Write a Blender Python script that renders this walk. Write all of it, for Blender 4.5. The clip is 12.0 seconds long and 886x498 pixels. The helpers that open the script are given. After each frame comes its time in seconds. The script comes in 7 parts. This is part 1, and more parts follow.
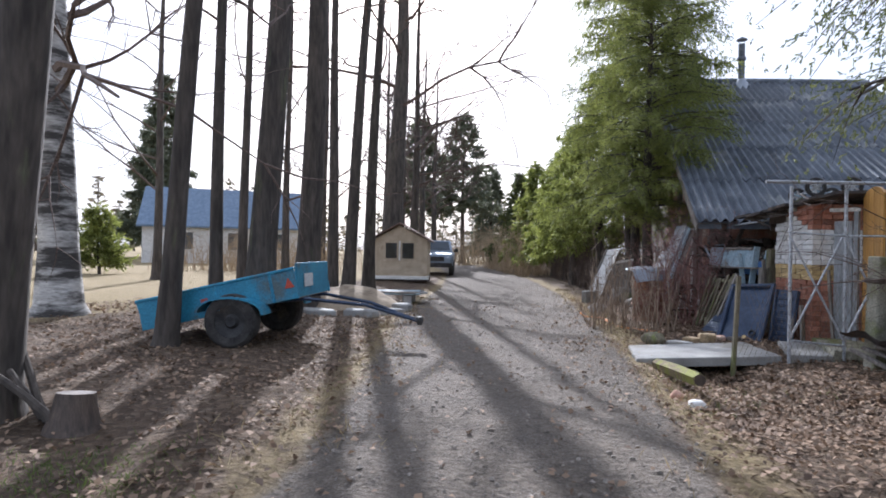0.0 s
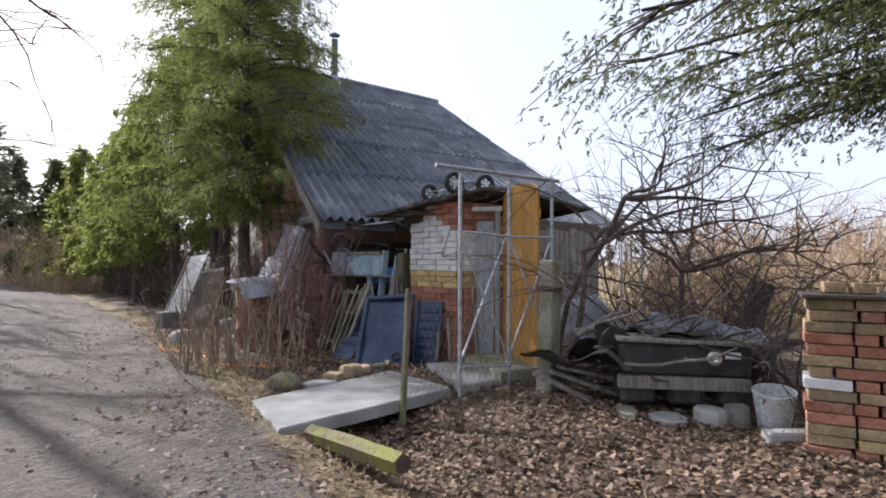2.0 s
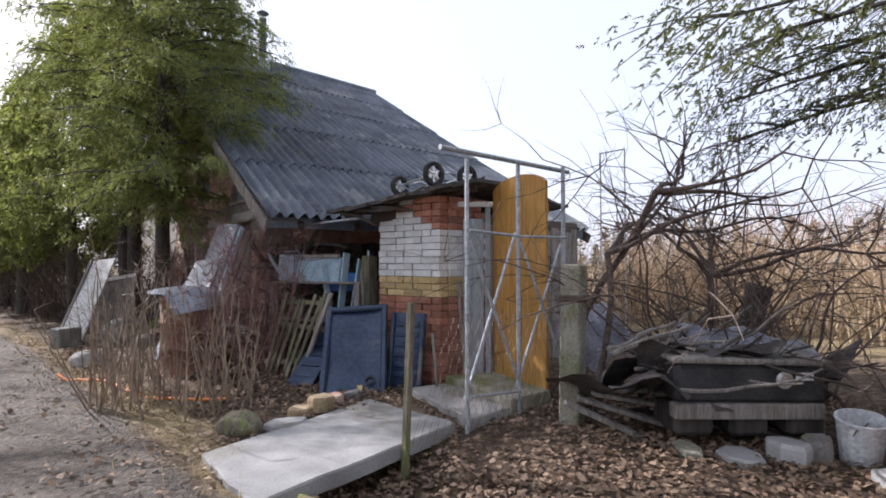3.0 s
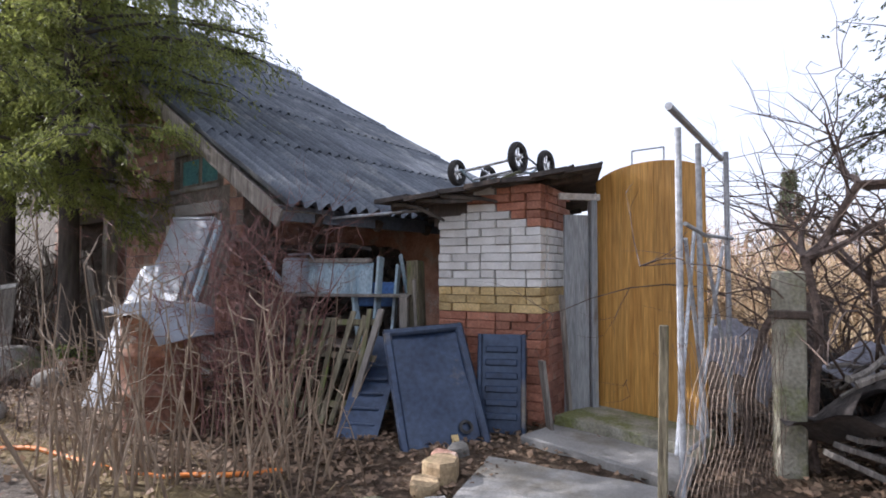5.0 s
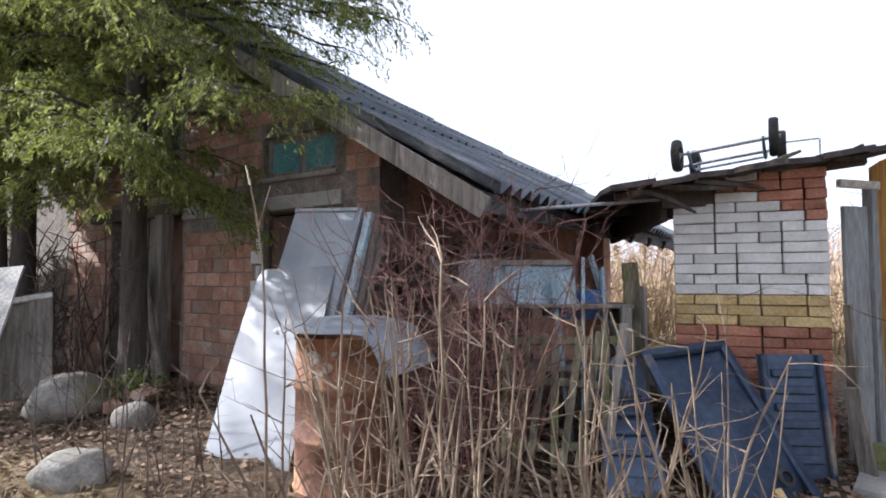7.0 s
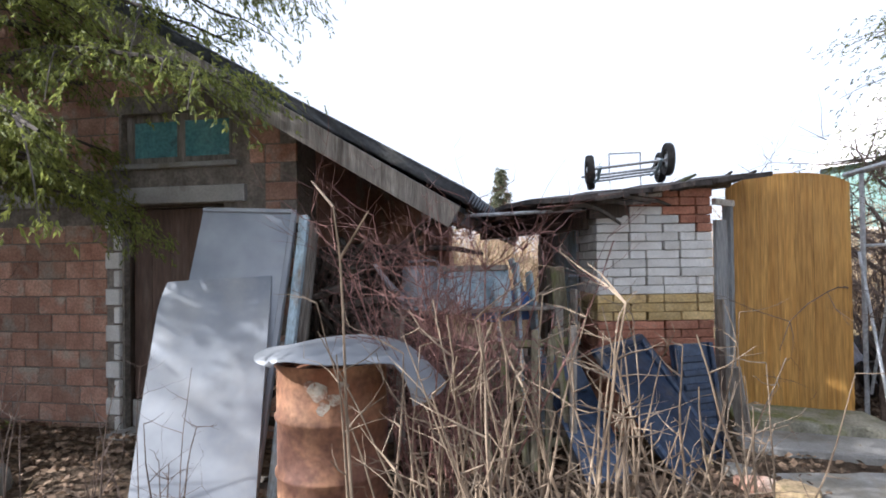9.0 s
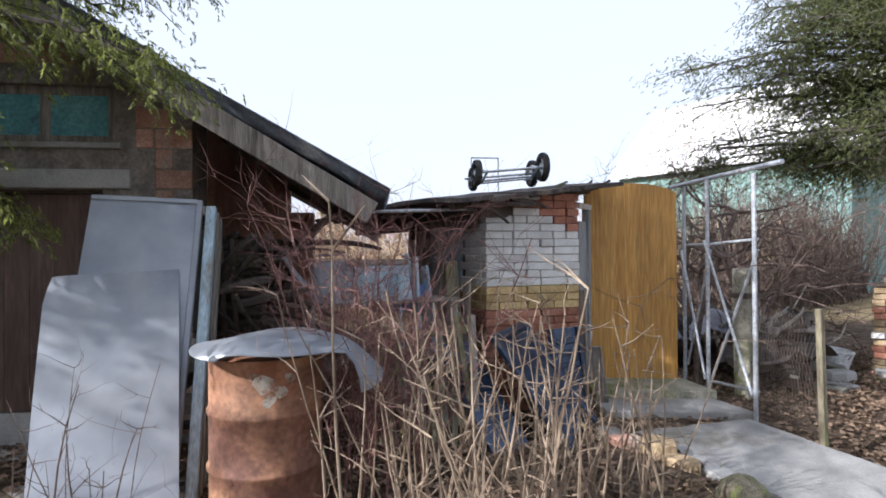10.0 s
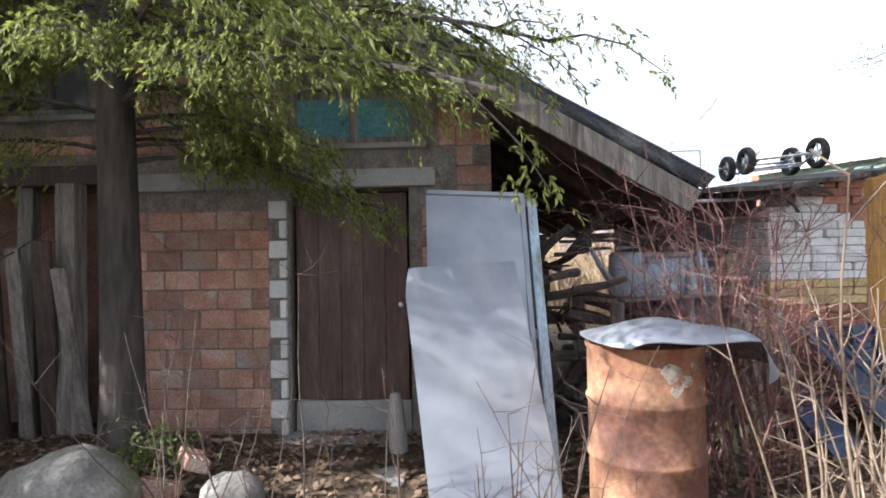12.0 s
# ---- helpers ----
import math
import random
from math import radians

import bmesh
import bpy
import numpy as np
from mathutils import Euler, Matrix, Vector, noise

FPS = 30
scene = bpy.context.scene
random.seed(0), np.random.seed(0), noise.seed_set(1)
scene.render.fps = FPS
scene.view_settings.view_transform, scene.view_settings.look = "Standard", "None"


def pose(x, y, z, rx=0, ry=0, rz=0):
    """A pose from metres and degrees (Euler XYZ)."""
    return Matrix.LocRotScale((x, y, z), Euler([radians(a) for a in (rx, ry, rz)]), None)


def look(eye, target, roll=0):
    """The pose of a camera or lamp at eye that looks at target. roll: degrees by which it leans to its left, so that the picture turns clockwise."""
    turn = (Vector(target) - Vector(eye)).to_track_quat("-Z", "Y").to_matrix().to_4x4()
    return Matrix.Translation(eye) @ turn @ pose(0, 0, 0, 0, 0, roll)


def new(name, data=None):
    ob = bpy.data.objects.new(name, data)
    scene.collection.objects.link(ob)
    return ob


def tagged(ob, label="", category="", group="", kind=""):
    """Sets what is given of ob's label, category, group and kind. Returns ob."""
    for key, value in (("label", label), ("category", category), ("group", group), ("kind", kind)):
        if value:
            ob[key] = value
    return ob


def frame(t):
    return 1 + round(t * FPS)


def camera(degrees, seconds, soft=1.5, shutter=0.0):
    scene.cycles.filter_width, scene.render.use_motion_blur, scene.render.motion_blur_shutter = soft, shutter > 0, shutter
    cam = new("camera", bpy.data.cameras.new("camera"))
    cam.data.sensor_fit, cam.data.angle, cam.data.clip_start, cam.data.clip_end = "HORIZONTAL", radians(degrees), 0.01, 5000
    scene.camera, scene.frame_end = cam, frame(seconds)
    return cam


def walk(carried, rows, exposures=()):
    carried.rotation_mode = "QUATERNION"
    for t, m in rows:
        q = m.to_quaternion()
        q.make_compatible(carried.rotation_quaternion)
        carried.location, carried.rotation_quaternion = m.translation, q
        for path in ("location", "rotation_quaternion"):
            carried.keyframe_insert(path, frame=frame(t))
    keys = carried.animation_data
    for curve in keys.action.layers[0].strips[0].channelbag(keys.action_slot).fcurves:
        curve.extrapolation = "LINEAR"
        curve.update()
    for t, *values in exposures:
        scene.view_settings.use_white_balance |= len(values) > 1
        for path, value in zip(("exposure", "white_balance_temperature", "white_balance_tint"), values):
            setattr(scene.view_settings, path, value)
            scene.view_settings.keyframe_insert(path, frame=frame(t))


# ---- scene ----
cam = camera(75.5, 12.0, soft=1.8)
PATH = [
    (0, (2.228, -0.713, 1.323), (1.755, 1.23, 1.325), 1.0),
    (0.5, (2.138, 0.036, 1.306), (2.113, 2.035, 1.322), 1.0),
    (1, (2.029, 0.733, 1.288), (2.295, 2.715, 1.32), 0.7),
    (1.5, (1.992, 1.352, 1.295), (2.685, 3.228, 1.338), 0.7),
    (2, (1.963, 1.984, 1.309), (2.9, 3.75, 1.354), 0.3),
    (2.5, (1.896, 2.575, 1.326), (3.018, 4.23, 1.377), 0.2),
    (3, (1.883, 3.18, 1.344), (3.07, 4.789, 1.392), -0.1),
    (3.5, (1.822, 3.77, 1.39), (3.042, 5.355, 1.429), -0.2),
    (3.7, (1.811, 3.972, 1.378), (3.061, 5.534, 1.411), -0.3),
    (5.3, (1.237, 5.815, 1.299), (2.823, 7.029, 1.387), 0.2),
    (5.5, (1.203, 6.047, 1.293), (2.811, 7.233, 1.376), 0.2),
    (6, (1.074, 6.584, 1.297), (2.761, 7.653, 1.389), 0.3),
    (6.5, (0.986, 7.117, 1.296), (2.686, 8.165, 1.398), 0.1),
    (6.7, (0.958, 7.313, 1.266), (2.607, 8.441, 1.379), 0.1),
    (8.3, (0.856, 8.625, 1.545), (2.684, 9.436, 1.551), -0.8),
    (8.5, (0.778, 8.702, 1.541), (2.672, 9.347, 1.556), -0.7),
    (9, (0.533, 8.816, 1.497), (2.498, 9.185, 1.529), -0.8),
    (9.5, (0.413, 9.078, 1.487), (2.41, 9.186, 1.502), -0.4),
    (10, (0.304, 9.383, 1.49), (2.291, 9.148, 1.503), -0.4),
    (10.5, (0.17, 9.811, 1.393), (2.137, 9.451, 1.44), -0.9),
    (11, (0.206, 10.325, 1.358), (2.172, 9.959, 1.408), -0.9),
    (11.5, (0.315, 10.591, 1.358), (2.301, 10.362, 1.408), -1.0),
    (12, (0.413, 10.87, 1.418), (2.411, 10.935, 1.455), -1.1),
]
walk(cam, [(t, look(eye, target, roll)) for t, eye, target, roll in PATH], exposures=[(0.0, 0.75, 5500, 15), (1.5, 0.73, 5720, 15), (3.5, 0.85, 5800, 18), (6.0, 1.05, 5800, 17), (8.5, 1.15, 5780, 13), (10.5, 0.8, 5700, 14), (11.5, 0.9, 5720, 12), (12.0, 1.38, 5780, 13)])

# world and sun: low spring sun ahead and to the left of the lane
SUN_AZ, SUN_EL = radians(-21.0), radians(30.0)
world = bpy.data.worlds.new("spring_sky")
scene.world = world
world.use_nodes = True
wn = world.node_tree
sky = wn.nodes.new("ShaderNodeTexSky")
sky.sky_type = "NISHITA"
sky.sun_disc = False
sky.sun_elevation = SUN_EL
sky.sun_rotation = SUN_AZ
sky.air_density, sky.dust_density, sky.ozone_density = 1.0, 4.0, 1.0
wn.nodes["Background"].inputs["Strength"].default_value = 0.098
haze = wn.nodes.new("ShaderNodeMix")     # thin high cloud over the whole sky
haze.data_type = "RGBA"
haze.inputs["Factor"].default_value = 0.66
haze.inputs["B"].default_value = (7.6, 7.75, 7.95, 1)
wn.links.new(sky.outputs["Color"], haze.inputs["A"])
wn.links.new(haze.outputs["Result"], wn.nodes["Background"].inputs["Color"])
sun = new("sun", bpy.data.lights.new("sun", "SUN"))
sun.data.energy, sun.data.angle, sun.data.color = 5.0, radians(0.53), (1.0, 0.94, 0.85)
sun_dir = Vector((math.sin(SUN_AZ) * math.cos(SUN_EL), math.cos(SUN_AZ) * math.cos(SUN_EL), math.sin(SUN_EL)))
sun.matrix_world = look(sun_dir * 60, (0, 0, 0))

# ---- materials ----
def material(name, c1, c2, scale=6.0, rough=0.8, metal=0.0, bump=0.3, fine=40.0, stain=None, stain_at=0.62, stretch=(1, 1, 1), vary=0.12, coords="Object", grain_by=(0.72, 1.25)):
    """Two colours mixed by noise, finer grain over it, an optional stain colour, bump, and a shift per object."""
    m = bpy.data.materials.new(name)
    m.use_nodes = True
    n, l = m.node_tree.nodes, m.node_tree.links
    b = n["Principled BSDF"]
    tc = n.new("ShaderNodeTexCoord")
    info = n.new("ShaderNodeObjectInfo")
    off = n.new("ShaderNodeVectorMath"); off.operation = "MULTIPLY_ADD"
    off.inputs[1].default_value = stretch
    spread = n.new("ShaderNodeMath"); spread.operation = "MULTIPLY"; spread.inputs[1].default_value = 37.0
    l.new(info.outputs["Random"], spread.inputs[0])
    l.new(tc.outputs[coords], off.inputs[0]); l.new(spread.outputs[0], off.inputs[2])
    n1 = n.new("ShaderNodeTexNoise"); n1.inputs["Scale"].default_value = scale; n1.inputs["Detail"].default_value = 5
    n2 = n.new("ShaderNodeTexNoise"); n2.inputs["Scale"].default_value = fine; n2.inputs["Detail"].default_value = 4
    l.new(off.outputs[0], n1.inputs["Vector"]); l.new(off.outputs[0], n2.inputs["Vector"])
    r = n.new("ShaderNodeValToRGB")
    r.color_ramp.elements[0].position, r.color_ramp.elements[1].position = 0.32, 0.68
    r.color_ramp.elements[0].color, r.color_ramp.elements[1].color = (*c1, 1), (*c2, 1)
    l.new(n1.outputs["Fac"], r.inputs["Fac"])
    colour = r.outputs["Color"]
    if stain:
        n3 = n.new("ShaderNodeTexNoise"); n3.inputs["Scale"].default_value = scale * 0.45; n3.inputs["Detail"].default_value = 7; n3.inputs["Roughness"].default_value = 0.65
        l.new(off.outputs[0], n3.inputs["Vector"])
        mr = n.new("ShaderNodeMapRange"); mr.inputs["From Min"].default_value, mr.inputs["From Max"].default_value = stain_at - 0.06, stain_at + 0.06
        l.new(n3.outputs["Fac"], mr.inputs["Value"])
        mx = n.new("ShaderNodeMix"); mx.data_type = "RGBA"
        l.new(mr.outputs[0], mx.inputs["Factor"]); l.new(colour, mx.inputs["A"]); mx.inputs["B"].default_value = (*stain, 1)
        colour = mx.outputs["Result"]
    grain = n.new("ShaderNodeMapRange"); grain.inputs["From Min"].default_value, grain.inputs["From Max"].default_value = 0.3, 0.7
    grain.inputs["To Min"].default_value, grain.inputs["To Max"].default_value = grain_by
    l.new(n2.outputs["Fac"], grain.inputs["Value"])
    vr = n.new("ShaderNodeMapRange"); vr.inputs["To Min"].default_value, vr.inputs["To Max"].default_value = 1 - vary, 1 + vary
    l.new(info.outputs["Random"], vr.inputs["Value"])
    mul = n.new("ShaderNodeMath"); mul.operation = "MULTIPLY"
    l.new(grain.outputs[0], mul.inputs[0]); l.new(vr.outputs[0], mul.inputs[1])
    sc = n.new("ShaderNodeVectorMath"); sc.operation = "SCALE"
    l.new(colour, sc.inputs[0]); l.new(mul.outputs[0], sc.inputs["Scale"])
    l.new(sc.outputs[0], b.inputs["Base Color"])
    b.inputs["Roughness"].default_value, b.inputs["Metallic"].default_value = rough, metal
    if bump:
        bp = n.new("ShaderNodeBump"); bp.inputs["Strength"].default_value = bump; bp.inputs["Distance"].default_value = 0.01
        l.new(n2.outputs["Fac"], bp.inputs["Height"]); l.new(bp.outputs[0], b.inputs["Normal"])
    return m


def leaf_material(name, c1, c2, scale=1.2, through_light=0.35, rough=0.6):
    """Foliage: colour by island and by a broad noise, with light passing through."""
    m = bpy.data.materials.new(name)
    m.use_nodes = True
    n, l = m.node_tree.nodes, m.node_tree.links
    b = n["Principled BSDF"]
    geo = n.new("ShaderNodeNewGeometry")
    nz = n.new("ShaderNodeTexNoise"); nz.inputs["Scale"].default_value = scale
    l.new(geo.outputs["Position"], nz.inputs["Vector"])
    add = n.new("ShaderNodeMath"); add.operation = "MULTIPLY_ADD"; add.inputs[1].default_value = 0.6
    half = n.new("ShaderNodeMath"); half.operation = "MULTIPLY"; half.inputs[1].default_value = 0.65
    l.new(nz.outputs["Fac"], half.inputs[0])
    l.new(geo.outputs["Random Per Island"], add.inputs[0]); l.new(half.outputs[0], add.inputs[2])
    r = n.new("ShaderNodeValToRGB")
    r.color_ramp.elements[0].position, r.color_ramp.elements[1].position = 0.2, 0.85
    r.color_ramp.elements[0].color, r.color_ramp.elements[1].color = (*c1, 1), (*c2, 1)
    l.new(add.outputs[0], r.inputs["Fac"])
    l.new(r.outputs["Color"], b.inputs["Base Color"])
    b.inputs["Roughness"].default_value = rough
    tr = n.new("ShaderNodeBsdfTranslucent"); l.new(r.outputs["Color"], tr.inputs["Color"])
    mix = n.new("ShaderNodeMixShader"); mix.inputs[0].default_value = through_light
    l.new(b.outputs[0], mix.inputs[1]); l.new(tr.outputs[0], mix.inputs[2])
    l.new(mix.outputs[0], n["Material Output"].inputs["Surface"])
    return m


def glass_material(name, tint=(0.6, 0.65, 0.68)):
    m = bpy.data.materials.new(name)
    m.use_nodes = True
    b = m.node_tree.nodes["Principled BSDF"]
    b.inputs["Base Color"].default_value = (*tint, 1)
    b.inputs["Roughness"].default_value = 0.03
    b.inputs["Transmission Weight"].default_value = 0.85
    b.inputs["IOR"].default_value = 1.45
    return m


def ground_material():
    """Gravel lane, leaf litter and dry grass, told apart by the two masks that the ground's mesh carries."""
    m = bpy.data.materials.new("lane_and_litter")
    m.use_nodes = True
    n, l = m.node_tree.nodes, m.node_tree.links
    b = n["Principled BSDF"]
    geo = n.new("ShaderNodeNewGeometry")

    def noise_at(scale, detail=5, rough=0.6):
        t = n.new("ShaderNodeTexNoise"); t.inputs["Scale"].default_value = scale; t.inputs["Detail"].default_value = detail; t.inputs["Roughness"].default_value = rough
        l.new(geo.outputs["Position"], t.inputs["Vector"])
        return t.outputs["Fac"]

    def ramp(fac, stops):
        r = n.new("ShaderNodeValToRGB")
        while len(r.color_ramp.elements) < len(stops):
            r.color_ramp.elements.new(0.5)
        for e, (p, c) in zip(r.color_ramp.elements, stops):
            e.position, e.color = p, (*c, 1)
        l.new(fac, r.inputs["Fac"])
        return r.outputs["Color"]

    def mixed(fac, a, c):
        x = n.new("ShaderNodeMix"); x.data_type = "RGBA"
        l.new(fac, x.inputs["Factor"]); l.new(a, x.inputs["A"]); l.new(c, x.inputs["B"])
        return x.outputs["Result"]

    def mask(name, sharp, lo=0.35, hi=0.65):
        a = n.new("ShaderNodeAttribute"); a.attribute_name = name
        s = n.new("ShaderNodeMath"); s.operation = "MULTIPLY_ADD"; s.inputs[1].default_value = sharp
        c = n.new("ShaderNodeMath"); c.operation = "ADD"; c.inputs[1].default_value = -0.5 * sharp
        l.new(noise_at(2.6, 8, 0.7), s.inputs[0]); l.new(a.outputs["Fac"], s.inputs[2]); l.new(s.outputs[0], c.inputs[0])
        r = n.new("ShaderNodeMapRange"); r.inputs["From Min"].default_value, r.inputs["From Max"].default_value = lo, hi
        l.new(c.outputs[0], r.inputs["Value"])
        return r.outputs[0]

    fine = noise_at(55, 6, 0.75)
    coarse = noise_at(13, 7, 0.7)
    gravel = mixed(noise_at(2.3, 7, 0.7), ramp(fine, [(0.32, (0.07, 0.060, 0.052)), (0.5, (0.19, 0.166, 0.142)), (0.68, (0.40, 0.362, 0.315))]), ramp(coarse, [(0.35, (0.07, 0.054, 0.041)), (0.65, (0.25, 0.205, 0.155))]))
    vor = n.new("ShaderNodeTexVoronoi"); vor.inputs["Scale"].default_value = 22; vor.inputs["Randomness"].default_value = 1
    l.new(geo.outputs["Position"], vor.inputs["Vector"])
    sepc = n.new("ShaderNodeSeparateColor"); l.new(vor.outputs["Color"], sepc.inputs[0])
    litter = ramp(sepc.outputs[0], [(0.0, (0.06, 0.04, 0.028)), (0.45, (0.12, 0.08, 0.052)), (0.8, (0.20, 0.135, 0.09)), (1.0, (0.32, 0.245, 0.175))])
    litter = mixed(fine, litter, ramp(noise_at(3.0), [(0.3, (0.07, 0.05, 0.035)), (0.7, (0.17, 0.125, 0.08))]))
    straw = ramp(noise_at(18, 6, 0.7), [(0.3, (0.16, 0.12, 0.06)), (0.6, (0.36, 0.28, 0.15)), (0.8, (0.17, 0.19, 0.06))])
    colour = mixed(mask("grass", 1.2), litter, straw)
    road = mask("lane", 0.9, 0.38, 0.62)
    colour = mixed(road, colour, gravel)
    l.new(colour, b.inputs["Base Color"])
    b.inputs["Roughness"].default_value = 0.92
    b.inputs["Specular IOR Level"].default_value = 0.25
    bp = n.new("ShaderNodeBump"); bp.inputs["Strength"].default_value = 1.0; bp.inputs["Distance"].default_value = 0.03
    hm = n.new("ShaderNodeMath"); hm.operation = "ADD"
    l.new(fine, hm.inputs[0]); l.new(vor.outputs["Distance"], hm.inputs[1]); l.new(hm.outputs[0], bp.inputs["Height"])
    l.new(bp.outputs[0], b.inputs["Normal"])
    return m


GROUND = ground_material()
BARK = material("grey_brown_bark", (0.040, 0.034, 0.029), (0.10, 0.083, 0.068), 9, 0.95, bump=1.0, fine=28, stretch=(1, 1, 0.18), stain=(0.12, 0.13, 0.07), stain_at=0.66)
BIRCH = material("white_birch_bark", (0.38, 0.36, 0.33), (0.52, 0.50, 0.46), 3, 0.85, bump=0.5, fine=16, stretch=(0.6, 0.6, 2.6), stain=(0.05, 0.045, 0.04), stain_at=0.53)
TWIG = material("brown_twig_bark", (0.075, 0.053, 0.043), (0.16, 0.115, 0.09), 20, 0.85, bump=0.2)
CANE = material("tan_cane_bark", (0.165, 0.115, 0.076), (0.345, 0.265, 0.185), 14, 0.7, bump=0.2, stretch=(1, 1, 0.3))
REDTWIG = material("reddish_twig_bark", (0.14, 0.062, 0.055), (0.27, 0.145, 0.12), 20, 0.8, bump=0.2)
THUJA = leaf_material("thuja_foliage", (0.07, 0.095, 0.026), (0.32, 0.35, 0.085), through_light=0.55)
THUJA_DARK = leaf_material("dark_thuja_foliage", (0.04, 0.06, 0.03), (0.17, 0.185, 0.06), through_light=0.5)
# far needles lightened: the haze of distance is mixed into this colour
FIR = leaf_material("hazed_fir_needles", (0.07, 0.09, 0.06), (0.18, 0.19, 0.115))
DRYLEAF = leaf_material("dry_leaf", (0.06, 0.036, 0.024), (0.33, 0.225, 0.145), 3.0, 0.15, 0.8)
STRAW = leaf_material("dry_grass", (0.20, 0.15, 0.07), (0.42, 0.33, 0.18), 2.0, 0.25, 0.8)
GREENBLADE = leaf_material("green_blades", (0.06, 0.10, 0.02), (0.16, 0.20, 0.05), 2.0, 0.3, 0.7)
BRICK_RED = material("red_fired_brick", (0.29, 0.115, 0.07), (0.43, 0.20, 0.13), 9, 0.9, bump=0.5, fine=60, stain=(0.42, 0.30, 0.22), stain_at=0.64, vary=0.28)
BLOCK_RED = material("pink_ceramic_block", (0.33, 0.165, 0.115), (0.52, 0.32, 0.235), 5, 0.9, bump=0.4, fine=60, stain=(0.44, 0.38, 0.31), stain_at=0.58, vary=0.26)
BRICK_YELLOW = material("yellow_brick", (0.46, 0.32, 0.13), (0.58, 0.44, 0.22), 9, 0.9, bump=0.4, fine=60, stain=(0.30, 0.20, 0.10), stain_at=0.66, vary=0.2)
BRICK_WHITE = material("white_silicate_brick", (0.60, 0.585, 0.55), (0.76, 0.75, 0.72), 7, 0.9, bump=0.35, fine=60, stain=(0.42, 0.37, 0.31), stain_at=0.68, vary=0.12, grain_by=(0.9, 1.08))
BRICK_MOSS = material("mossy_yellow_brick", (0.25, 0.185, 0.105), (0.41, 0.30, 0.175), 8, 0.95, bump=0.5, fine=50, stain=(0.16, 0.15, 0.06), stain_at=0.62, vary=0.3)
MORTAR = material("grey_mortar", (0.15, 0.13, 0.11), (0.26, 0.23, 0.20), 12, 0.95, bump=0.5)
CONCRETE = material("grey_concrete", (0.27, 0.262, 0.245), (0.41, 0.40, 0.375), 3, 0.9, bump=0.4, fine=70, stain=(0.22, 0.20, 0.16), stain_at=0.6, grain_by=(0.86, 1.1))
CONCRETE_MOSS = material("mossy_concrete", (0.20, 0.19, 0.14), (0.36, 0.34, 0.27), 5, 0.95, bump=0.6, fine=50, stain=(0.16, 0.17, 0.06), stain_at=0.55)
SLATE = material("weathered_grey_slate", (0.075, 0.088, 0.108), (0.165, 0.182, 0.208), 2.2, 0.75, bump=0.3, fine=45, stain=(0.27, 0.28, 0.28), stain_at=0.60, vary=0.15)
OLDWOOD = material("grey_weathered_wood", (0.16, 0.14, 0.12), (0.32, 0.29, 0.25), 5, 0.9, bump=0.5, fine=24, stretch=(6, 6, 0.5), stain=(0.10, 0.085, 0.07), stain_at=0.62)
GREYBOARD = material("pale_grey_painted_board", (0.26, 0.28, 0.29), (0.38, 0.395, 0.40), 4, 0.8, bump=0.3, fine=24, stretch=(5, 5, 0.5), stain=(0.18, 0.16, 0.14), stain_at=0.64)
DARKWOOD = material("dark_stained_wood", (0.045, 0.032, 0.024), (0.10, 0.072, 0.052), 5, 0.65, bump=0.4, fine=24, stretch=(6, 6, 0.4))
GATEWOOD = material("orange_varnished_pine", (0.44, 0.215, 0.042), (0.60, 0.335, 0.085), 4, 0.5, bump=0.2, fine=16, stretch=(7, 7, 0.35), vary=0.14)
ROTTEN = material("mossy_rotten_wood", (0.10, 0.085, 0.055), (0.24, 0.21, 0.14), 6, 0.95, bump=0.6, fine=24, stretch=(4, 4, 0.6), stain=(0.17, 0.19, 0.06), stain_at=0.58)
FELT = material("black_roofing_felt", (0.035, 0.03, 0.028), (0.10, 0.085, 0.075), 6, 0.9, bump=0.6, stain=(0.17, 0.13, 0.10), stain_at=0.62)
GALV = material("dull_galvanised_sheet", (0.22, 0.245, 0.285), (0.39, 0.41, 0.435), 1.6, 0.5, metal=0.4, bump=0.08, fine=9, stain=(0.37, 0.375, 0.38), stain_at=0.62, grain_by=(0.94, 1.05))
PIPE = material("silver_painted_pipe", (0.34, 0.355, 0.38), (0.50, 0.52, 0.54), 12, 0.5, metal=0.3, bump=0.2, stain=(0.24, 0.15, 0.10), stain_at=0.68)
RUST = material("rusty_orange_steel", (0.27, 0.11, 0.055), (0.50, 0.30, 0.17), 3, 0.75, metal=0.05, bump=0.35, fine=30, stain=(0.16, 0.075, 0.05), stain_at=0.56)
CARBLUE = material("faded_dark_blue_paint", (0.020, 0.034, 0.068), (0.048, 0.072, 0.122), 3, 0.34, metal=0.2, bump=0.2, fine=24, stain=(0.20, 0.17, 0.13), stain_at=0.66)
LIGHTBLUE = material("peeling_pale_blue_paint", (0.30, 0.41, 0.48), (0.44, 0.54, 0.58), 6, 0.75, bump=0.35, stain=(0.25, 0.22, 0.18), stain_at=0.62, stretch=(2, 2, 0.6))
TRAILER = material("bright_blue_paint", (0.03, 0.20, 0.33), (0.05, 0.28, 0.42), 3, 0.5, bump=0.2, stain=(0.09, 0.13, 0.14), stain_at=0.60)
RUBBER = material("dusty_black_rubber", (0.018, 0.017, 0.016), (0.06, 0.055, 0.05), 8, 0.9, bump=0.4)
REDPAINT = material("red_marker_paint", (0.42, 0.05, 0.03), (0.55, 0.09, 0.05), 8, 0.6, bump=0.1)
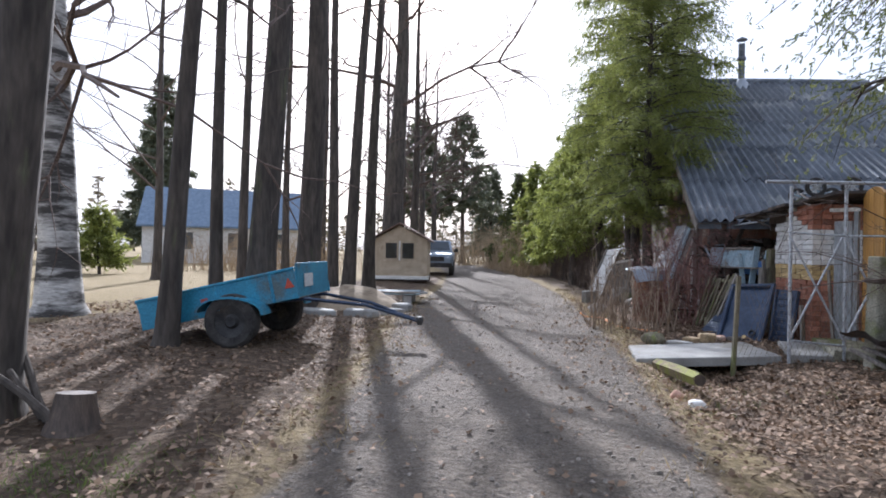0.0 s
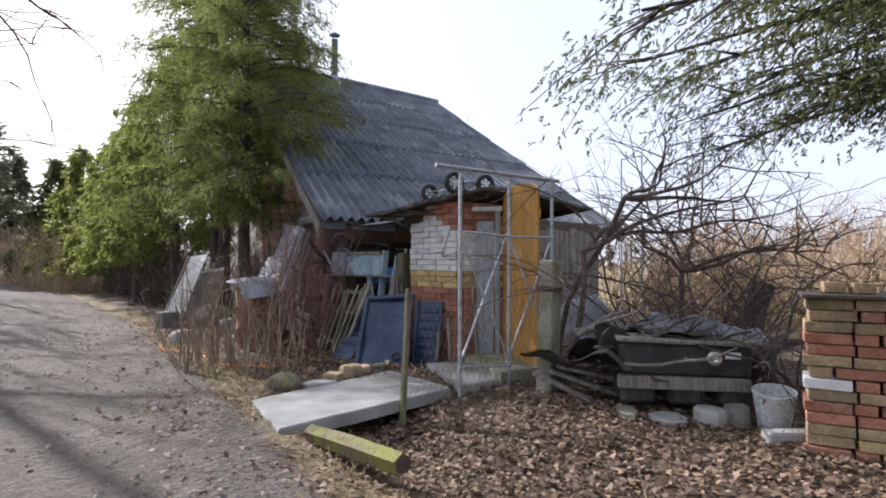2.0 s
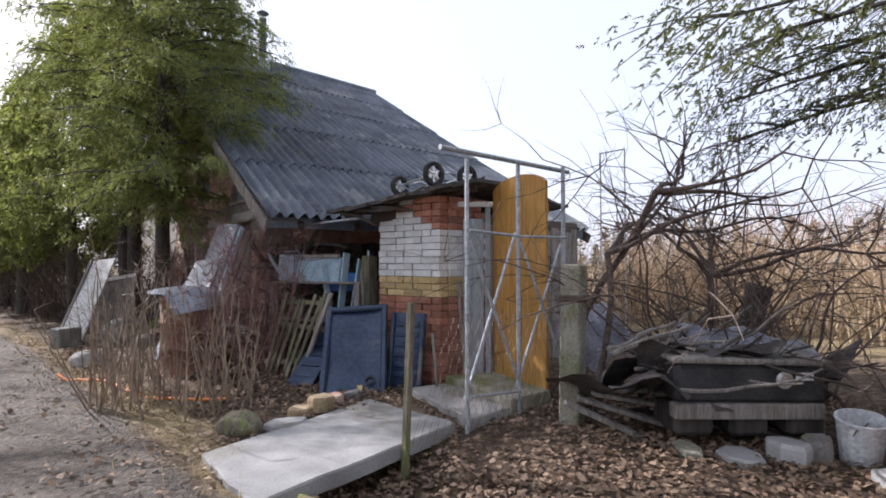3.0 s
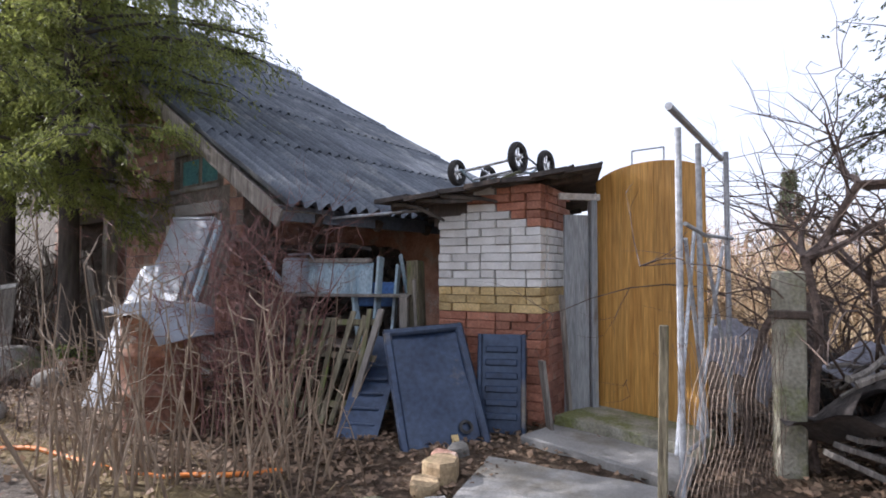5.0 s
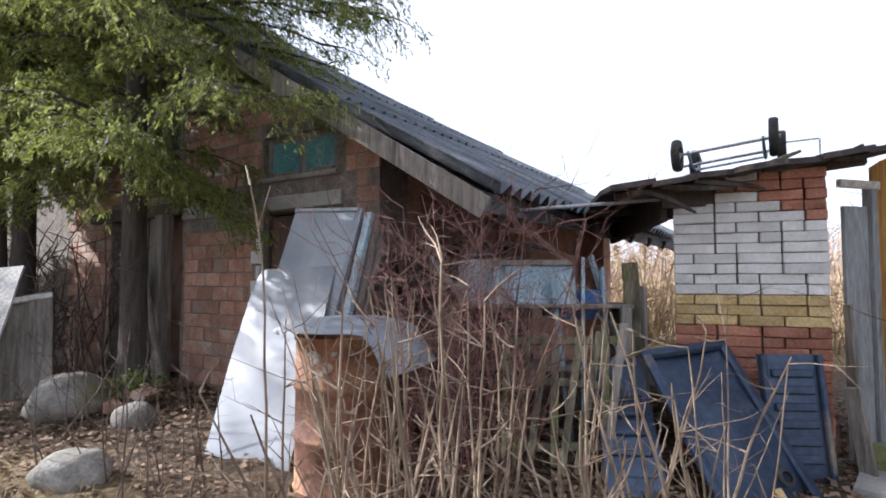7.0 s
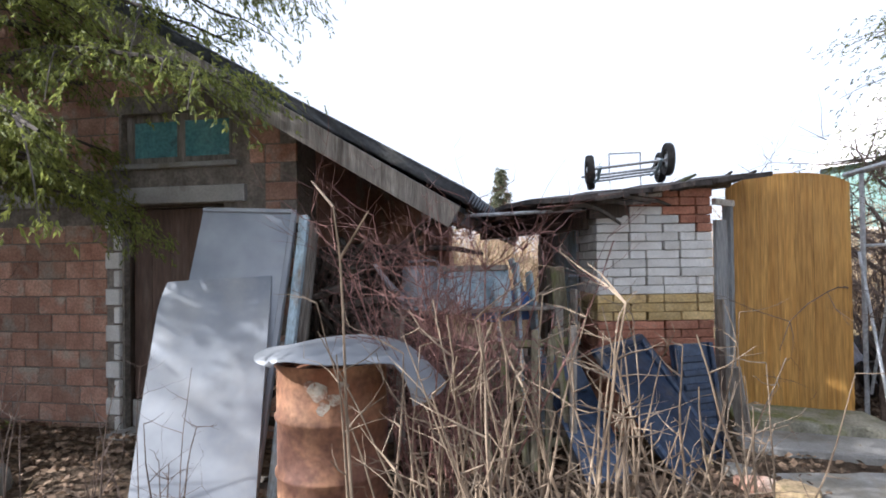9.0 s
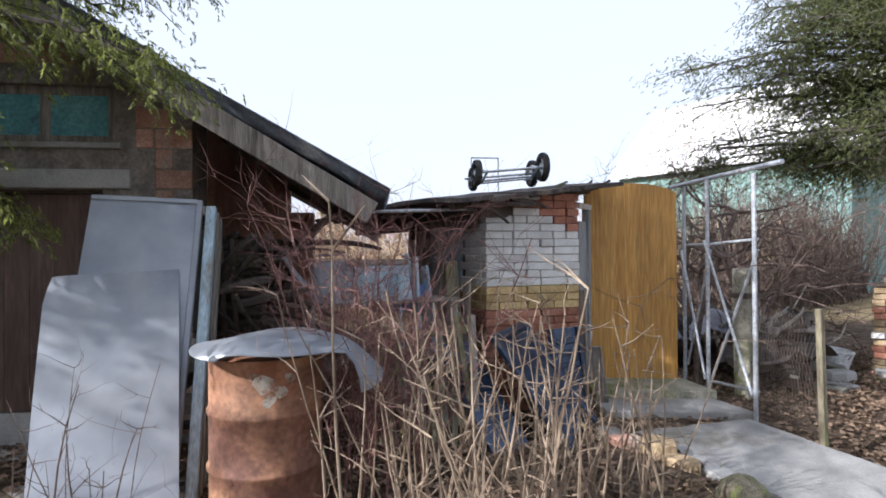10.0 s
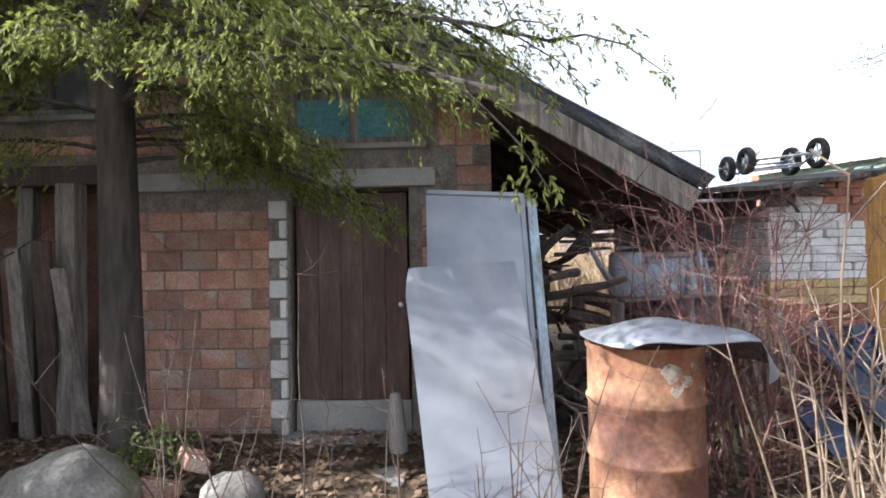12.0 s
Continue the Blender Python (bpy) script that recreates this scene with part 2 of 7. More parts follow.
WHITEPAINT = material("off_white_paint", (0.62, 0.60, 0.55), (0.76, 0.74, 0.70), 5, 0.75, bump=0.2, stain=(0.42, 0.38, 0.31), stain_at=0.66)
CREAM = material("cream_plywood", (0.40, 0.32, 0.22), (0.54, 0.45, 0.33), 4, 0.8, bump=0.2, stain=(0.30, 0.22, 0.15), stain_at=0.66)
SHINGLE = material("brown_felt_roof", (0.13, 0.085, 0.065), (0.22, 0.15, 0.115), 8, 0.9, bump=0.4)
STONE = material("grey_field_stone", (0.15, 0.14, 0.122), (0.30, 0.283, 0.25), 5, 0.9, bump=0.5, fine=50, stain=(0.17, 0.18, 0.09), stain_at=0.62)
PLASTIC_WHITE = material("dirty_white_plastic", (0.55, 0.56, 0.56), (0.72, 0.73, 0.72), 5, 0.5, bump=0.1, stain=(0.35, 0.30, 0.24), stain_at=0.66)
PLASTIC_BLUE = material("blue_plastic", (0.03, 0.10, 0.30), (0.06, 0.17, 0.42), 5, 0.45, bump=0.1)
ORANGE = material("orange_plastic", (0.70, 0.20, 0.03), (0.85, 0.30, 0.06), 5, 0.5, bump=0.1)
GREENROOF = material("green_painted_roof", (0.05, 0.22, 0.15), (0.09, 0.30, 0.20), 4, 0.6, bump=0.2)
# blue kept pale and dull to carry the distance haze
BLUEROOF = material("hazed_blue_roof", (0.10, 0.15, 0.22), (0.15, 0.21, 0.29), 4, 0.6, bump=0.2)
BLACKJUNK = material("black_grimy_plastic", (0.015, 0.015, 0.016), (0.05, 0.048, 0.046), 6, 0.7, bump=0.4, stain=(0.12, 0.10, 0.08), stain_at=0.64)
SUVPAINT = material("silver_blue_car_paint", (0.22, 0.27, 0.33), (0.28, 0.33, 0.39), 2, 0.35, metal=0.5, bump=0.0)
CHROME = material("dull_chrome", (0.55, 0.55, 0.55), (0.65, 0.65, 0.65), 5, 0.3, metal=0.9, bump=0.05)
GLASS = glass_material("window_glass", (0.75, 0.8, 0.82))
DARKGLASS = glass_material("dark_car_glass", (0.12, 0.14, 0.16))


# ---- mesh helpers ----
class Geo:
    """Collects corners and faces of one mesh."""

    def __init__(self):
        self.v, self.f = [], []

    def add(self, verts, faces, m=None):
        k = len(self.v)
        self.v += [tuple(m @ Vector(p)) for p in verts] if m is not None else [tuple(p) for p in verts]
        self.f += [tuple(i + k for i in f) for f in faces]
        return self

    def box(self, sx, sy, sz, m=None, c=0.0):
        """A box centred on m, its edges cut by c."""
        hx, hy, hz = sx / 2, sy / 2, sz / 2
        if not c:
            v = [(x, y, z) for x in (-hx, hx) for y in (-hy, hy) for z in (-hz, hz)]
            return self.add(v, [(0, 1, 3, 2), (4, 6, 7, 5), (0, 4, 5, 1), (2, 3, 7, 6), (0, 2, 6, 4), (1, 5, 7, 3)], m)
        v, idx = [], {}
        for x in (-1, 1):
            for y in (-1, 1):
                for z in (-1, 1):
                    for a in range(3):
                        h = [hx - c, hy - c, hz - c]
                        h[a] += c
                        idx[x, y, z, a] = len(v)
                        v.append((x * h[0], y * h[1], z * h[2]))
        f = []
        for a in range(3):
            p, q = (a + 1) % 3, (a + 2) % 3
            for s in (-1, 1):
                ring = []
                for u, w in ((-1, -1), (1, -1), (1, 1), (-1, 1)):
                    k = [0, 0, 0]; k[a], k[p], k[q] = s, u, w
                    ring.append(idx[k[0], k[1], k[2], a])
                f.append(tuple(ring if s > 0 else ring[::-1]))
            for s in (-1, 1):
                for t in (-1, 1):
                    ks = []
                    for w in (-1, 1):
                        k = [0, 0, 0]; k[a], k[p], k[q] = w, s, t
                        ks.append(tuple(k))
                    ring = [idx[(*ks[0], p)], idx[(*ks[1], p)], idx[(*ks[1], q)], idx[(*ks[0], q)]]
                    f.append(tuple(ring if s * t > 0 else ring[::-1]))
        for x in (-1, 1):
            for y in (-1, 1):
                for z in (-1, 1):
                    t = (idx[x, y, z, 0], idx[x, y, z, 1], idx[x, y, z, 2])
                    f.append(t if x * y * z > 0 else t[::-1])
        return self.add(v, f, m)

    def tube(self, pts, radii, sides=6, caps=True):
        """A tube along pts."""
        pts = [Vector(p) for p in pts]
        if not hasattr(radii, "__len__"):
            radii = [radii] * len(pts)
        k, up = len(self.v), Vector((0.31, 0.17, 0.94))
        for i, p in enumerate(pts):
            d = (pts[min(i + 1, len(pts) - 1)] - pts[max(i - 1, 0)]).normalized()
            if abs(d.dot(up)) > 0.97:
                up = Vector((0.94, 0.2, 0.1))
            a = d.cross(up).normalized()
            b = d.cross(a)
            for s in range(sides):
                w = 2 * math.pi * s / sides
                self.v.append(tuple(p + (a * math.cos(w) + b * math.sin(w)) * radii[i]))
        for i in range(len(pts) - 1):
            for s in range(sides):
                t = (s + 1) % sides
                self.f.append((k + i * sides + s, k + i * sides + t, k + (i + 1) * sides + t, k + (i + 1) * sides + s))
        if caps and sides > 2:
            self.f.append(tuple(k + s for s in range(sides))[::-1])
            e = k + (len(pts) - 1) * sides
            self.f.append(tuple(e + s for s in range(sides)))
        return self

    def lathe(self, profile, sides=24, m=None):
        """A profile of (radius, height) turned round z."""
        v, f = [], []
        for r, z in profile:
            v += [(r * math.cos(2 * math.pi * s / sides), r * math.sin(2 * math.pi * s / sides), z) for s in range(sides)]
        for i in range(len(profile) - 1):
            for s in range(sides):
                t = (s + 1) % sides
                f.append((i * sides + s, i * sides + t, (i + 1) * sides + t, (i + 1) * sides + s))
        return self.add(v, f, m)

    def prism(self, outline, depth, m=None):
        """An outline in x, z given depth along y."""
        k = len(outline)
        v = [(x, -depth / 2, z) for x, z in outline] + [(x, depth / 2, z) for x, z in outline]
        f = [tuple(range(k)), tuple(range(2 * k - 1, k - 1, -1))]
        f += [(i, k + i, k + (i + 1) % k, (i + 1) % k) for i in range(k)]
        return self.add(v, f, m)

    def mesh(self, name, mat, smooth=False):
        me = bpy.data.meshes.new(name)
        me.from_pydata(self.v, [], self.f)
        me.materials.append(mat)
        if smooth:
            me.shade_smooth()
            me.set_sharp_from_angle(angle=radians(42))
        me.update()
        return me


def part(name, geo, mat, parent=None, label="", smooth=False, m=None):
    """One mesh object of its own, under a thing or a part."""
    me = geo if isinstance(geo, bpy.types.Mesh) else geo.mesh(name, mat, smooth)
    ob = new(name, me)
    if parent is not None:
        ob.parent = parent
    if m is not None:
        ob.matrix_local = m
    return tagged(ob, label)


def thing(name, label, category, m=None, group="", kind=""):
    """An empty at a thing's base, which carries its parts."""
    ob = new(name)
    ob.empty_display_size = 0.1
    if m is not None:
        ob.matrix_world = m
    return tagged(ob, label, category, group, kind)


def leaves_mesh(name, mat, centres, along, across, lengths, widths, fold=0.0):
    """Many pointed leaves, each one quad: arrays of centres, directions and sizes."""
    n = len(centres)
    a, c = along * lengths[:, None] * 0.5, across * widths[:, None] * 0.5
    nrm = np.cross(along, across)
    lift = nrm * (lengths * fold)[:, None]
    v = np.empty((n, 4, 3), dtype=np.float32)
    v[:, 0], v[:, 2] = centres - a, centres + a
    v[:, 1], v[:, 3] = centres + c + lift, centres - c + lift
    me = bpy.data.meshes.new(name)
    me.vertices.add(n * 4); me.loops.add(n * 4); me.polygons.add(n)
    me.vertices.foreach_set("co", v.ravel())
    me.loops.foreach_set("vertex_index", np.arange(n * 4, dtype=np.int32))
    me.polygons.foreach_set("loop_start", np.arange(0, n * 4, 4, dtype=np.int32))
    me.materials.append(mat)
    me.update(calc_edges=True)
    return me


def unit(a):
    return a / np.maximum(np.linalg.norm(a, axis=1, keepdims=True), 1e-6)


def value_noise(x, y, scale, seed=0):
    """Smooth noise on the plane, 0 to 1."""
    x, y = np.asarray(x) * scale, np.asarray(y) * scale
    i, j = np.floor(x).astype(np.int64), np.floor(y).astype(np.int64)
    u, v = x - i, y - j
    u, v = u * u * (3 - 2 * u), v * v * (3 - 2 * v)

    def h(a, b):
        k = (a * 374761393 + b * 668265263 + seed * 1442695041) & 0x7FFFFFFF
        k = ((k ^ (k >> 13)) * 1274126177) & 0x7FFFFFFF
        return (k ^ (k >> 16)) % 10007 / 10007.0
    return (h(i, j) * (1 - u) + h(i + 1, j) * u) * (1 - v) + (h(i, j + 1) * (1 - u) + h(i + 1, j + 1) * u) * v


def lane_right(y):
    y = np.clip(y, -30, 60)
    return 3.1 - 0.02 * y - 0.0045 * y * np.abs(y)


def lane_left(y):
    return lane_right(y) - 2.3 - 0.16 * np.clip(y - 2, 0, 8)


def smooth(a, lo, hi):
    t = np.clip((a - lo) / (hi - lo), 0, 1)
    return t * t * (3 - 2 * t)


def height(x, y):
    """Ground height: a flat lane with shallow ruts, a bank to its right with a ditch under the slab, litter to its left."""
    x, y = np.asarray(x, dtype=float), np.asarray(y, dtype=float)
    r = x - lane_right(y)
    z = 0.10 + 0.07 * smooth(r, 0.0, 1.2) + 0.06 * smooth(-r, 3.4, 6.0)
    z = z - 0.025 * np.exp(-((r + 0.9) / 0.3) ** 2) - 0.025 * np.exp(-((r + 2.4) / 0.3) ** 2)
    z = z - 0.24 * np.exp(-((x - 3.75) / 0.6) ** 2) * smooth(7.7 - y, 0.2, 1.0) * smooth(y, 2.5, 4.8)
    z = z + 0.16 * np.exp(-(((x - 3.7) / 0.8) ** 2 + ((y - 13.2) / 0.9) ** 2))
    near = smooth(60 - np.hypot(x, y - 8), 0, 30)
    z = z + near * (0.05 * (value_noise(x, y, 0.9) - 0.5) + 0.035 * (value_noise(x, y, 3.1, 1) - 0.5) + 0.02 * (value_noise(x, y, 9.0, 2) - 0.5) * smooth(np.abs(r + 1.6), 1.2, 2.0))
    return z


def gz(x, y):
    return float(height(x, y))


def wander(rng, p, d, length, steps, bend, lift=0.0):
    """A crooked line from p towards d."""
    pts, p, d = [Vector(p)], Vector(p), Vector(d).normalized()
    for _ in range(steps):
        d = (d + Vector((rng.uniform(-bend, bend), rng.uniform(-bend, bend), rng.uniform(-bend, bend) + lift))).normalized()
        p = p + d * (length / steps)
        pts.append(p)
    return pts


# ---- ground ----
def build_ground():
    def axis(lo, hi, step):
        core = list(np.arange(lo, hi + 1e-6, step))
        left, right, d = [], [], step
        a, b = lo, hi
        while d < 60 and b < 420:
            d *= 1.22
            a, b = a - d, b + d
            left.insert(0, a); right.append(b)
        return np.array(left + core + right)
    xs, ys = axis(-6.0, 8.0, 0.11), axis(-2.0, 20.0, 0.11)
    gx, gy = np.meshgrid(xs, ys)
    z = height(gx, gy)
    nx, ny = len(xs), len(ys)
    me = bpy.data.meshes.new("ground")
    v = np.stack([gx, gy, z], -1).reshape(-1, 3)
    i = np.arange((ny - 1) * (nx - 1))
    k = (i // (nx - 1)) * nx + i % (nx - 1)
    q = np.stack([k, k + 1, k + nx + 1, k + nx], -1)
    me.vertices.add(len(v)); me.loops.add(q.size); me.polygons.add(len(q))
    me.vertices.foreach_set("co", v.astype(np.float32).ravel())
    me.loops.foreach_set("vertex_index", q.astype(np.int32).ravel())
    me.polygons.foreach_set("loop_start", np.arange(0, q.size, 4, dtype=np.int32))
    me.materials.append(GROUND)
    me.update(calc_edges=True)
    me.shade_smooth()
    r = (gx - lane_right(gy)).ravel()
    q = (gx - lane_left(gy)).ravel()
    lane = smooth(q, -0.6, 0.5) * (1 - smooth(r, -0.5, 0.35))
    far_left = smooth(-gx.ravel(), 4.0, 7.0)
    verge = np.exp(-((r - 0.15) / 0.35) ** 2) * 0.65
    middle = np.exp(-((q + 0.1) / 0.4) ** 2) * 0.6
    grass = np.clip(np.maximum(np.maximum(far_left * 0.95, verge), middle) + 0.6 * smooth(gx.ravel(), 8, 11), 0, 1)
    for name, val in (("lane", lane), ("grass", grass)):
        at = me.attributes.new(name, "FLOAT", "POINT")
        at.data.foreach_set("value", val.astype(np.float32))
    return tagged(new("ground", me), "gravel lane through brown leaf litter and dry grass", "ground", kind="structure")


build_ground()

# ---- brick house beside the lane ----
WX, Y0, YR, ZE, SLOPE = 4.48, 10.65, 16.5, 1.88, 0.60   # gable wall, side wall, ridge, eave height, pitch
VX0, VX1, YE = 4.02, 9.45, 9.40                         # verges and eave of the roof


def roof_z(y):
    return ZE + SLOPE * (y - YE)


def wall_with_openings(g, y0, y1, z0, top, holes, x, thick):
    """A wall in the plane x, from y0 to y1, with through holes (ya, yb, za, zb); its top follows top(y)."""
    ys = sorted({y0, y1, *[h[0] for h in holes], *[h[1] for h in holes]} | ({YR} if y0 < YR < y1 else set()))
    for a, b in zip(ys, ys[1:]):
        cuts = sorted([(h[2], h[3]) for h in holes if h[0] <= a and h[1] >= b])
        spans, z = [], z0
        for lo, hi in cuts:
            spans.append((z, lo, z, lo)); z = hi
        spans.append((z, top(a), z, top(b)))
        for la, ha, lb, hb in spans:
            v = [(x, a, la), (x, b, lb), (x, b, hb), (x, a, ha)]
            v += [(x + thick, p[1], p[2]) for p in v]
            g.add(v, [(0, 1, 2, 3)[::-1], (4, 5, 6, 7), (0, 4, 7, 3)[::-1], (1, 2, 6, 5)[::-1], (0, 1, 5, 4), (3, 7, 6, 2)])


DOOR = (11.24, 12.10, 0.14, 1.94)
GREEN = (11.16, 12.12, 2.26, 2.66)
WINDOW = (13.55, 14.32, 2.52, 3.75)
PORCH = (13.45, 15.0, 0.14, 2.0)


def gable_top(y):
    return min(roof_z(y), roof_z(2 * YR - y)) - 0.07


wall_west = new("wall_west")
tagged(wall_west, "gable wall of pink ceramic blocks with mortar joints", "wall", kind="structure")
g = Geo()
wall_with_openings(g, Y0, 2 * YR - Y0, 0.0, gable_top, [DOOR, GREEN, WINDOW, PORCH], WX, 0.35)
part("mortar_core", g, MORTAR, wall_west)
g = Geo()
g.box(4.4, 0.3, 2.5, pose(7.05, Y0 + 0.15, 1.25))
part("side_wall", g, BLOCK_RED, wall_west)
g = Geo()
g.box(0.3, 12.4, 2.1, pose(9.1, YR, 1.05)); g.box(4.1, 0.3, 2.1, pose(6.9, 2 * YR - Y0 - 0.15, 1.05))
part("back_wall", g, BLOCK_RED, wall_west)
g = Geo()
v = [(9.05, Y0, 2.0), (9.05, 2 * YR - Y0, 2.0), (9.05, YR, roof_z(YR) - 0.5)]
g.add(v + [(p[0] + 0.2, p[1], p[2]) for p in v], [(0, 1, 2), (5, 4, 3), (0, 3, 4, 1), (1, 4, 5, 2), (2, 5, 3, 0)])
part("back_gable", g, OLDWOOD, wall_west)

# corrugated roof sheets, laid in overlapping rows
roof = tagged(new("roof"), "weathered grey corrugated slate roof with wavy eaves", "roof", kind="structure")


def sag(x, y):
    """How far the old roof has sunk towards its far verge and its ridge."""
    u = max(0.0, (x - VX0) / (VX1 - VX0))
    v = 1 - abs(y - YR) / (YR - YE)
    return 0.30 * u ** 1.4 * max(0.0, v) + 0.05 * math.sin(math.pi * min(max(v, 0.0), 1.0))


WAVE = 0.145


def roof_sheet(x0, waves, d0, length, lift, side, rng):
    """A wavy sheet on the slope from d0 up to d0 + length, starting at the wave that begins at x0."""
    gg, n, steps, thick = Geo(), waves * 8, 5, 0.007
    c, sn = math.cos(math.atan(SLOPE)), math.sin(math.atan(SLOPE))
    warp = rng.uniform(-0.006, 0.006)
    v = []
    for o in (0.0, -thick):
        for k in range(steps + 1):
            d = d0 + length * k / steps
            for i in range(n + 1):
                x = x0 + WAVE * i / 8
                y, z = YE + d * c, ZE + d * sn
                up = 0.036 * math.cos(2 * math.pi * i / 8) + lift * (1 - k / steps) + o + warp * math.sin(i * 0.4)
                y, z = y - sn * up, z + c * up - sag(x, y) + 0.03
                v.append((x, 2 * YR - y if side else y, z))
    m, f = n + 1, []
    q = m * (steps + 1)
    for k in range(steps):
        for i in range(n):
            a = k * m + i
            f += [(a, a + 1, a + m + 1, a + m), (q + a + 1, q + a, q + a + m, q + a + m + 1)]
    f += [(i, q + i, q + i + 1, i + 1) for i in range(n)]
    e = steps * m
    f += [(e + i + 1, q + e + i + 1, q + e + i, e + i) for i in range(n)]
    for k in range(steps):
        a, b = k * m, k * m + n
        f += [(a, a + m, q + a + m, q + a), (b + m, b, q + b, q + b + m)]
    gg.add(v, [t[::-1] for t in f] if side else f)
    return gg


ang = math.degrees(math.atan(SLOPE))
SL = (YR - YE) / math.cos(math.atan(SLOPE))
rows_n, per = 5, 7
rl = SL / rows_n
cols_n = int((VX1 - VX0) / (WAVE * per)) + 1
rng = random.Random(4)
for side in (0, 1):
    for r_ in range(rows_n):
        for c_ in range(cols_n):
            x0 = VX0 + c_ * per * WAVE
            wv = min(per, int(round((VX1 - x0) / WAVE)))
            if wv > 0:
                part("roof_sheet", roof_sheet(x0, wv + (1 if wv == per else 0), r_ * rl - 0.10 + rng.uniform(-0.012, 0.012), rl + 0.16, 0.022 + 0.006 * (c_ % 2), side, rng), SLATE, roof, smooth=True)
g = Geo()
g.tube([(x_, YR, roof_z(YR) - sag(x_, YR) + 0.04) for x_ in np.linspace(VX0, VX1, 7)], 0.09, 8)
part("ridge_cap", g, SLATE, roof, smooth=True)
# eave board, barge boards, rafters and soffit
g = Geo(); g.box(VX1 - VX0 - 0.1, 0.03, 0.13, pose((VX0 + VX1) / 2, YE + 0.06, ZE - 0.075), 0.004)
part("eave_board", g, SLATE, roof, "dark grey eave board")
for k, (x, sgn) in enumerate(((VX0 + 0.03, 0.0), (VX1 - 0.03, 2.0))):
    for s in (0, 1):
        g = Geo()
        m = pose(x, (YE + YR) / 2, roof_z((YE + YR) / 2) - 0.13 - 0.075 * sgn, ang - sgn, 0, 0)
        if s:
            m = Matrix.Translation((0, 2 * YR, 0)) @ Matrix.Scale(-1, 4, (0, 1, 0)) @ m
        g.box(0.028, SL, 0.15, m, 0.004)
        part("barge_board", g, OLDWOOD, roof, "greyed timber barge board")
g = Geo()
m = pose(VX0 + 0.3, (YE + YR) / 2, roof_z((YE + YR) / 2) - 0.085, ang, 0, 0)
for i in range(4):
    g.box(0.125, SL - 0.1, 0.02, m @ pose(-0.19 + 0.135 * i, 0, -0.004 * (i % 2)), 0.003)
part("soffit_boards", g, OLDWOOD, roof, "grey soffit planks under the verge")
for i in range(8):
    g = Geo(); g.box(0.07, 1.7, 0.10, pose(VX0 + 0.45 + i * 0.72, YE + 0.75, roof_z(YE + 0.75) - 0.14, ang, 0, 0), 0.004)
    part("rafter", g, DARKWOOD, roof)
g = Geo()
m = pose((VX0 + VX1) / 2, (YE + YR) / 2, roof_z((YE + YR) / 2) - 0.21, ang - 1.6, 0, 0)
g.box(VX1 - VX0 - 0.5, SL - 0.3, 0.015, m)
m2 = Matrix.Translation((0, 2 * YR, 0)) @ Matrix.Scale(-1, 4, (0, 1, 0)) @ m
g.box(VX1 - VX0 - 0.5, SL - 0.3, 0.015, m2)
part("roof_deck", g, DARKWOOD, roof)

# chimney pipe with its flashing and cowl
ch = thing("chimney_pipe", "slim grey flue pipe with a cowl on the slate ridge", "chimney", pose(6.35, 16.3, roof_z(16.3) - 0.12))
g = Geo(); g.lathe([(0.0, 1.15), (0.085, 1.15), (0.085, -0.2)], 14); part("flue", g, SLATE, ch, smooth=True)
g = Geo(); g.lathe([(0.30, -0.15), (0.10, 0.18), (0.086, 0.2)], 14); part("flashing", g, GALV, ch, smooth=True)
g = Geo(); g.lathe([(0.12, 0.72), (0.12, 0.78), (0.086, 0.80)], 14); part("collar", g, SLATE, ch, smooth=True)
g = Geo(); g.lathe([(0.0, 1.36), (0.14, 1.27), (0.14, 1.25), (0.0, 1.28)], 14); g.tube([(0.07, 0, 1.1), (0.07, 0, 1.28)], 0.008, 5); g.tube([(-0.07, 0, 1.1), (-0.07, 0, 1.28)], 0.008, 5)
part("cowl", g, SLATE, ch)

# lintels over the door and the porch opening
lint = tagged(new("lintel"), "grey concrete lintel course over the door", "lintel", kind="structure")
for ya, yb in ((11.05, 12.02), (12.03, 12.7), (12.71, 13.42)):
    g = Geo(); g.box(0.2, yb - ya, 0.13, pose(WX + 0.06, (ya + yb) / 2, 2.01), 0.006)
    part("lintel_block", g, CONCRETE, lint)
g = Geo(); g.box(0.22, 2.0, 0.14, pose(WX + 0.03, 14.4, 2.07), 0.008)
tagged(part("porch_beam", g, DARKWOOD), "dark timber beam over the porch opening", "beam", kind="structure")

# the dark door
DOORBROWN = material("reddish_brown_door_paint", (0.075, 0.045, 0.034), (0.135, 0.082, 0.06), 3, 0.55, bump=0.15, fine=14, stretch=(3, 3, 0.5), stain=(0.17, 0.12, 0.09), stain_at=0.66)
dr = tagged(new("door_1"), "dark brown plank door shut above a pale kick board", "door", kind="structure")
for i in range(5):
    g = Geo(); g.box(0.03, 0.163, 1.50, pose(WX + 0.10, DOOR[0] + 0.107 + i * 0.163, 1.165), 0.004)
    part("plank", g, DOORBROWN, dr)
g = Geo(); g.box(0.035, 0.84, 0.26, pose(WX + 0.085, (DOOR[0] + DOOR[1]) / 2, 0.28), 0.004)
part("kick_board", g, CONCRETE, dr, "pale grey kick board")
g = Geo(); g.lathe([(0.0, 0.06), (0.018, 0.055), (0.022, 0.04), (0.009, 0.03), (0.009, 0.0)], 10, pose(WX + 0.085, DOOR[0] + 0.07, 1.10, 0, -90, 0))
part("door_knob", g, CHROME, dr, "small steel knob", smooth=True)
g = Geo()
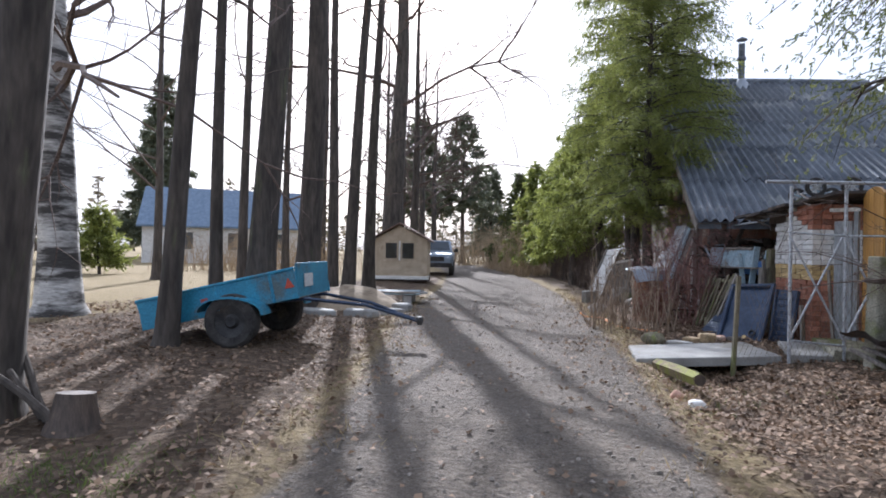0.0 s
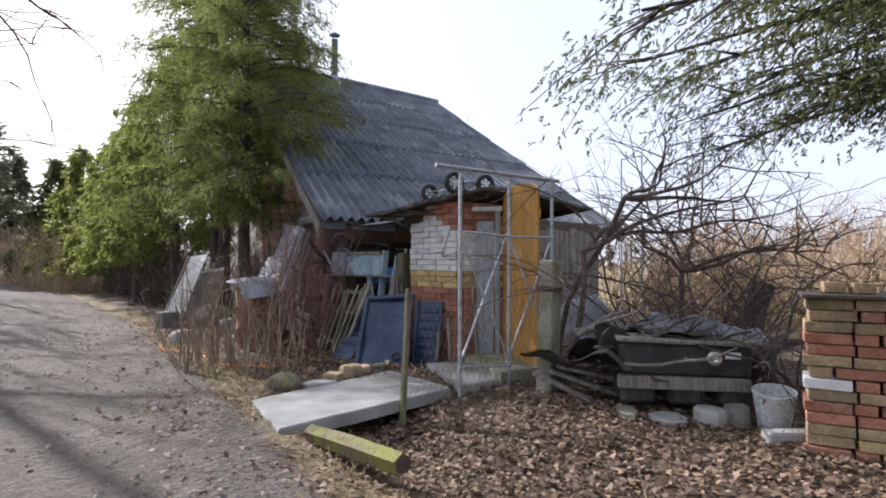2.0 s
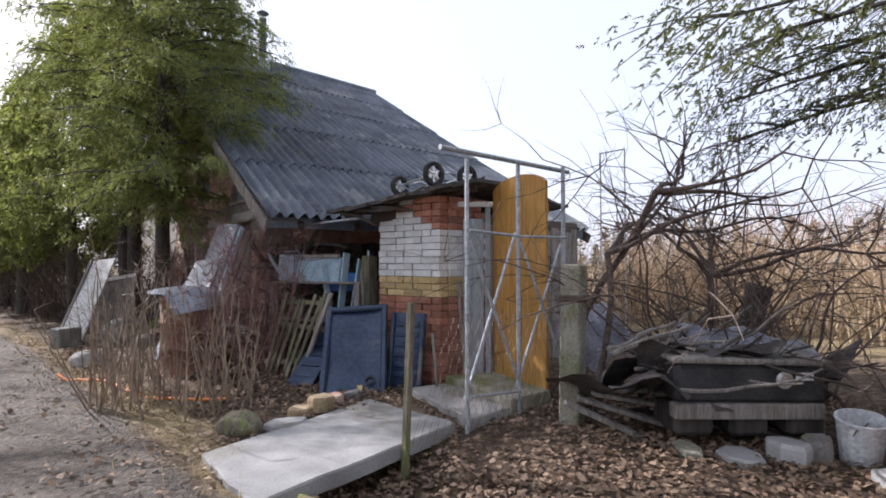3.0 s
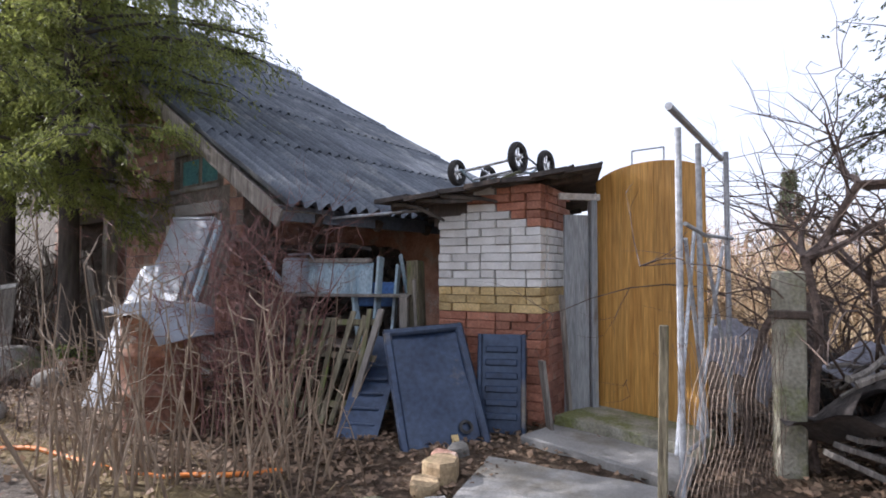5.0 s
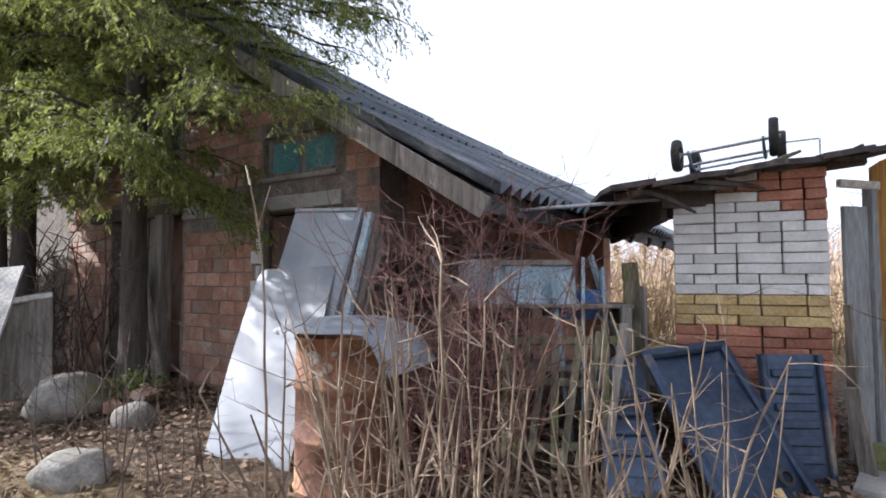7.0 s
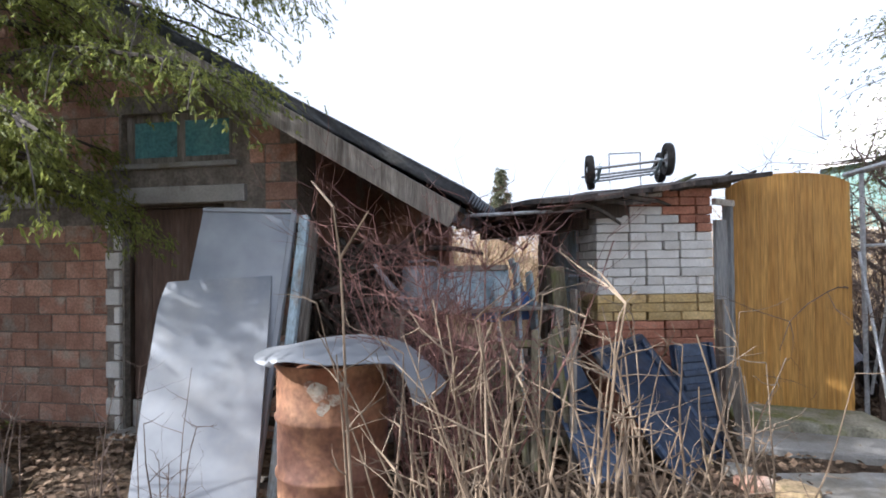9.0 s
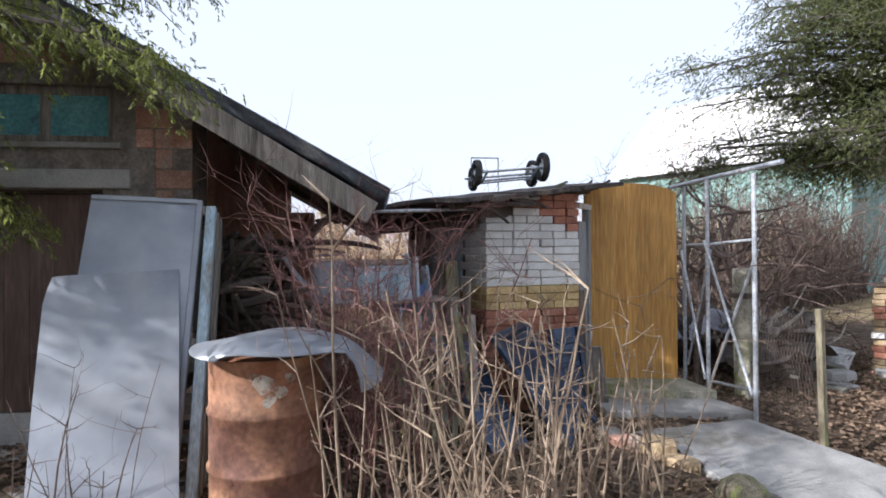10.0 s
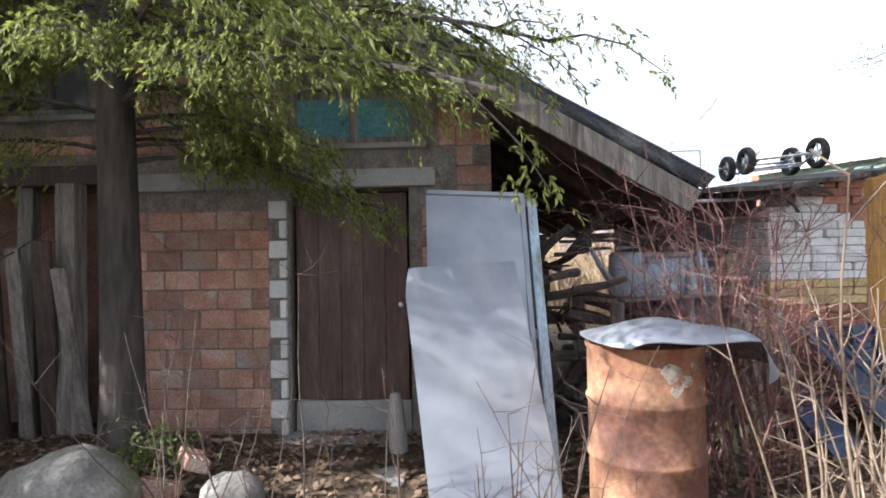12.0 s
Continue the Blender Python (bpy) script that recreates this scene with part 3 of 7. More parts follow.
for y in (DOOR[0] - 0.01, DOOR[1] + 0.01):
    g.box(0.08, 0.03, 1.8, pose(WX + 0.1, y, 1.04), 0.003)
g.box(0.08, 0.9, 0.03, pose(WX + 0.1, 11.67, 1.935), 0.003)
part("door_frame", g, DARKWOOD, dr)
g = Geo(); g.box(0.48, 1.0, 0.12, pose(WX + 0.0, 11.67, 0.14), 0.012)
tagged(part("door_step", g, CONCRETE), "worn concrete door step", "step", kind="structure")


def window(name, label, y0, y1, z0, z1, frame_mat, pane_mat, lights):
    w = tagged(new(name), label, "window", kind="structure")
    fr = Geo()
    for z in (z0 + 0.03, z1 - 0.03):
        fr.box(0.07, y1 - y0 - 0.14, 0.06, pose(WX + 0.09, (y0 + y1) / 2, z), 0.005)
    for i in range(lights + 1):
        y = y0 + 0.035 + (y1 - y0 - 0.07) * i / lights
        fr.box(0.07, 0.07, z1 - z0, pose(WX + 0.092, y, (z0 + z1) / 2), 0.005)
    part("window_frame", fr, frame_mat, w)
    for i in range(lights):
        a = y0 + 0.07 + (y1 - y0 - 0.07) * i / lights
        b = y0 + (y1 - y0 - 0.07) * (i + 1) / lights
        pg = Geo(); pg.box(0.006, b - a, z1 - z0 - 0.12, pose(WX + 0.10, (a + b) / 2, (z0 + z1) / 2))
        p = part("pane", pg, pane_mat, w)
        p.visible_shadow = False
    s = Geo(); s.box(0.12, y1 - y0 + 0.1, 0.04, pose(WX + 0.02, (y0 + y1) / 2, z0 - 0.02), 0.005)
    part("window_sill", s, CONCRETE, w)
    return w


window("window_1", "two-light timber window reflecting the trees", *WINDOW, OLDWOOD, GLASS, 2)
wb = window("window_2", "low window boarded with peeling turquoise panels", *GREEN, OLDWOOD, GLASS, 2)
TURQ = material("turquoise_paint", (0.07, 0.24, 0.26), (0.13, 0.34, 0.35), 6, 0.5, bump=0.25, stain=(0.05, 0.10, 0.12), stain_at=0.6)
for i in range(2):
    g = Geo(); g.box(0.012, 0.43, 0.32, pose(WX + 0.07, 11.41 + 0.46 * i, 2.46), 0.003)
    part("board", g, TURQ, wb, "turquoise painted board")
# porch: recessed back wall, door leaf and posts in its shade
g = Geo(); g.box(0.08, 1.6, 1.95, pose(WX + 0.5, 14.2, 1.05))
tagged(part("porch_wall", g, BLOCK_RED), "brick wall at the back of the porch recess", "wall", kind="structure")
for i in range(3):
    g = Geo(); g.box(0.10 if i else 0.14, 0.14 - 0.03 * i, 1.9, pose(0, 0, 0.95), 0.006)
    pp = thing("porch_post", "rough grey timber post in the porch", "post", pose(WX - 0.12 + 0.15 * i, 13.62 + 0.42 * i, 0.1, 0, 0, 4 * i), "porch posts")
    part("shaft", g, OLDWOOD, pp)
# drain pipe and turned-out quoin blocks beside the door
qn = tagged(new("quoin"), "white silicate quoin blocks beside the door", "quoin", kind="structure")
for i in range(12):
    z = 0.235 + i * 0.142
    w = 0.125 if i % 2 else 0.05
    g = Geo(); g.box(0.06, w, 0.125, pose(WX - 0.004, 12.12 + w / 2, z), 0.006)
    part("quoin_block", g, BRICK_WHITE, qn)

# ---- shed of mixed bricks beside the gate ----
SL_, SR_ = Vector((4.95, 8.46, 0)), Vector((5.12, 7.62, 0))
sdir = (SR_ - SL_).normalized()
syaw = math.degrees(math.atan2(sdir.y, sdir.x))
SM = pose(SL_.x, SL_.y, 0, 0, 0, syaw)     # x along the face, y into the shed
SW = (SR_ - SL_).length
RM, RW = pose(4.83, 8.45, 0, 0, 0, -64.0), 0.957     # the roof sits askew on the walls
shed = tagged(new("wall_shed"), "shed wall of white, yellow and red bricks, dry and uneven", "wall", kind="structure")
g = Geo(); g.box(SW - 0.05, 0.2, 1.72, SM @ pose(SW / 2, 0.14, 0.93)); part("mortar_core", g, MORTAR, shed)
brick_meshes = {}
for nm, mt in (("red", BRICK_RED), ("yellow", BRICK_YELLOW), ("white", BRICK_WHITE), ("moss", BRICK_MOSS)):
    for ln in (0.25, 0.12):
        gg = Geo(); gg.box(ln - 0.006, 0.118, 0.062, None, 0.005)
        brick_meshes[nm, ln] = gg.mesh("brick", mt)
rng = random.Random(11)
for c_ in range(28):
    z = 0.15 + 0.066 * c_ + 0.033
    x = -0.02
    k = 0
    while x < SW - 0.06:
        ln = 0.25 if (k + c_) % 2 == 0 or rng.random() < 0.4 else 0.12
        if x + ln > SW + 0.05:
            ln = 0.12
        nm = "red" if z < 0.98 else "yellow" if z < 1.19 else "white"
        if z > 1.68 and x > SW * 0.60:
            nm = "red"
        if z > 1.77 and (rng.random() < 0.5 or x > SW * 0.4):
            nm = "red"
        if z < 1.80 or x > SW * 0.25:
            part("brick", brick_meshes[nm, ln], None, shed, m=SM @ pose(x + ln / 2, 0.06 + rng.uniform(-0.012, 0.012), z, rng.uniform(-1, 1), rng.uniform(-0.6, 0.6), rng.uniform(-1.5, 1.5)))
        x += ln + 0.004
        k += 1
    # return face towards the gate
    yy = 0.12
    while yy < 0.55:
        ln = 0.25 if (c_ + int(yy * 10)) % 2 else 0.12
        part("brick", brick_meshes["red" if z < 0.98 or z > 1.68 else "yellow" if z < 1.19 else "white", ln], None, shed, m=SM @ pose(SW - 0.04, yy + ln / 2, z, 0, 0, 90 + rng.uniform(-1.5, 1.5)))
        if z < 1.78 and yy < 0.45:
            part("brick", brick_meshes["red" if z < 0.98 else "yellow" if z < 1.19 else "white", ln], None, shed, m=SM @ pose(0.04, yy + ln / 2, z, 0, 0, 90 + rng.uniform(-1.5, 1.5)))
        yy += ln + 0.004
# board-clad continuation, back and side walls
sb = tagged(new("wall_shed_boards"), "pale blue-grey board wall of the shed", "wall", kind="structure")
for i in range(9):
    g = Geo(); g.box(0.025, 0.16, 1.60 - 0.03 * (i % 3), SM @ pose(-0.005 + 0.004 * (i % 2), 0.70 + 0.165 * i, 0.95), 0.004)
    part("board", g, LIGHTBLUE if i < 6 else OLDWOOD, sb)
g = Geo(); g.box(0.10, 2.2, 1.72, SM @ pose(SW - 0.09, 1.62, 1.0)); g.box(SW - 0.1, 0.1, 1.7, SM @ pose(SW / 2, 2.7, 0.98)); g.box(0.06, 2.5, 1.5, SM @ pose(0.06, 1.45, 0.9))
part("back_wall", g, DARKWOOD, sb)
for i in range(13):
    g = Geo(); g.box(0.022, 0.155, 1.62 - 0.04 * (i % 3), SM @ pose(SW - 0.025 + 0.005 * (i % 2), 0.66 + 0.162 * i, 0.96, 0, 0, 0.6 * (i % 3 - 1)), 0.004)
    part("board", g, OLDWOOD, sb, "grey vertical board")
# ragged felt roof on poles
sr = tagged(new("roof_shed"), "sagging black felt roof with ragged edges over the brick shed", "roof", kind="structure")
rng = random.Random(5)
for i in range(7):
    w = 0.27
    g = Geo()
    x = -0.42 + i * 0.245
    ln = 3.1
    y0 = -0.22 + rng.uniform(-0.07, 0.05)
    n = 6
    v, f = [], []
    for k in range(n + 1):
        for s in (0, 1):
            yy = y0 + ln * k / n
            zz = 1.93 + 0.135 * (x + s * w + 0.3) + rng.uniform(-0.012, 0.012) - (0.02 if k == 0 else 0) + 0.02 * math.sin(yy * 2)
            v += [(x + s * w, yy, zz), (x + s * w, yy, zz - 0.035)]
    for k in range(n):
        a = k * 4
        f += [(a, a + 4, a + 6, a + 2), (a + 1, a + 3, a + 7, a + 5), (a, a + 1, a + 5, a + 4), (a + 2, a + 6, a + 7, a + 3)]
    f += [(0, 2, 3, 1), (n * 4, n * 4 + 1, n * 4 + 3, n * 4 + 2)]
    g.add(v, f, RM)
    part("felt_strip", g, FELT, sr)
for k in range(3):
    g = Geo(); g.tube([RM @ Vector((-0.36, 0.05 + 1.2 * k, 1.855)), RM @ Vector((1.18, 0.07 + 1.2 * k, 2.06))], 0.035, 7)
    part("roof_pole", g, DARKWOOD, sr)

g = Geo(); g.prism([(-0.05, 1.775), (RW * 0.6, 1.79), (RW * 0.6, 1.96), (-0.05, 1.91)], 0.05, RM @ pose(0, 0.10, 0)); part("wall_plate", g, DARKWOOD, sr)
g = Geo(); g.box(0.05, 2.4, 0.22, RM @ pose(-0.01, 1.4, 1.81), 0.006); part("side_plate", g, DARKWOOD, sr)
for k in range(7):
    g = Geo(); pts = wander(rng, RM @ Vector((-0.3 + 0.2 * k, -0.12, 1.86 + 0.03 * k)), RM.to_3x3() @ Vector((1, 0, 0)), 0.45, 4, 0.2); g.tube(pts, [0.02, 0.022, 0.02, 0.016, 0.01], 5); part("rotten_batten", g, BARK, sr)

t = thing("cross_pole", "thin grey pole between the eave and the shed roof", "pole", pose(0, 0, 0))
g = Geo(); g.tube([(4.62, 9.46, 1.80), (4.85, 8.9, 1.83), (5.05, 8.42, 1.86)], 0.013, 7); part("shaft", g, PIPE, t, smooth=True)

# gate post boards
gp = thing("gate_post", "grey board post with a white rail between shed and gate", "post", pose(5.44, 7.47, 0.15, 0, 0, -39))
g = Geo(); g.box(0.20, 0.03, 1.62, pose(-0.02, 0, 0.81), 0.004); part("board", g, GREYBOARD, gp)
g = Geo(); g.box(0.05, 0.07, 1.78, pose(0.12, 0, 0.89), 0.004); part("upright", g, GREYBOARD, gp)
g = Geo(); g.box(0.34, 0.035, 0.05, pose(0.0, -0.02, 1.76), 0.004); part("rail", g, WHITEPAINT, gp, "white painted rail")
g = Geo(); g.box(0.03, 0.05, 1.0, pose(-0.13, -0.05, 0.5, 0, -4, 0), 0.004); part("batten", g, OLDWOOD, gp)

# arched gate of varnished planks
GA, GB = Vector((5.61, 7.39, 0.20)), Vector((5.45, 6.54, 0.20))
gdir = (GB - GA); gw = gdir.length
gate = thing("garden_gate", "arched orange-varnished plank gate standing shut", "gate", pose(GA.x, GA.y, GA.z, 0, 0, math.degrees(math.atan2(gdir.y, gdir.x))))
npl = 7
pw = gw / npl
for i in range(npl):
    x0, x1 = i * pw + 0.0008, (i + 1) * pw - 0.0008
    arch = lambda x: 1.78 + 0.16 * math.sqrt(max(0.0, 1 - ((x - gw / 2) / (gw / 2 + 0.03)) ** 2))
    out = [(x0, 0.0 + 0.006 * (i % 3)), (x1, 0.0 + 0.006 * (i % 3)), (x1, arch(x1)), ((x0 + x1) / 2, arch((x0 + x1) / 2)), (x0, arch(x0))]
    g = Geo(); g.prism(out, 0.024 + 0.003 * (i % 2)); part("plank", g, GATEWOOD, gate)
for z in (0.3, 1.05, 1.6):
    g = Geo(); g.box(gw - 0.06, 0.03, 0.09, pose(gw / 2, 0.03, z), 0.004); part("ledge", g, GATEWOOD, gate)
for z in (0.35, 1.55):
    g = Geo(); g.box(0.22, 0.006, 0.03, pose(0.11, 0.05, z - 0.05), 0.001); g.lathe([(0.012, -0.04), (0.012, 0.04)], 8, pose(0.0, 0.045, z - 0.05))
    part("hinge", g, BLACKJUNK, gate, "black strap hinge")
g = Geo(); g.tube([(gw - 0.06, 0.04, 1.06), (gw - 0.06, 0.08, 1.08), (gw - 0.06, 0.08, 1.19), (gw - 0.06, 0.008, 1.21)], 0.007, 6)
part("handle", g, BLACKJUNK, gate)

# concrete slabs and step of the garden path
def slab(name, label, corners, z, thick, mat, fall=0.0):
    """A cast slab with worn edges; fall: how much lower it lies at its first and last corner."""
    g = Geo()
    x_lo, x_hi = min(c[0] for c in corners), max(c[0] for c in corners)
    zz = lambda x: z - fall * (x_hi - x) / (x_hi - x_lo)
    n = 8
    rng2 = random.Random(len(label))
    ring = []
    for i in range(4):
        a, b = Vector((*corners[i], 0)), Vector((*corners[(i + 1) % 4], 0))
        for k in range(n):
            p = a.lerp(b, k / n)
            ring.append((p.x + rng2.uniform(-0.012, 0.012), p.y + rng2.uniform(-0.012, 0.012)))
    cx, cy = sum(p[0] for p in ring) / len(ring), sum(p[1] for p in ring) / len(ring)
    m = len(ring)
    inner = [(cx + (x - cx) * 0.985, cy + (y - cy) * 0.985) for x, y in ring]
    v = [(x, y, zz(x)) for x, y in inner] + [(x, y, zz(x) - 0.012) for x, y in ring] + [(x, y, zz(x) - thick) for x, y in ring]
    f = [tuple(range(m))] + [(m + i, m + (i + 1) % m, (i + 1) % m, i) for i in range(m)] + [(2 * m + i, 2 * m + (i + 1) % m, m + (i + 1) % m, m + i) for i in range(m)]
    f.append(tuple(2 * m + i for i in range(m))[::-1])
    g.add(v, f)
    return tagged(part(name, g, mat), label, "slab")


slab("path_slab", "long grey concrete slab bridging the ditch", [(2.84, 6.12), (4.45, 6.50), (4.30, 7.52), (2.83, 7.08)], 0.185, 0.10, CONCRETE, 0.06)
slab("door_apron", "worn pale concrete apron before the door", [(3.55, 11.22), (4.22, 11.2), (4.22, 12.2), (3.60, 12.12)], 0.178, 0.10, CONCRETE)
slab("gate_step", "raised concrete step before the gate", [(4.50, 6.40), (5.38, 6.55), (5.55, 7.45), (4.72, 7.56)], 0.215, 0.16, CONCRETE)
slab("upper_step", "narrow concrete step under the gate", [(4.95, 6.45), (5.42, 6.50), (5.62, 7.42), (5.10, 7.50)], 0.285, 0.14, CONCRETE_MOSS)

# pipe trellis with crossed braces
tr = thing("pipe_trellis", "silver painted pipe trellis with crossed braces beside the path", "trellis", pose(0, 0, 0))
px = [4.49, 5.05, 5.52]
py = [6.42, 6.47, 6.42]
for i in range(3):
    g = Geo(); g.tube([(px[i], py[i], 0.08), (px[i], py[i], 2.10 + 0.02 * i)], 0.018, 8); part("pole", g, PIPE, tr, smooth=True)
g = Geo(); g.tube([(4.22, 6.38, 2.15), (5.65, 6.48, 2.12)], 0.020, 8); part("top_rail", g, PIPE, tr, smooth=True)
for a, b in (((0, 0.38), (1, 0.34)), ((1, 1.55), (2, 1.55)), ((0, 1.58), (1, 1.55)), ((0, 0.35), (1, 1.58)), ((0, 1.50), (1, 0.36)), ((1, 0.36), (2, 1.5)), ((1, 1.5), (2, 0.4))):
    g = Geo()
    off = 0.03 if a[1] < b[1] else -0.03
    g.tube([(px[a[0]], py[a[0]] + off, a[1]), (px[b[0]], py[b[0]] + off, b[1])], 0.012, 7)
    part("brace", g, PIPE, tr, smooth=True)

# square post by the trellis
po = thing("fence_post", "mossy square concrete fence post", "post", pose(5.16, 6.03, 0.1, 0.8, 1.2, 20))
g = Geo(); g.box(0.16, 0.15, 1.26, pose(0, 0, 0.6), 0.012); part("shaft", g, CONCRETE_MOSS, po)
g = Geo(); g.box(0.19, 0.18, 0.05, pose(0, 0, 0.98), 0.008); part("collar", g, DARKWOOD, po)


# ---- trees and bushes ----
def twigs(g, rng, p, d, length, radius, depth, bend, lift, fan, sides=4):
    """A branch and its side branches, into one mesh."""
    steps = 5 if depth > 1 else 3
    pts = wander(rng, p, d, length, steps, bend, lift)
    g.tube(pts, [radius * (1 - 0.75 * i / steps) for i in range(steps + 1)], sides if depth else 3, caps=False)
    if depth <= 0:
        return
    for _ in range(fan):
        k = rng.randint(1, steps)
        q = pts[k]
        along = (pts[k] - pts[k - 1]).normalized()
        side = Vector((rng.gauss(0, 1), rng.gauss(0, 1), rng.gauss(0, 0.7))).normalized()
        twigs(g, rng, q, along * 0.75 + side * 0.75, length * rng.uniform(0.38, 0.62), radius * 0.5, depth - 1, bend, lift, fan, sides)


def bare_tree(label, x, y, h, r, lean=(0, 0), seed=1, limbs=12, first=0.3, reach=0.22, mat=None, flare=1.5, depth=2, fan=4, low=()):
    """A leafless tree: tapered trunk with a root flare, limbs with twigs. low: bare lower limbs (height, azimuth, length)."""
    rng = random.Random(seed)
    t = thing("bare_tree", label, "tree", pose(x, y, gz(x, y) - 0.06), "leafless trees along the lane")
    g, n = Geo(), 14
    pts, rad = [], []
    for i in range(n + 1):
        u = i / n
        pts.append(Vector((lean[0] * h * u + 0.02 * r * math.sin(u * 9 + seed) * h * 0.5, lean[1] * h * u + 0.02 * r * math.cos(u * 7 + seed) * h * 0.5, h * u)))
        rad.append(r * ((1 - 0.82 * u) + (flare - 1) * math.exp(-u * h / 0.28)))
    pts.insert(1, pts[0].lerp(pts[1], 0.22)); rad.insert(1, r * (0.98 + (flare - 1) * 0.35))
    g.tube(pts, rad, 14)
    part("trunk", g, mat or BARK, t, smooth=True)
    for i in range(limbs):
        u = first + (0.97 - first) * (i + rng.random() * 0.6) / limbs
        p = Vector((lean[0] * h * u, lean[1] * h * u, h * u))
        a = rng.uniform(0, 2 * math.pi)
        ln = h * reach * (1.15 - u) * rng.uniform(0.7, 1.3)
        g = Geo()
        twigs(g, rng, p, (math.cos(a), math.sin(a), 0.45), ln, r * 0.30 * (1.1 - u), depth, 0.28, 0.04, fan)
        part("limb", g, TWIG, t)
    for z, a, ln in low:
        p = Vector((lean[0] * z, lean[1] * z, z))
        g = Geo()
        twigs(g, rng, p, (math.cos(a), math.sin(a), 0.12), ln, r * 0.22, 3, 0.3, 0.0, 3)
        part("limb", g, TWIG, t)
    return t


def conifer(name, label, x, y, h, trunk_r, crown_from, radius, limbs, sprays, seed, mat, leaf=(0.11, 0.035), droop=0.7, top_power=0.9, group="", trunks=1, flat=0.35, az=None, lift=0.25, scatter=0.16, thin=None, belly=0.0, low_cut=None):
    """An evergreen: trunk, limbs in a spiral, and drooping leaf sprays along them; limbs longest low down."""
    rng = random.Random(seed)
    rs = np.random.RandomState(seed)
    t = thing(name, label, "tree", pose(x, y, gz(x, y) - 0.05), group)
    for k in range(trunks):
        g = Geo()
        ox, oy = (0.0, 0.0) if k == 0 else (0.25 * math.cos(k * 2.1), 0.25 * math.sin(k * 2.1))
        hh = h * (1 - 0.15 * k)
        pts = [Vector((ox * (1 + u) + 0.04 * math.sin(5 * u + seed), oy * (1 + u) + 0.04 * math.cos(4 * u + seed), hh * u)) for u in [0, 0.02, 0.06, 0.12, 0.25, 0.4, 0.6, 0.8, 1.0]]
        g.tube(pts, [trunk_r * f * (1 - 0.25 * k) for f in (1.5, 1.2, 1.02, 0.95, 0.85, 0.7, 0.45, 0.22, 0.05)], 12)
        part("trunk", g, BARK, t, smooth=True)
    cs, al, ac, ls, ws = [], [], [], [], []
    for i in range(limbs):
        u = (i + rng.random()) / limbs
        z = crown_from + (h - crown_from) * u ** 1.05
        a = i * 2.399 + rng.uniform(-0.4, 0.4)
        if az:
            a = rng.uniform(az[0], az[1]) if rng.random() < az[2] else a
        cut = thin[2] if thin and thin[0] < a % (2 * math.pi) < thin[1] else 1.0
        R = cut * radius * (1 - u) ** top_power * (1 - belly * max(0.0, 1 - u / 0.55) ** 1.5) * rng.uniform(0.65, 1.12) + 0.12
        if low_cut and z < low_cut[2] and low_cut[0] < (a + math.pi) % (2 * math.pi) - math.pi < low_cut[1]:
            R *= low_cut[3]
        steps = 6
        pts, d = [Vector((0, 0, z))], Vector((math.cos(a), math.sin(a), lift))
        for s in range(steps):
            d = (d + Vector((rng.uniform(-0.16, 0.16), rng.uniform(-0.16, 0.16), -0.11 * droop))).normalized()
            pts.append(pts[-1] + d * (R / steps))
        wood = Geo()
        wood.tube(pts, [0.006 + 0.007 * R * (1 - 0.9 * s / steps) for s in range(steps + 1)], 5, caps=False)
        out = np.array([math.cos(a), math.sin(a), 0.0])
        side = np.array([-math.sin(a), math.cos(a), 0.0])
        subs = max(4, int(3 + R * 5))
        m = max(2, int(sprays * (0.3 + R / radius) / subs))
        c_all, d_all = [], []
        for q in range(subs):         # branchlets that hang along the limb
            f = rng.uniform(0.2, 1.0)
            k = min(int(f * steps), steps - 1)
            p0 = pts[k].lerp(pts[k + 1], f * steps - k)
            e = Vector(out * rng.uniform(0.2, 0.9) + side * rng.uniform(-0.9, 0.9)) + Vector((0, 0, rng.uniform(-0.2, 0.25)))
            ln_ = (0.18 + 0.16 * R) * rng.uniform(0.6, 1.3)
            bp = [p0]
            for s in range(3):
                e = (e.normalized() + Vector((0, 0, -0.30 * droop))).normalized()
                bp.append(bp[-1] + e * (ln_ / 3))
            wood.tube(bp, [0.005 + 0.003 * R, 0.005, 0.004, 0.002], 3, caps=False)
            B = np.array([tuple(p) for p in bp])
            fb = rs.rand(m)
            ib = np.minimum((fb * 3).astype(int), 2)
            wb = (fb * 3 - ib)[:, None]
            c_all.append(B[ib] * (1 - wb) + B[ib + 1] * wb)
            d_all.append(B[ib + 1] - B[ib])
        c = np.concatenate(c_all)
        m = len(c)
        c = c + rs.normal(0, scatter * 0.4, (m, 3))
        sd = unit(unit(np.concatenate(d_all)) * 0.8 + rs.normal(0, 0.45, (m, 3)) + np.array([0, 0, -droop * 0.7]))
        for j in range(7):            # each spray is a small fan of scale-leaf strips
            spread = (j - 3) / 3.0
            sidev = unit(np.cross(sd, rs.normal(0, 1, (m, 3))))
            dirs = unit(sd + sidev * spread * 0.75 + rs.normal(0, 0.18, (m, 3)))
            ln = leaf[0] * (1.15 - 0.4 * abs(spread)) * rs.uniform(0.6, 1.35, m)
            cs.append(c + dirs * (ln * 0.5)[:, None] + sd * (0.5 * leaf[0] * (j % 3)))
            al.append(dirs); ac.append(unit(np.cross(dirs, rs.normal(0, 1, (m, 3)))))
            ls.append(ln); ws.append(leaf[1] * rs.uniform(0.6, 1.3, m))
        part("limb", wood, BARK, t)
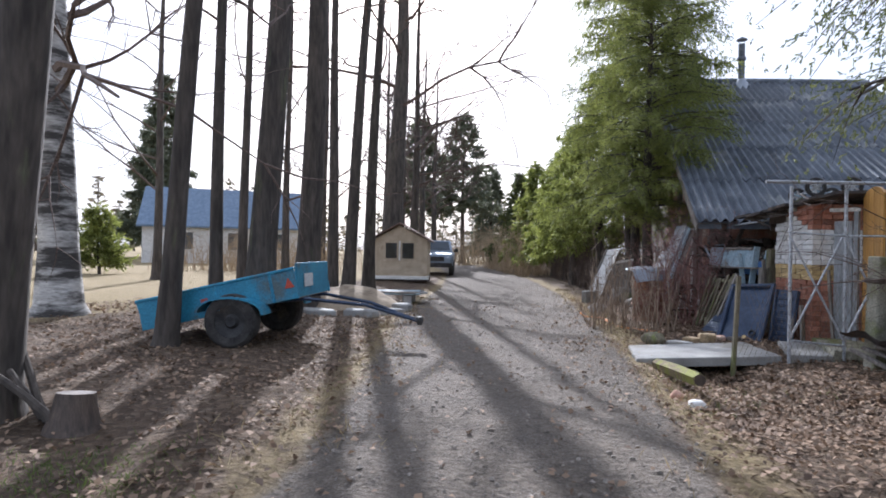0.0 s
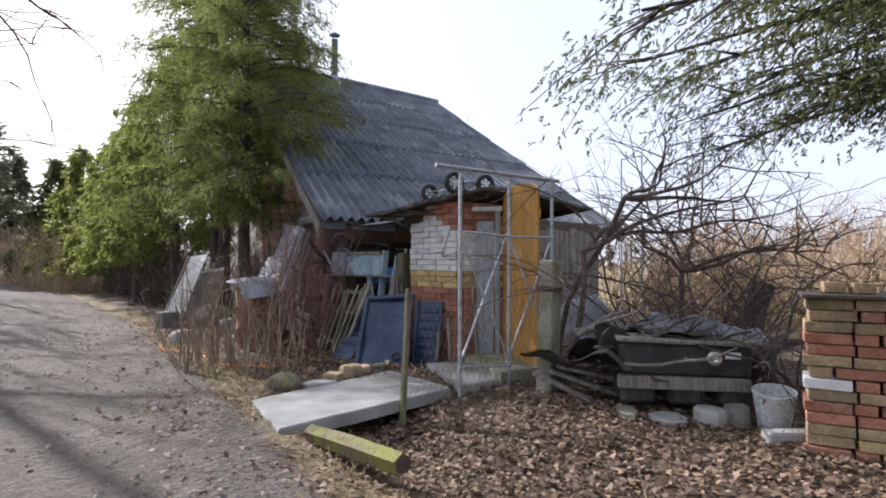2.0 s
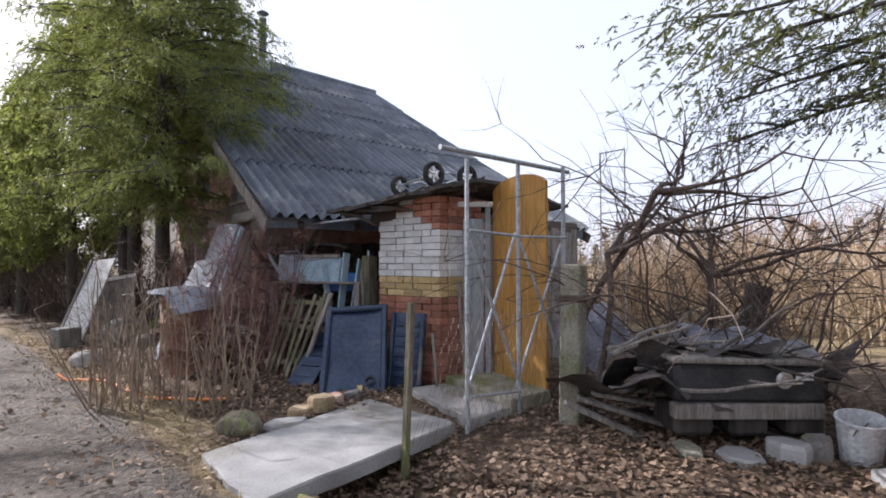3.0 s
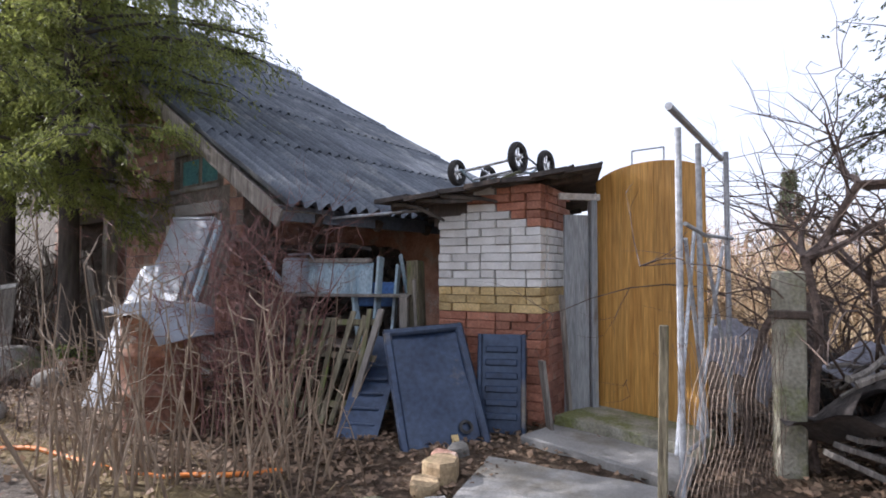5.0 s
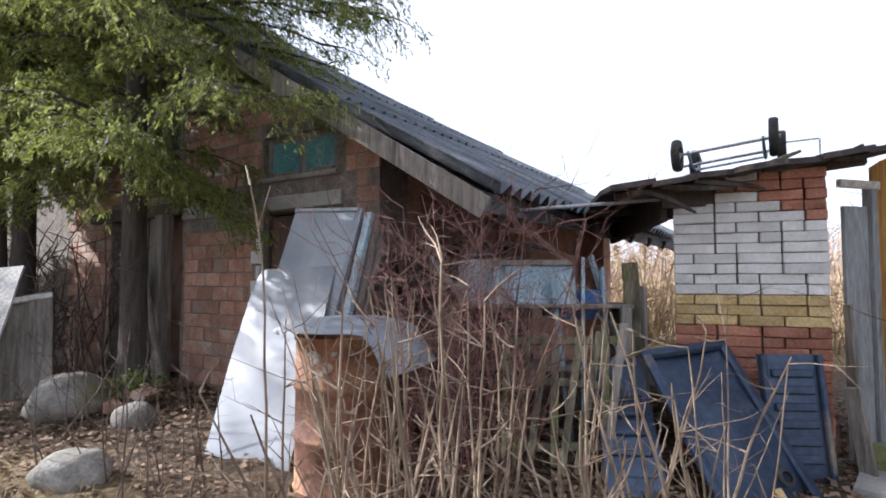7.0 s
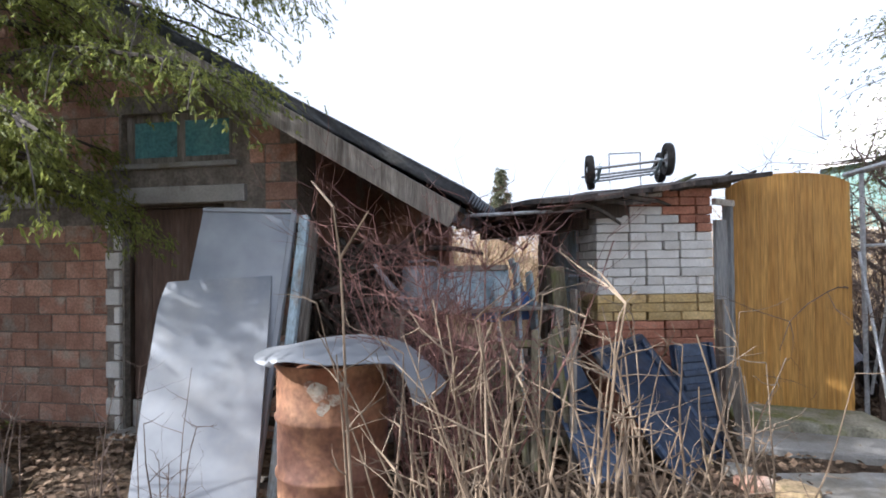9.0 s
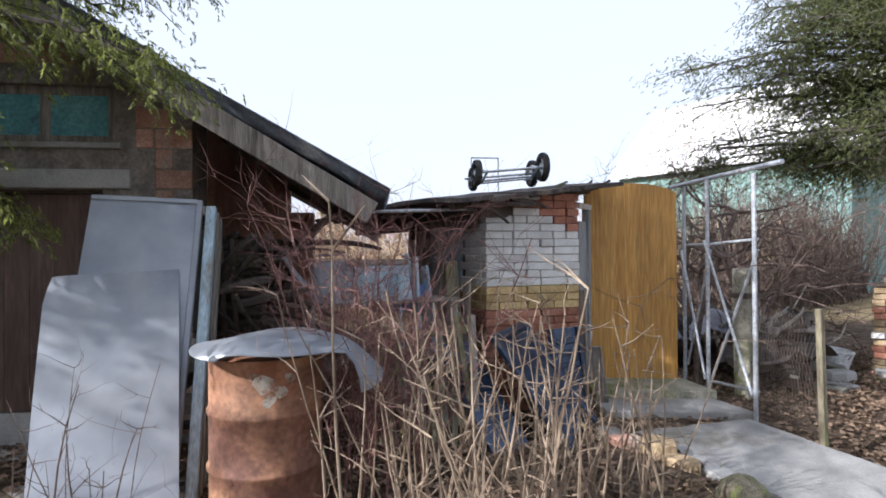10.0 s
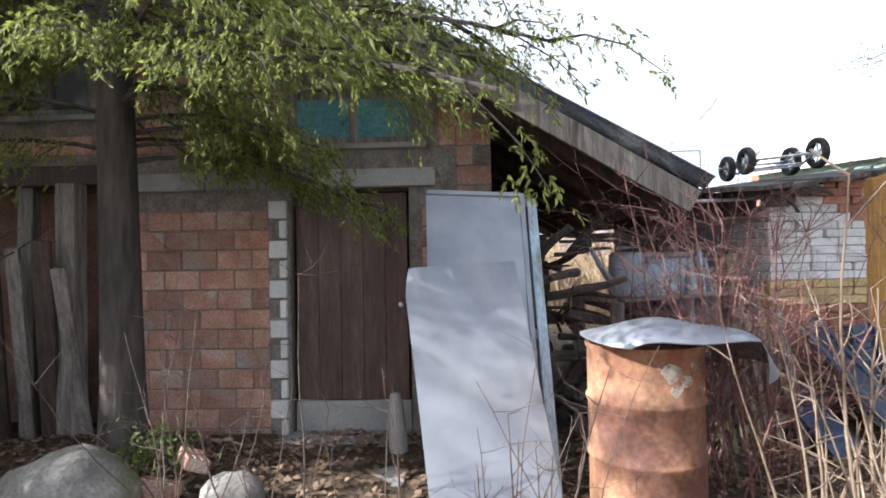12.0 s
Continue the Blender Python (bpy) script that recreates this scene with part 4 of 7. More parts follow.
    me = leaves_mesh("crown", mat, np.concatenate(cs), np.concatenate(al), np.concatenate(ac), np.concatenate(ls), np.concatenate(ws), 0.08)
    part("crown", me, None, t)
    return t


# the tall cedars between the lane and the house
GR = "cedars along the lane"
conifer("cedar_tree", "tall cedar with feathery drooping green foliage before the gable", 3.66, 12.87, 8.8, 0.115, 1.75, 2.5, 140, 450, 3, THUJA, leaf=(0.036, 0.0095), droop=1.0, group=GR, az=(-2.4, -0.75, 0.42), top_power=0.4, scatter=0.12, thin=(1.0, 3.9, 0.5), low_cut=(-1.7, -0.4, 2.3, 0.6))
conifer("cedar_tree", "tall cedar with a dense green crown beside the lane", 3.55, 15.1, 9.0, 0.13, 2.4, 2.4, 165, 170, 8, THUJA, leaf=(0.07, 0.018), droop=0.7, group=GR, trunks=2, top_power=0.25, belly=0.6, thin=(1.6, 4.4, 0.82), scatter=0.28)
conifer("cedar_tree", "slender cedar in the hedge row", 2.75, 17.2, 6.5, 0.12, 1.6, 1.5, 60, 110, 9, THUJA, leaf=(0.11, 0.03), top_power=0.5, group=GR)
conifer("cedar_tree", "slender cedar in the hedge row", 1.95, 20.0, 5.6, 0.12, 1.2, 1.4, 50, 60, 10, THUJA, leaf=(0.13, 0.04), top_power=0.55, group=GR)
conifer("cedar_tree", "slender cedar in the hedge row", 1.6, 23.0, 5.4, 0.12, 1.0, 1.5, 50, 55, 12, THUJA, leaf=(0.15, 0.05), top_power=0.55, group=GR)
conifer("cedar_tree", "slender cedar in the hedge row", 0.9, 26.5, 5.4, 0.12, 0.8, 1.6, 50, 50, 13, THUJA, leaf=(0.2, 0.07), group=GR)
conifer("cedar_tree", "slender cedar in the hedge row", -0.2, 31.0, 6.0, 0.14, 0.7, 1.8, 50, 50, 14, THUJA, leaf=(0.24, 0.08), group=GR)
conifer("cedar_tree", "slender cedar in the hedge row", -1.6, 36.0, 6.2, 0.14, 0.7, 2.0, 50, 50, 15, THUJA_DARK, leaf=(0.26, 0.09), group=GR)
# evergreen leaning over the brick stack
conifer("cypress_tree", "dark spreading evergreen hanging over the brick stack", 7.35, 1.5, 8.0, 0.2, 2.3, 3.8, 230, 560, 21, THUJA_DARK, leaf=(0.036, 0.0105), droop=0.6, top_power=0.45, az=(1.6, 2.75, 0.66), thin=(0.0, 1.2, 0.5), lift=0.22, scatter=0.22)

# leafless trees on the far side of the lane
bare_tree("stout grey trunk of a leafless tree near the lane", -1.79, 2.37, 14, 0.19, (0.105, 0.0), 31, 10, 0.35, low=((3.6, 1.2, 2.4), (4.3, 0.4, 2.6)))
bare_tree("old birch with white and black bark", -5.98, 6.76, 16, 0.30, (-0.03, 0.0), 32, 12, 0.3, mat=BIRCH, flare=1.6, low=((4.6, -0.6, 4.0), (4.0, -0.9, 4.6), (3.6, -0.4, 3.4)))
bare_tree("slim leaning leafless trunk beside the blue trailer", -2.52, 5.05, 13, 0.125, (0.085, 0.0), 33, 10, 0.4)
bare_tree("slim leafless trunk behind the blue trailer", -3.98, 8.07, 14, 0.12, (0.004, 0.0), 34, 12, 0.35)
bare_tree("slim leafless trunk behind the trailer", -5.84, 11.73, 14, 0.125, (0.01, 0.0), 35, 12, 0.35)
bare_tree("stout leafless trunk behind the blue trailer", -2.95, 7.8, 17, 0.245, (0.045, 0.0), 36, 9, 0.38)
bare_tree("stout straight leafless trunk beside the lane", -2.92, 9.36, 18, 0.24, (0.022, 0.0), 37, 9, 0.38)
bare_tree("slim leafless trunk beside the lane", -4.14, 13.17, 15, 0.15, (0.0, 0.0), 38, 8, 0.38)
bare_tree("slim leaning leafless trunk beside the lane", -3.75, 13.27, 15, 0.17, (0.06, 0.0), 39, 8, 0.38)
bare_tree("slim leafless trunk beside the lane", -3.58, 14.34, 15, 0.17, (0.03, 0.0), 40, 8, 0.38)
bare_tree("thick leafless trunk behind the playhouse", -5.0, 20.8, 18, 0.42, (0.015, 0.0), 41, 13, 0.25, reach=0.36, fan=4, depth=3)
bare_tree("leafless tree with wide boughs over the lane", -4.75, 22.6, 14, 0.19, (0.01, 0.0), 42, 14, 0.25, reach=0.42, fan=4, depth=3, low=((4.4, 0.2, 5.0), (5.4, -0.25, 5.5), (6.4, 0.5, 5.0), (7.2, -0.1, 5.5)))
for k, (x, y, h, r) in enumerate(((-6.9, 31.3, 13, 0.2), (-8.0, 38.3, 14, 0.22), (-8.86, 19.2, 13, 0.16), (-9.7, 24.2, 14, 0.18), (-7.6, 27.0, 13, 0.17), (-8.8, 33.5, 15, 0.2), (-11.5, 15.5, 13, 0.15))):
    bare_tree("distant leafless tree by the lane", x, y, h, r, (0.01, 0), 50 + k, 15, 0.2, reach=0.42, fan=4)


def cane_bush(name, label, x, y, n, h, spread, seed, mat, lean=0.35, side=4, r=(0.004, 0.009), group="", fork=2):
    """A clump of upright canes with short side shoots, each cane a part of its own."""
    rng = random.Random(seed)
    t = thing(name, label, "bush", pose(x, y, gz(x, y) - 0.03), group)
    for _ in range(n):
        a, d = rng.uniform(0, 2 * math.pi), spread * math.sqrt(rng.random())
        p = Vector((d * math.cos(a), d * math.sin(a), gz(x + d * math.cos(a), y + d * math.sin(a)) - gz(x, y)))
        hh = h * rng.uniform(0.5, 1.1)
        v = Vector((rng.gauss(0, lean), rng.gauss(0, lean), 1))
        g = Geo()
        rr = rng.uniform(*r)
        pts = wander(rng, p, v, hh, 7, 0.10, 0.02)
        g.tube(pts, [rr * (1 - 0.7 * i / 7) for i in range(8)], 5, caps=False)
        for _ in range(side):
            k = rng.randint(2, 7)
            s = Vector((rng.gauss(0, 1), rng.gauss(0, 1), rng.uniform(0.1, 1.0)))
            twigs(g, rng, pts[k], s, hh * rng.uniform(0.10, 0.30), rr * 0.45, 1 if fork else 0, 0.25, 0.05, fork, 3)
        part("cane", g, mat, t)
    return t


# thicket between the drum and the slab, in front of the junk
BU = "bare bushes before the house"
cane_bush("cane_bush", "dense clump of bare tan canes beside the drum", 2.75, 8.95, 36, 1.2, 0.42, 61, CANE, 0.20, 4, (0.006, 0.012), BU, 1)
cane_bush("cane_bush", "bare tan canes in front of the junk", 3.15, 8.35, 30, 1.1, 0.48, 62, CANE, 0.20, 4, (0.006, 0.011), BU, 1)
cane_bush("cane_bush", "tall bare tan canes in front of the drum", 2.72, 9.38, 15, 1.15, 0.30, 72, CANE, 0.20, 4, (0.005, 0.010), BU, 1)
cane_bush("cane_bush", "sparse bare canes near the slab", 3.25, 7.9, 7, 0.95, 0.35, 63, CANE, 0.18, 4, (0.004, 0.008), BU, 1)
cane_bush("cane_bush", "reddish bare bush with fine twigs behind the drum", 3.75, 9.35, 34, 1.6, 0.42, 64, REDTWIG, 0.26, 12, (0.004, 0.009), BU, 4)
cane_bush("cane_bush", "reddish bare bush with fine twigs under the eave", 4.1, 9.6, 26, 1.75, 0.36, 65, REDTWIG, 0.24, 12, (0.004, 0.009), BU, 4)
cane_bush("cane_bush", "thin bare shoots before the metal sheets", 2.75, 10.55, 12, 1.0, 0.35, 66, TWIG, 0.22, 5, (0.003, 0.007), BU)
cane_bush("cane_bush", "thin bare shoots beside the boulder", 2.65, 11.4, 8, 0.8, 0.35, 67, TWIG, 0.25, 3, (0.003, 0.006), BU)
cane_bush("cane_bush", "bare shrub in the shade by the leaning boards", 2.95, 12.0, 12, 1.3, 0.4, 68, TWIG, 0.3, 5, (0.003, 0.007), BU)
# one tall pale shoot
t = thing("tall_shoot", "single tall pale forked shoot beside the drum", "shoot", pose(2.44, 9.49, gz(2.44, 9.49) - 0.03))
rng = random.Random(70)
g = Geo(); pts = wander(rng, (0, 0, 0), (0.02, 0.02, 1), 1.62, 9, 0.10, 0.02); g.tube(pts, [0.008 - 0.0005 * i for i in range(10)], 7)
part("stem", g, CANE, t)
g = Geo(); g.tube([pts[-1], pts[-1] + Vector((0.05, 0.10, 0.10))], [0.006, 0.003], 5); g.tube([pts[-2], pts[-2] + Vector((-0.04, -0.12, 0.16))], [0.006, 0.003], 5)
part("fork", g, CANE, t)


def bramble(name, label, x, y, n, h, spread, seed, mat, group="", r=0.008, bow=1.0):
    """Arching, tangled stems that spring up and bow over."""
    rng = random.Random(seed)
    t = thing(name, label, "vine", pose(x, y, gz(x, y) - 0.03), group)
    for _ in range(n):
        a = rng.uniform(0, 2 * math.pi)
        b = rng.uniform(0, 2 * math.pi)
        p = Vector((0.3 * spread * math.cos(a), 0.3 * spread * math.sin(a), 0))
        pts, d = [p], Vector((0.35 * math.cos(b), 0.35 * math.sin(b), 1))
        ln, k = h * rng.uniform(0.8, 1.5), 11
        for s in range(k):
            d = (d + Vector((math.cos(b) * 0.08 * bow + rng.uniform(-0.3, 0.3), math.sin(b) * 0.08 * bow + rng.uniform(-0.3, 0.3), -0.10 * bow * s / 5 + rng.uniform(-0.2, 0.2)))).normalized()
            q = pts[-1] + d * ln / k
            q.z = max(q.z, 0.08)
            pts.append(q)
        g = Geo()
        rr = r * rng.uniform(0.6, 1.6)
        g.tube(pts, [rr * (1 - 0.75 * i / k) for i in range(k + 1)], 5, caps=False)
        for _ in range(9):
            i = rng.randint(2, k)
            twigs(g, rng, pts[i], (rng.gauss(0, 1), rng.gauss(0, 1), rng.gauss(0.3, 0.6)), rng.uniform(0.2, 0.6), rr * 0.4, 1, 0.35, 0.0, 3, 3)
        part("stem", g, mat, t)
    return t


VN = "bare vines over the trellis and post"


def grape_vine(label, x, y, z, cordons, seed):
    """An old vine: a crooked stem up to z, thick cordons running out from it, thin shoots hanging and rising from them."""
    rng = random.Random(seed)
    t = thing("grape_vine", label, "vine", pose(x, y, gz(x, y) - 0.04), VN)
    z -= gz(x, y) - 0.04
    pts = wander(rng, (0, 0, 0), (0.05, 0.05, 1), z, 7, 0.18)
    g = Geo(); g.tube(pts, [0.032, 0.03, 0.028, 0.026, 0.027, 0.025, 0.024, 0.026], 8); part("stem", g, TWIG, t, smooth=True)
    for a, ln, rise in cordons:
        line = wander(rng, pts[-1], (math.cos(a), math.sin(a), rise), ln, 10, 0.30, -0.015)
        g = Geo(); g.tube(line, [0.022 * (1 - 0.075 * i) for i in range(11)], 6)
        for _ in range(int(ln * 6)):
            k = rng.randint(1, 10)
            d = Vector((math.cos(a) * 0.5 + rng.gauss(0, 0.8), math.sin(a) * 0.5 + rng.gauss(0, 0.8), rng.gauss(0.35, 0.7)))
            twigs(g, rng, line[k], d, rng.uniform(0.4, 1.0), 0.008, 1, 0.30, -0.04, 3, 4)
        part("cordon", g, TWIG, t)
    return t


grape_vine("old leafless grape vine with thick cordons on the post", 5.28, 5.92, 1.45, ((-0.5, 1.5, 0.5), (-0.1, 1.9, 0.35), (0.5, 1.3, 0.55), (-1.0, 1.4, 0.2), (0.1, 1.2, 0.9)), 431)
grape_vine("old leafless grape vine sprawling over the junk heap", 6.35, 5.55, 1.25, ((-0.7, 1.8, 0.45), (0.1, 1.7, 0.4), (-1.5, 1.5, 0.3), (0.9, 1.3, 0.6), (2.8, 1.0, 0.6)), 432)
grape_vine("old leafless grape vine over the trellis rail", 5.5, 6.30, 2.05, ((-0.3, 1.4, 0.2), (0.3, 1.2, 0.2), (-1.2, 1.0, 0.1)), 434)
bramble("bare_vine", "tangled leafless vine climbing the concrete post", 6.15, 5.55, 12, 2.0, 0.7, 81, TWIG, VN, 0.009)
bramble("bare_vine", "tangled leafless vine beside the trellis", 6.6, 5.9, 11, 2.0, 0.8, 82, TWIG, VN)
bramble("bare_vine", "arching leafless vine over the junk heap", 6.3, 5.4, 14, 2.1, 1.2, 83, TWIG, VN, 0.010)
bramble("bare_vine", "arching leafless vine behind the brick stack", 7.2, 4.9, 14, 2.1, 1.2, 84, TWIG, VN, 0.011)
bramble("bare_vine", "wide arching leafless vine in the garden", 8.0, 6.2, 15, 2.1, 1.3, 85, TWIG, VN, 0.010)


def scrub(label, x, y, n, h, sx, sy, seed, mat, yaw=0.0):
    """A distant thicket of countless thin stems: one mesh."""
    rng = random.Random(seed)
    g = Geo()
    c, s = math.cos(yaw), math.sin(yaw)
    for _ in range(n):
        u, v = rng.uniform(-sx, sx), rng.uniform(-sy, sy)
        px_, py_ = x + u * c - v * s, y + u * s + v * c
        hh = h * rng.uniform(0.45, 1.15)
        pts = wander(rng, (px_, py_, gz(px_, py_)), (rng.gauss(0, 0.22), rng.gauss(0, 0.22), 1), hh, 4, 0.16)
        g.tube(pts, [0.014 * (1 - 0.17 * i) for i in range(5)], 3, caps=False)
        for _ in range(3):
            k = rng.randint(1, 4)
            q = pts[k]
            e = wander(rng, q, (rng.gauss(0, 1), rng.gauss(0, 1), 0.8), hh * rng.uniform(0.15, 0.4), 2, 0.3)
            g.tube(e, [0.008, 0.006, 0.003], 3, caps=False)
    ob = part("scrub", g, mat)
    return tagged(ob, label, "scrub", kind="stuff")


DRYREED = material("dry_tan_stems", (0.30, 0.215, 0.125), (0.50, 0.39, 0.255), 3, 0.9, bump=0.0, coords="Object")
PINKREED = material("pinkish_dry_stems", (0.30, 0.17, 0.12), (0.46, 0.30, 0.22), 3, 0.9, bump=0.0)
scrub("thicket of dry tan stems behind the garden", 12.5, 6.5, 900, 1.7, 1.0, 5.5, 91, DRYREED)
scrub("thicket of dry tan stems further off", 17, 4.0, 1200, 2.1, 1.5, 9.0, 92, DRYREED)
scrub("pinkish thicket of tall bare stems", 22, 9.0, 1000, 2.7, 1.5, 9.0, 93, PINKREED)
scrub("tall bare thicket before the teal house", 13.5, -0.5, 1100, 2.6, 1.2, 4.5, 98, TWIG, 0.6)
scrub("bare undergrowth by the end of the lane", -1.5, 33, 700, 2.4, 1.2, 7.0, 94, DRYREED, 0.3)
scrub("bare undergrowth beneath the cedars", 2.6, 20, 500, 1.6, 0.7, 6.0, 95, TWIG, 0.2)
scrub("bare undergrowth behind the trailer", -12, 24, 600, 1.6, 4.0, 4.0, 96, DRYREED)
scrub("bare undergrowth at the turn of the lane", -7.5, 44, 700, 2.6, 5.0, 1.5, 97, DRYREED)


# fallen leaves, dry grass and pebbles
def litter(name, label, n, area, seed, mat, size, keep, flat=0.35, lift=0.012, fold=0.16):
    rs = np.random.RandomState(seed)
    x, y = rs.uniform(area[0], area[1], n), rs.uniform(area[2], area[3], n)
    k = keep(x, y) > rs.rand(n)
    x, y = x[k], y[k]
    n = len(x)
    c = np.stack([x, y, height(x, y) + lift + rs.rand(n) * 0.015], -1)
    al = unit(np.stack([rs.normal(0, 1, n), rs.normal(0, 1, n), rs.normal(0, flat, n)], -1))
    up = unit(np.stack([rs.normal(0, flat, n), rs.normal(0, flat, n), np.ones(n)], -1))
    ac = unit(np.cross(up, al))
    s = rs.uniform(size[0], size[1], n)
    me = leaves_mesh(name, mat, c, al, ac, s, s * rs.uniform(0.55, 0.9, n), fold)
    return tagged(part(name, me, None), label, name.replace("_", " "), kind="stuff")


def off_lane(x, y):
    r = x - lane_right(y)
    patch = 0.35 + 0.65 * smooth(value_noise(x, y, 1.3, 5), 0.3, 0.6)
    return np.clip(np.maximum(smooth(r, -0.4, 0.8), smooth(lane_left(y) - x, -0.7, 0.4)), 0.10, 1) * patch


litter("fallen_leaves", "brown curled fallen leaves over the ground", 48000, (2.0, 7.5, 1.0, 9.0), 101, DRYLEAF, (0.022, 0.062), off_lane)
litter("fallen_leaves", "brown fallen leaves under the trees", 34000, (-7, 2.5, 0.0, 13.0), 102, DRYLEAF, (0.025, 0.07), off_lane)
litter("fallen_leaves", "brown fallen leaves before the house", 12000, (1.8, 4.6, 9.0, 15.0), 103, DRYLEAF, (0.025, 0.065), off_lane)


def blades(name, label, n, area, seed, mat, h, keep):
    rs = np.random.RandomState(seed)
    x, y = rs.uniform(area[0], area[1], n), rs.uniform(area[2], area[3], n)
    k = keep(x, y) > rs.rand(n)
    x, y = x[k], y[k]
    n = len(x)
    ln = rs.uniform(h[0], h[1], n)
    al = unit(np.stack([rs.normal(0, 0.8, n), rs.normal(0, 0.8, n), np.ones(n)], -1))
    c = np.stack([x, y, height(x, y)], -1) + al * (ln * 0.45)[:, None]
    me = leaves_mesh(name, mat, c, al, unit(np.cross(al, rs.normal(0, 1, (n, 3)))), ln, np.full(n, 0.006), 0.05)
    return tagged(part(name, me, None), label, "grass", kind="stuff")


def verge(x, y):
    r = x - lane_right(y)
    return (np.exp(-((r - 0.2) / 0.35) ** 2) + 0.5 * np.exp(-((x - lane_left(y) + 0.1) / 0.5) ** 2)) * smooth(value_noise(x, y, 1.1, 7), 0.4, 0.62)


blades("dry_grass", "dry straw-coloured grass along the lane", 30000, (-2.5, 4.5, 1.0, 18.0), 111, STRAW, (0.04, 0.16), verge)
blades("green_grass", "patch of short green grass by the trunk", 5000, (-1.2, 0.9, 1.0, 2.6), 112, GREENBLADE, (0.02, 0.07), lambda x, y: np.exp(-(((x + 0.35) / 0.45) ** 2 + ((y - 1.75) / 0.35) ** 2)))
blades("green_grass", "a few green blades among the leaves", 6000, (3.0, 7.0, 3.0, 6.0), 113, GREENBLADE, (0.03, 0.10), lambda x, y: 0.25 * smooth(value_noise(x, y, 1.6, 9), 0.62, 0.75))


def pebbles():
    rng = random.Random(120)
    g = Geo()
    for _ in range(2600):
        y = rng.uniform(0.5, 14) if rng.random() < 0.8 else rng.uniform(14, 22)
        x = rng.uniform(float(lane_left(y)), float(lane_right(y)))
        s = 0.005 + 0.022 * rng.random() ** 2.2
        m = pose(x, y, gz(x, y) + s * 0.2, rng.uniform(0, 40), rng.uniform(0, 40), rng.uniform(0, 360)) @ Matrix.Diagonal((s, s * rng.uniform(0.6, 1), s * 0.6, 1))
        g.add([(1, 0, 0), (-1, 0, 0), (0, 1, 0), (0, -1, 0), (0, 0, 1), (0, 0, -1)], [(0, 2, 4), (2, 1, 4), (1, 3, 4), (3, 0, 4), (2, 0, 5), (1, 2, 5), (3, 1, 5), (0, 3, 5)], m)
    tagged(part("gravel", g, material("tan_gravel", (0.17, 0.145, 0.12), (0.38, 0.335, 0.28), 4, 0.9, bump=0.2, coords="Object")), "loose gravel on the lane", "gravel", kind="stuff")


pebbles()


# ---- things before the house ----
def quad_pose(bl, br, tl):
    """A pose whose x runs bl to br, z up the sheet from bl to tl; y is the sheet's back."""
    bl, br, tl = Vector(bl), Vector(br), Vector(tl)
    x = (br - bl).normalized()
    z = (tl - bl)
    z = (z - x * z.dot(x)).normalized()
    y = z.cross(x)
    m = Matrix((x, y, z)).transposed().to_4x4()
    m.translation = bl
    return m, (br - bl).length, (tl - bl).dot(z)


def dented_sheet(w, h, thick, seed, dent=0.012, lip=0.0, nx=10, nz=16, cut=None):
    """A thin metal sheet with dents; lip: folded edges."""
    g = Geo()
    v = []
    for o in (0.0, thick):
        for k in range(nz + 1):
            for i in range(nx + 1):
                x, z = w * i / nx, h * k / nz
                if cut:
                    x, z = cut(x, z)
                y = dent * (float(value_noise(x * 1.0 + seed, z, 3.1, seed)) - 0.5) * 2 + o
                v.append((x, y, z))
    m = nx + 1
    n1 = m * (nz + 1)
    f = []
    for k in range(nz):
        for i in range(nx):
            a = k * m + i
            f += [(a, a + 1, a + m + 1, a + m), (n1 + a + 1, n1 + a, n1 + a + m, n1 + a + m + 1)]
    for k in range(nz):
        a, b = k * m, k * m + nx
        f += [(a, a + m, n1 + a + m, n1 + a), (b + m, b, n1 + b, n1 + b + m)]
    for i in range(nx):
        a, b = i, nz * m + i
        f += [(a + 1, a, n1 + a, n1 + a + 1), (b, b + 1, n1 + b + 1, n1 + b)]
    g.add(v, f)
    if lip:
        g.box(lip, lip, h, pose(w - lip / 2, -lip / 2, h / 2), 0.003)
        g.box(w, lip, lip, pose(w / 2, -lip / 2, h - lip / 2), 0.003)
    return g


# two metal sheets leaning on a stack of old frames
m, w, h = quad_pose((3.36, 11.08, gz(3.36, 11.0)), (3.46, 10.36, gz(3.46, 10.4)), (3.96, 11.15, 1.80))
sh = thing("metal_sheet", "tall dull galvanised sheet with folded edges leaning on frames", "metal sheet", m, "metal sheets leaning by the door")
part("sheet", dented_sheet(0.60, h + 0.06, 0.006, 3, 0.004), GALV, sh, smooth=True, m=pose(0.02, 0, 0))
g = Geo(); g.box(0.035, 0.05, h + 0.06, pose(0.63, 0.02, (h + 0.06) / 2), 0.004); part("folded_edge", g, GALV, sh)
g = Geo(); g.box(0.6, 0.03, 0.03, pose(0.32, 0.0, h + 0.045), 0.004); part("top_fold", g, GALV, sh)
m, w, h = quad_pose((3.20, 11.04, gz(3.2, 11.0)), (3.33, 10.33, gz(3.33, 10.3)), (3.745, 11.16, 1.37))
sh = thing("metal_sheet", "wide dented galvanised sheet leaning in front of a taller one", "metal sheet", m, "metal sheets leaning by the door")
part("sheet", dented_sheet(0.68, h, 0.006, 7, 0.012, cut=lambda x, z: (x - 0.13 * z / h + (0.035 * max(0.0, z / h - 0.9) / 0.1 if x < 0.05 else 0.0), z + 0.07 * (x / 0.68) * z / h)), GALV, sh, smooth=True)
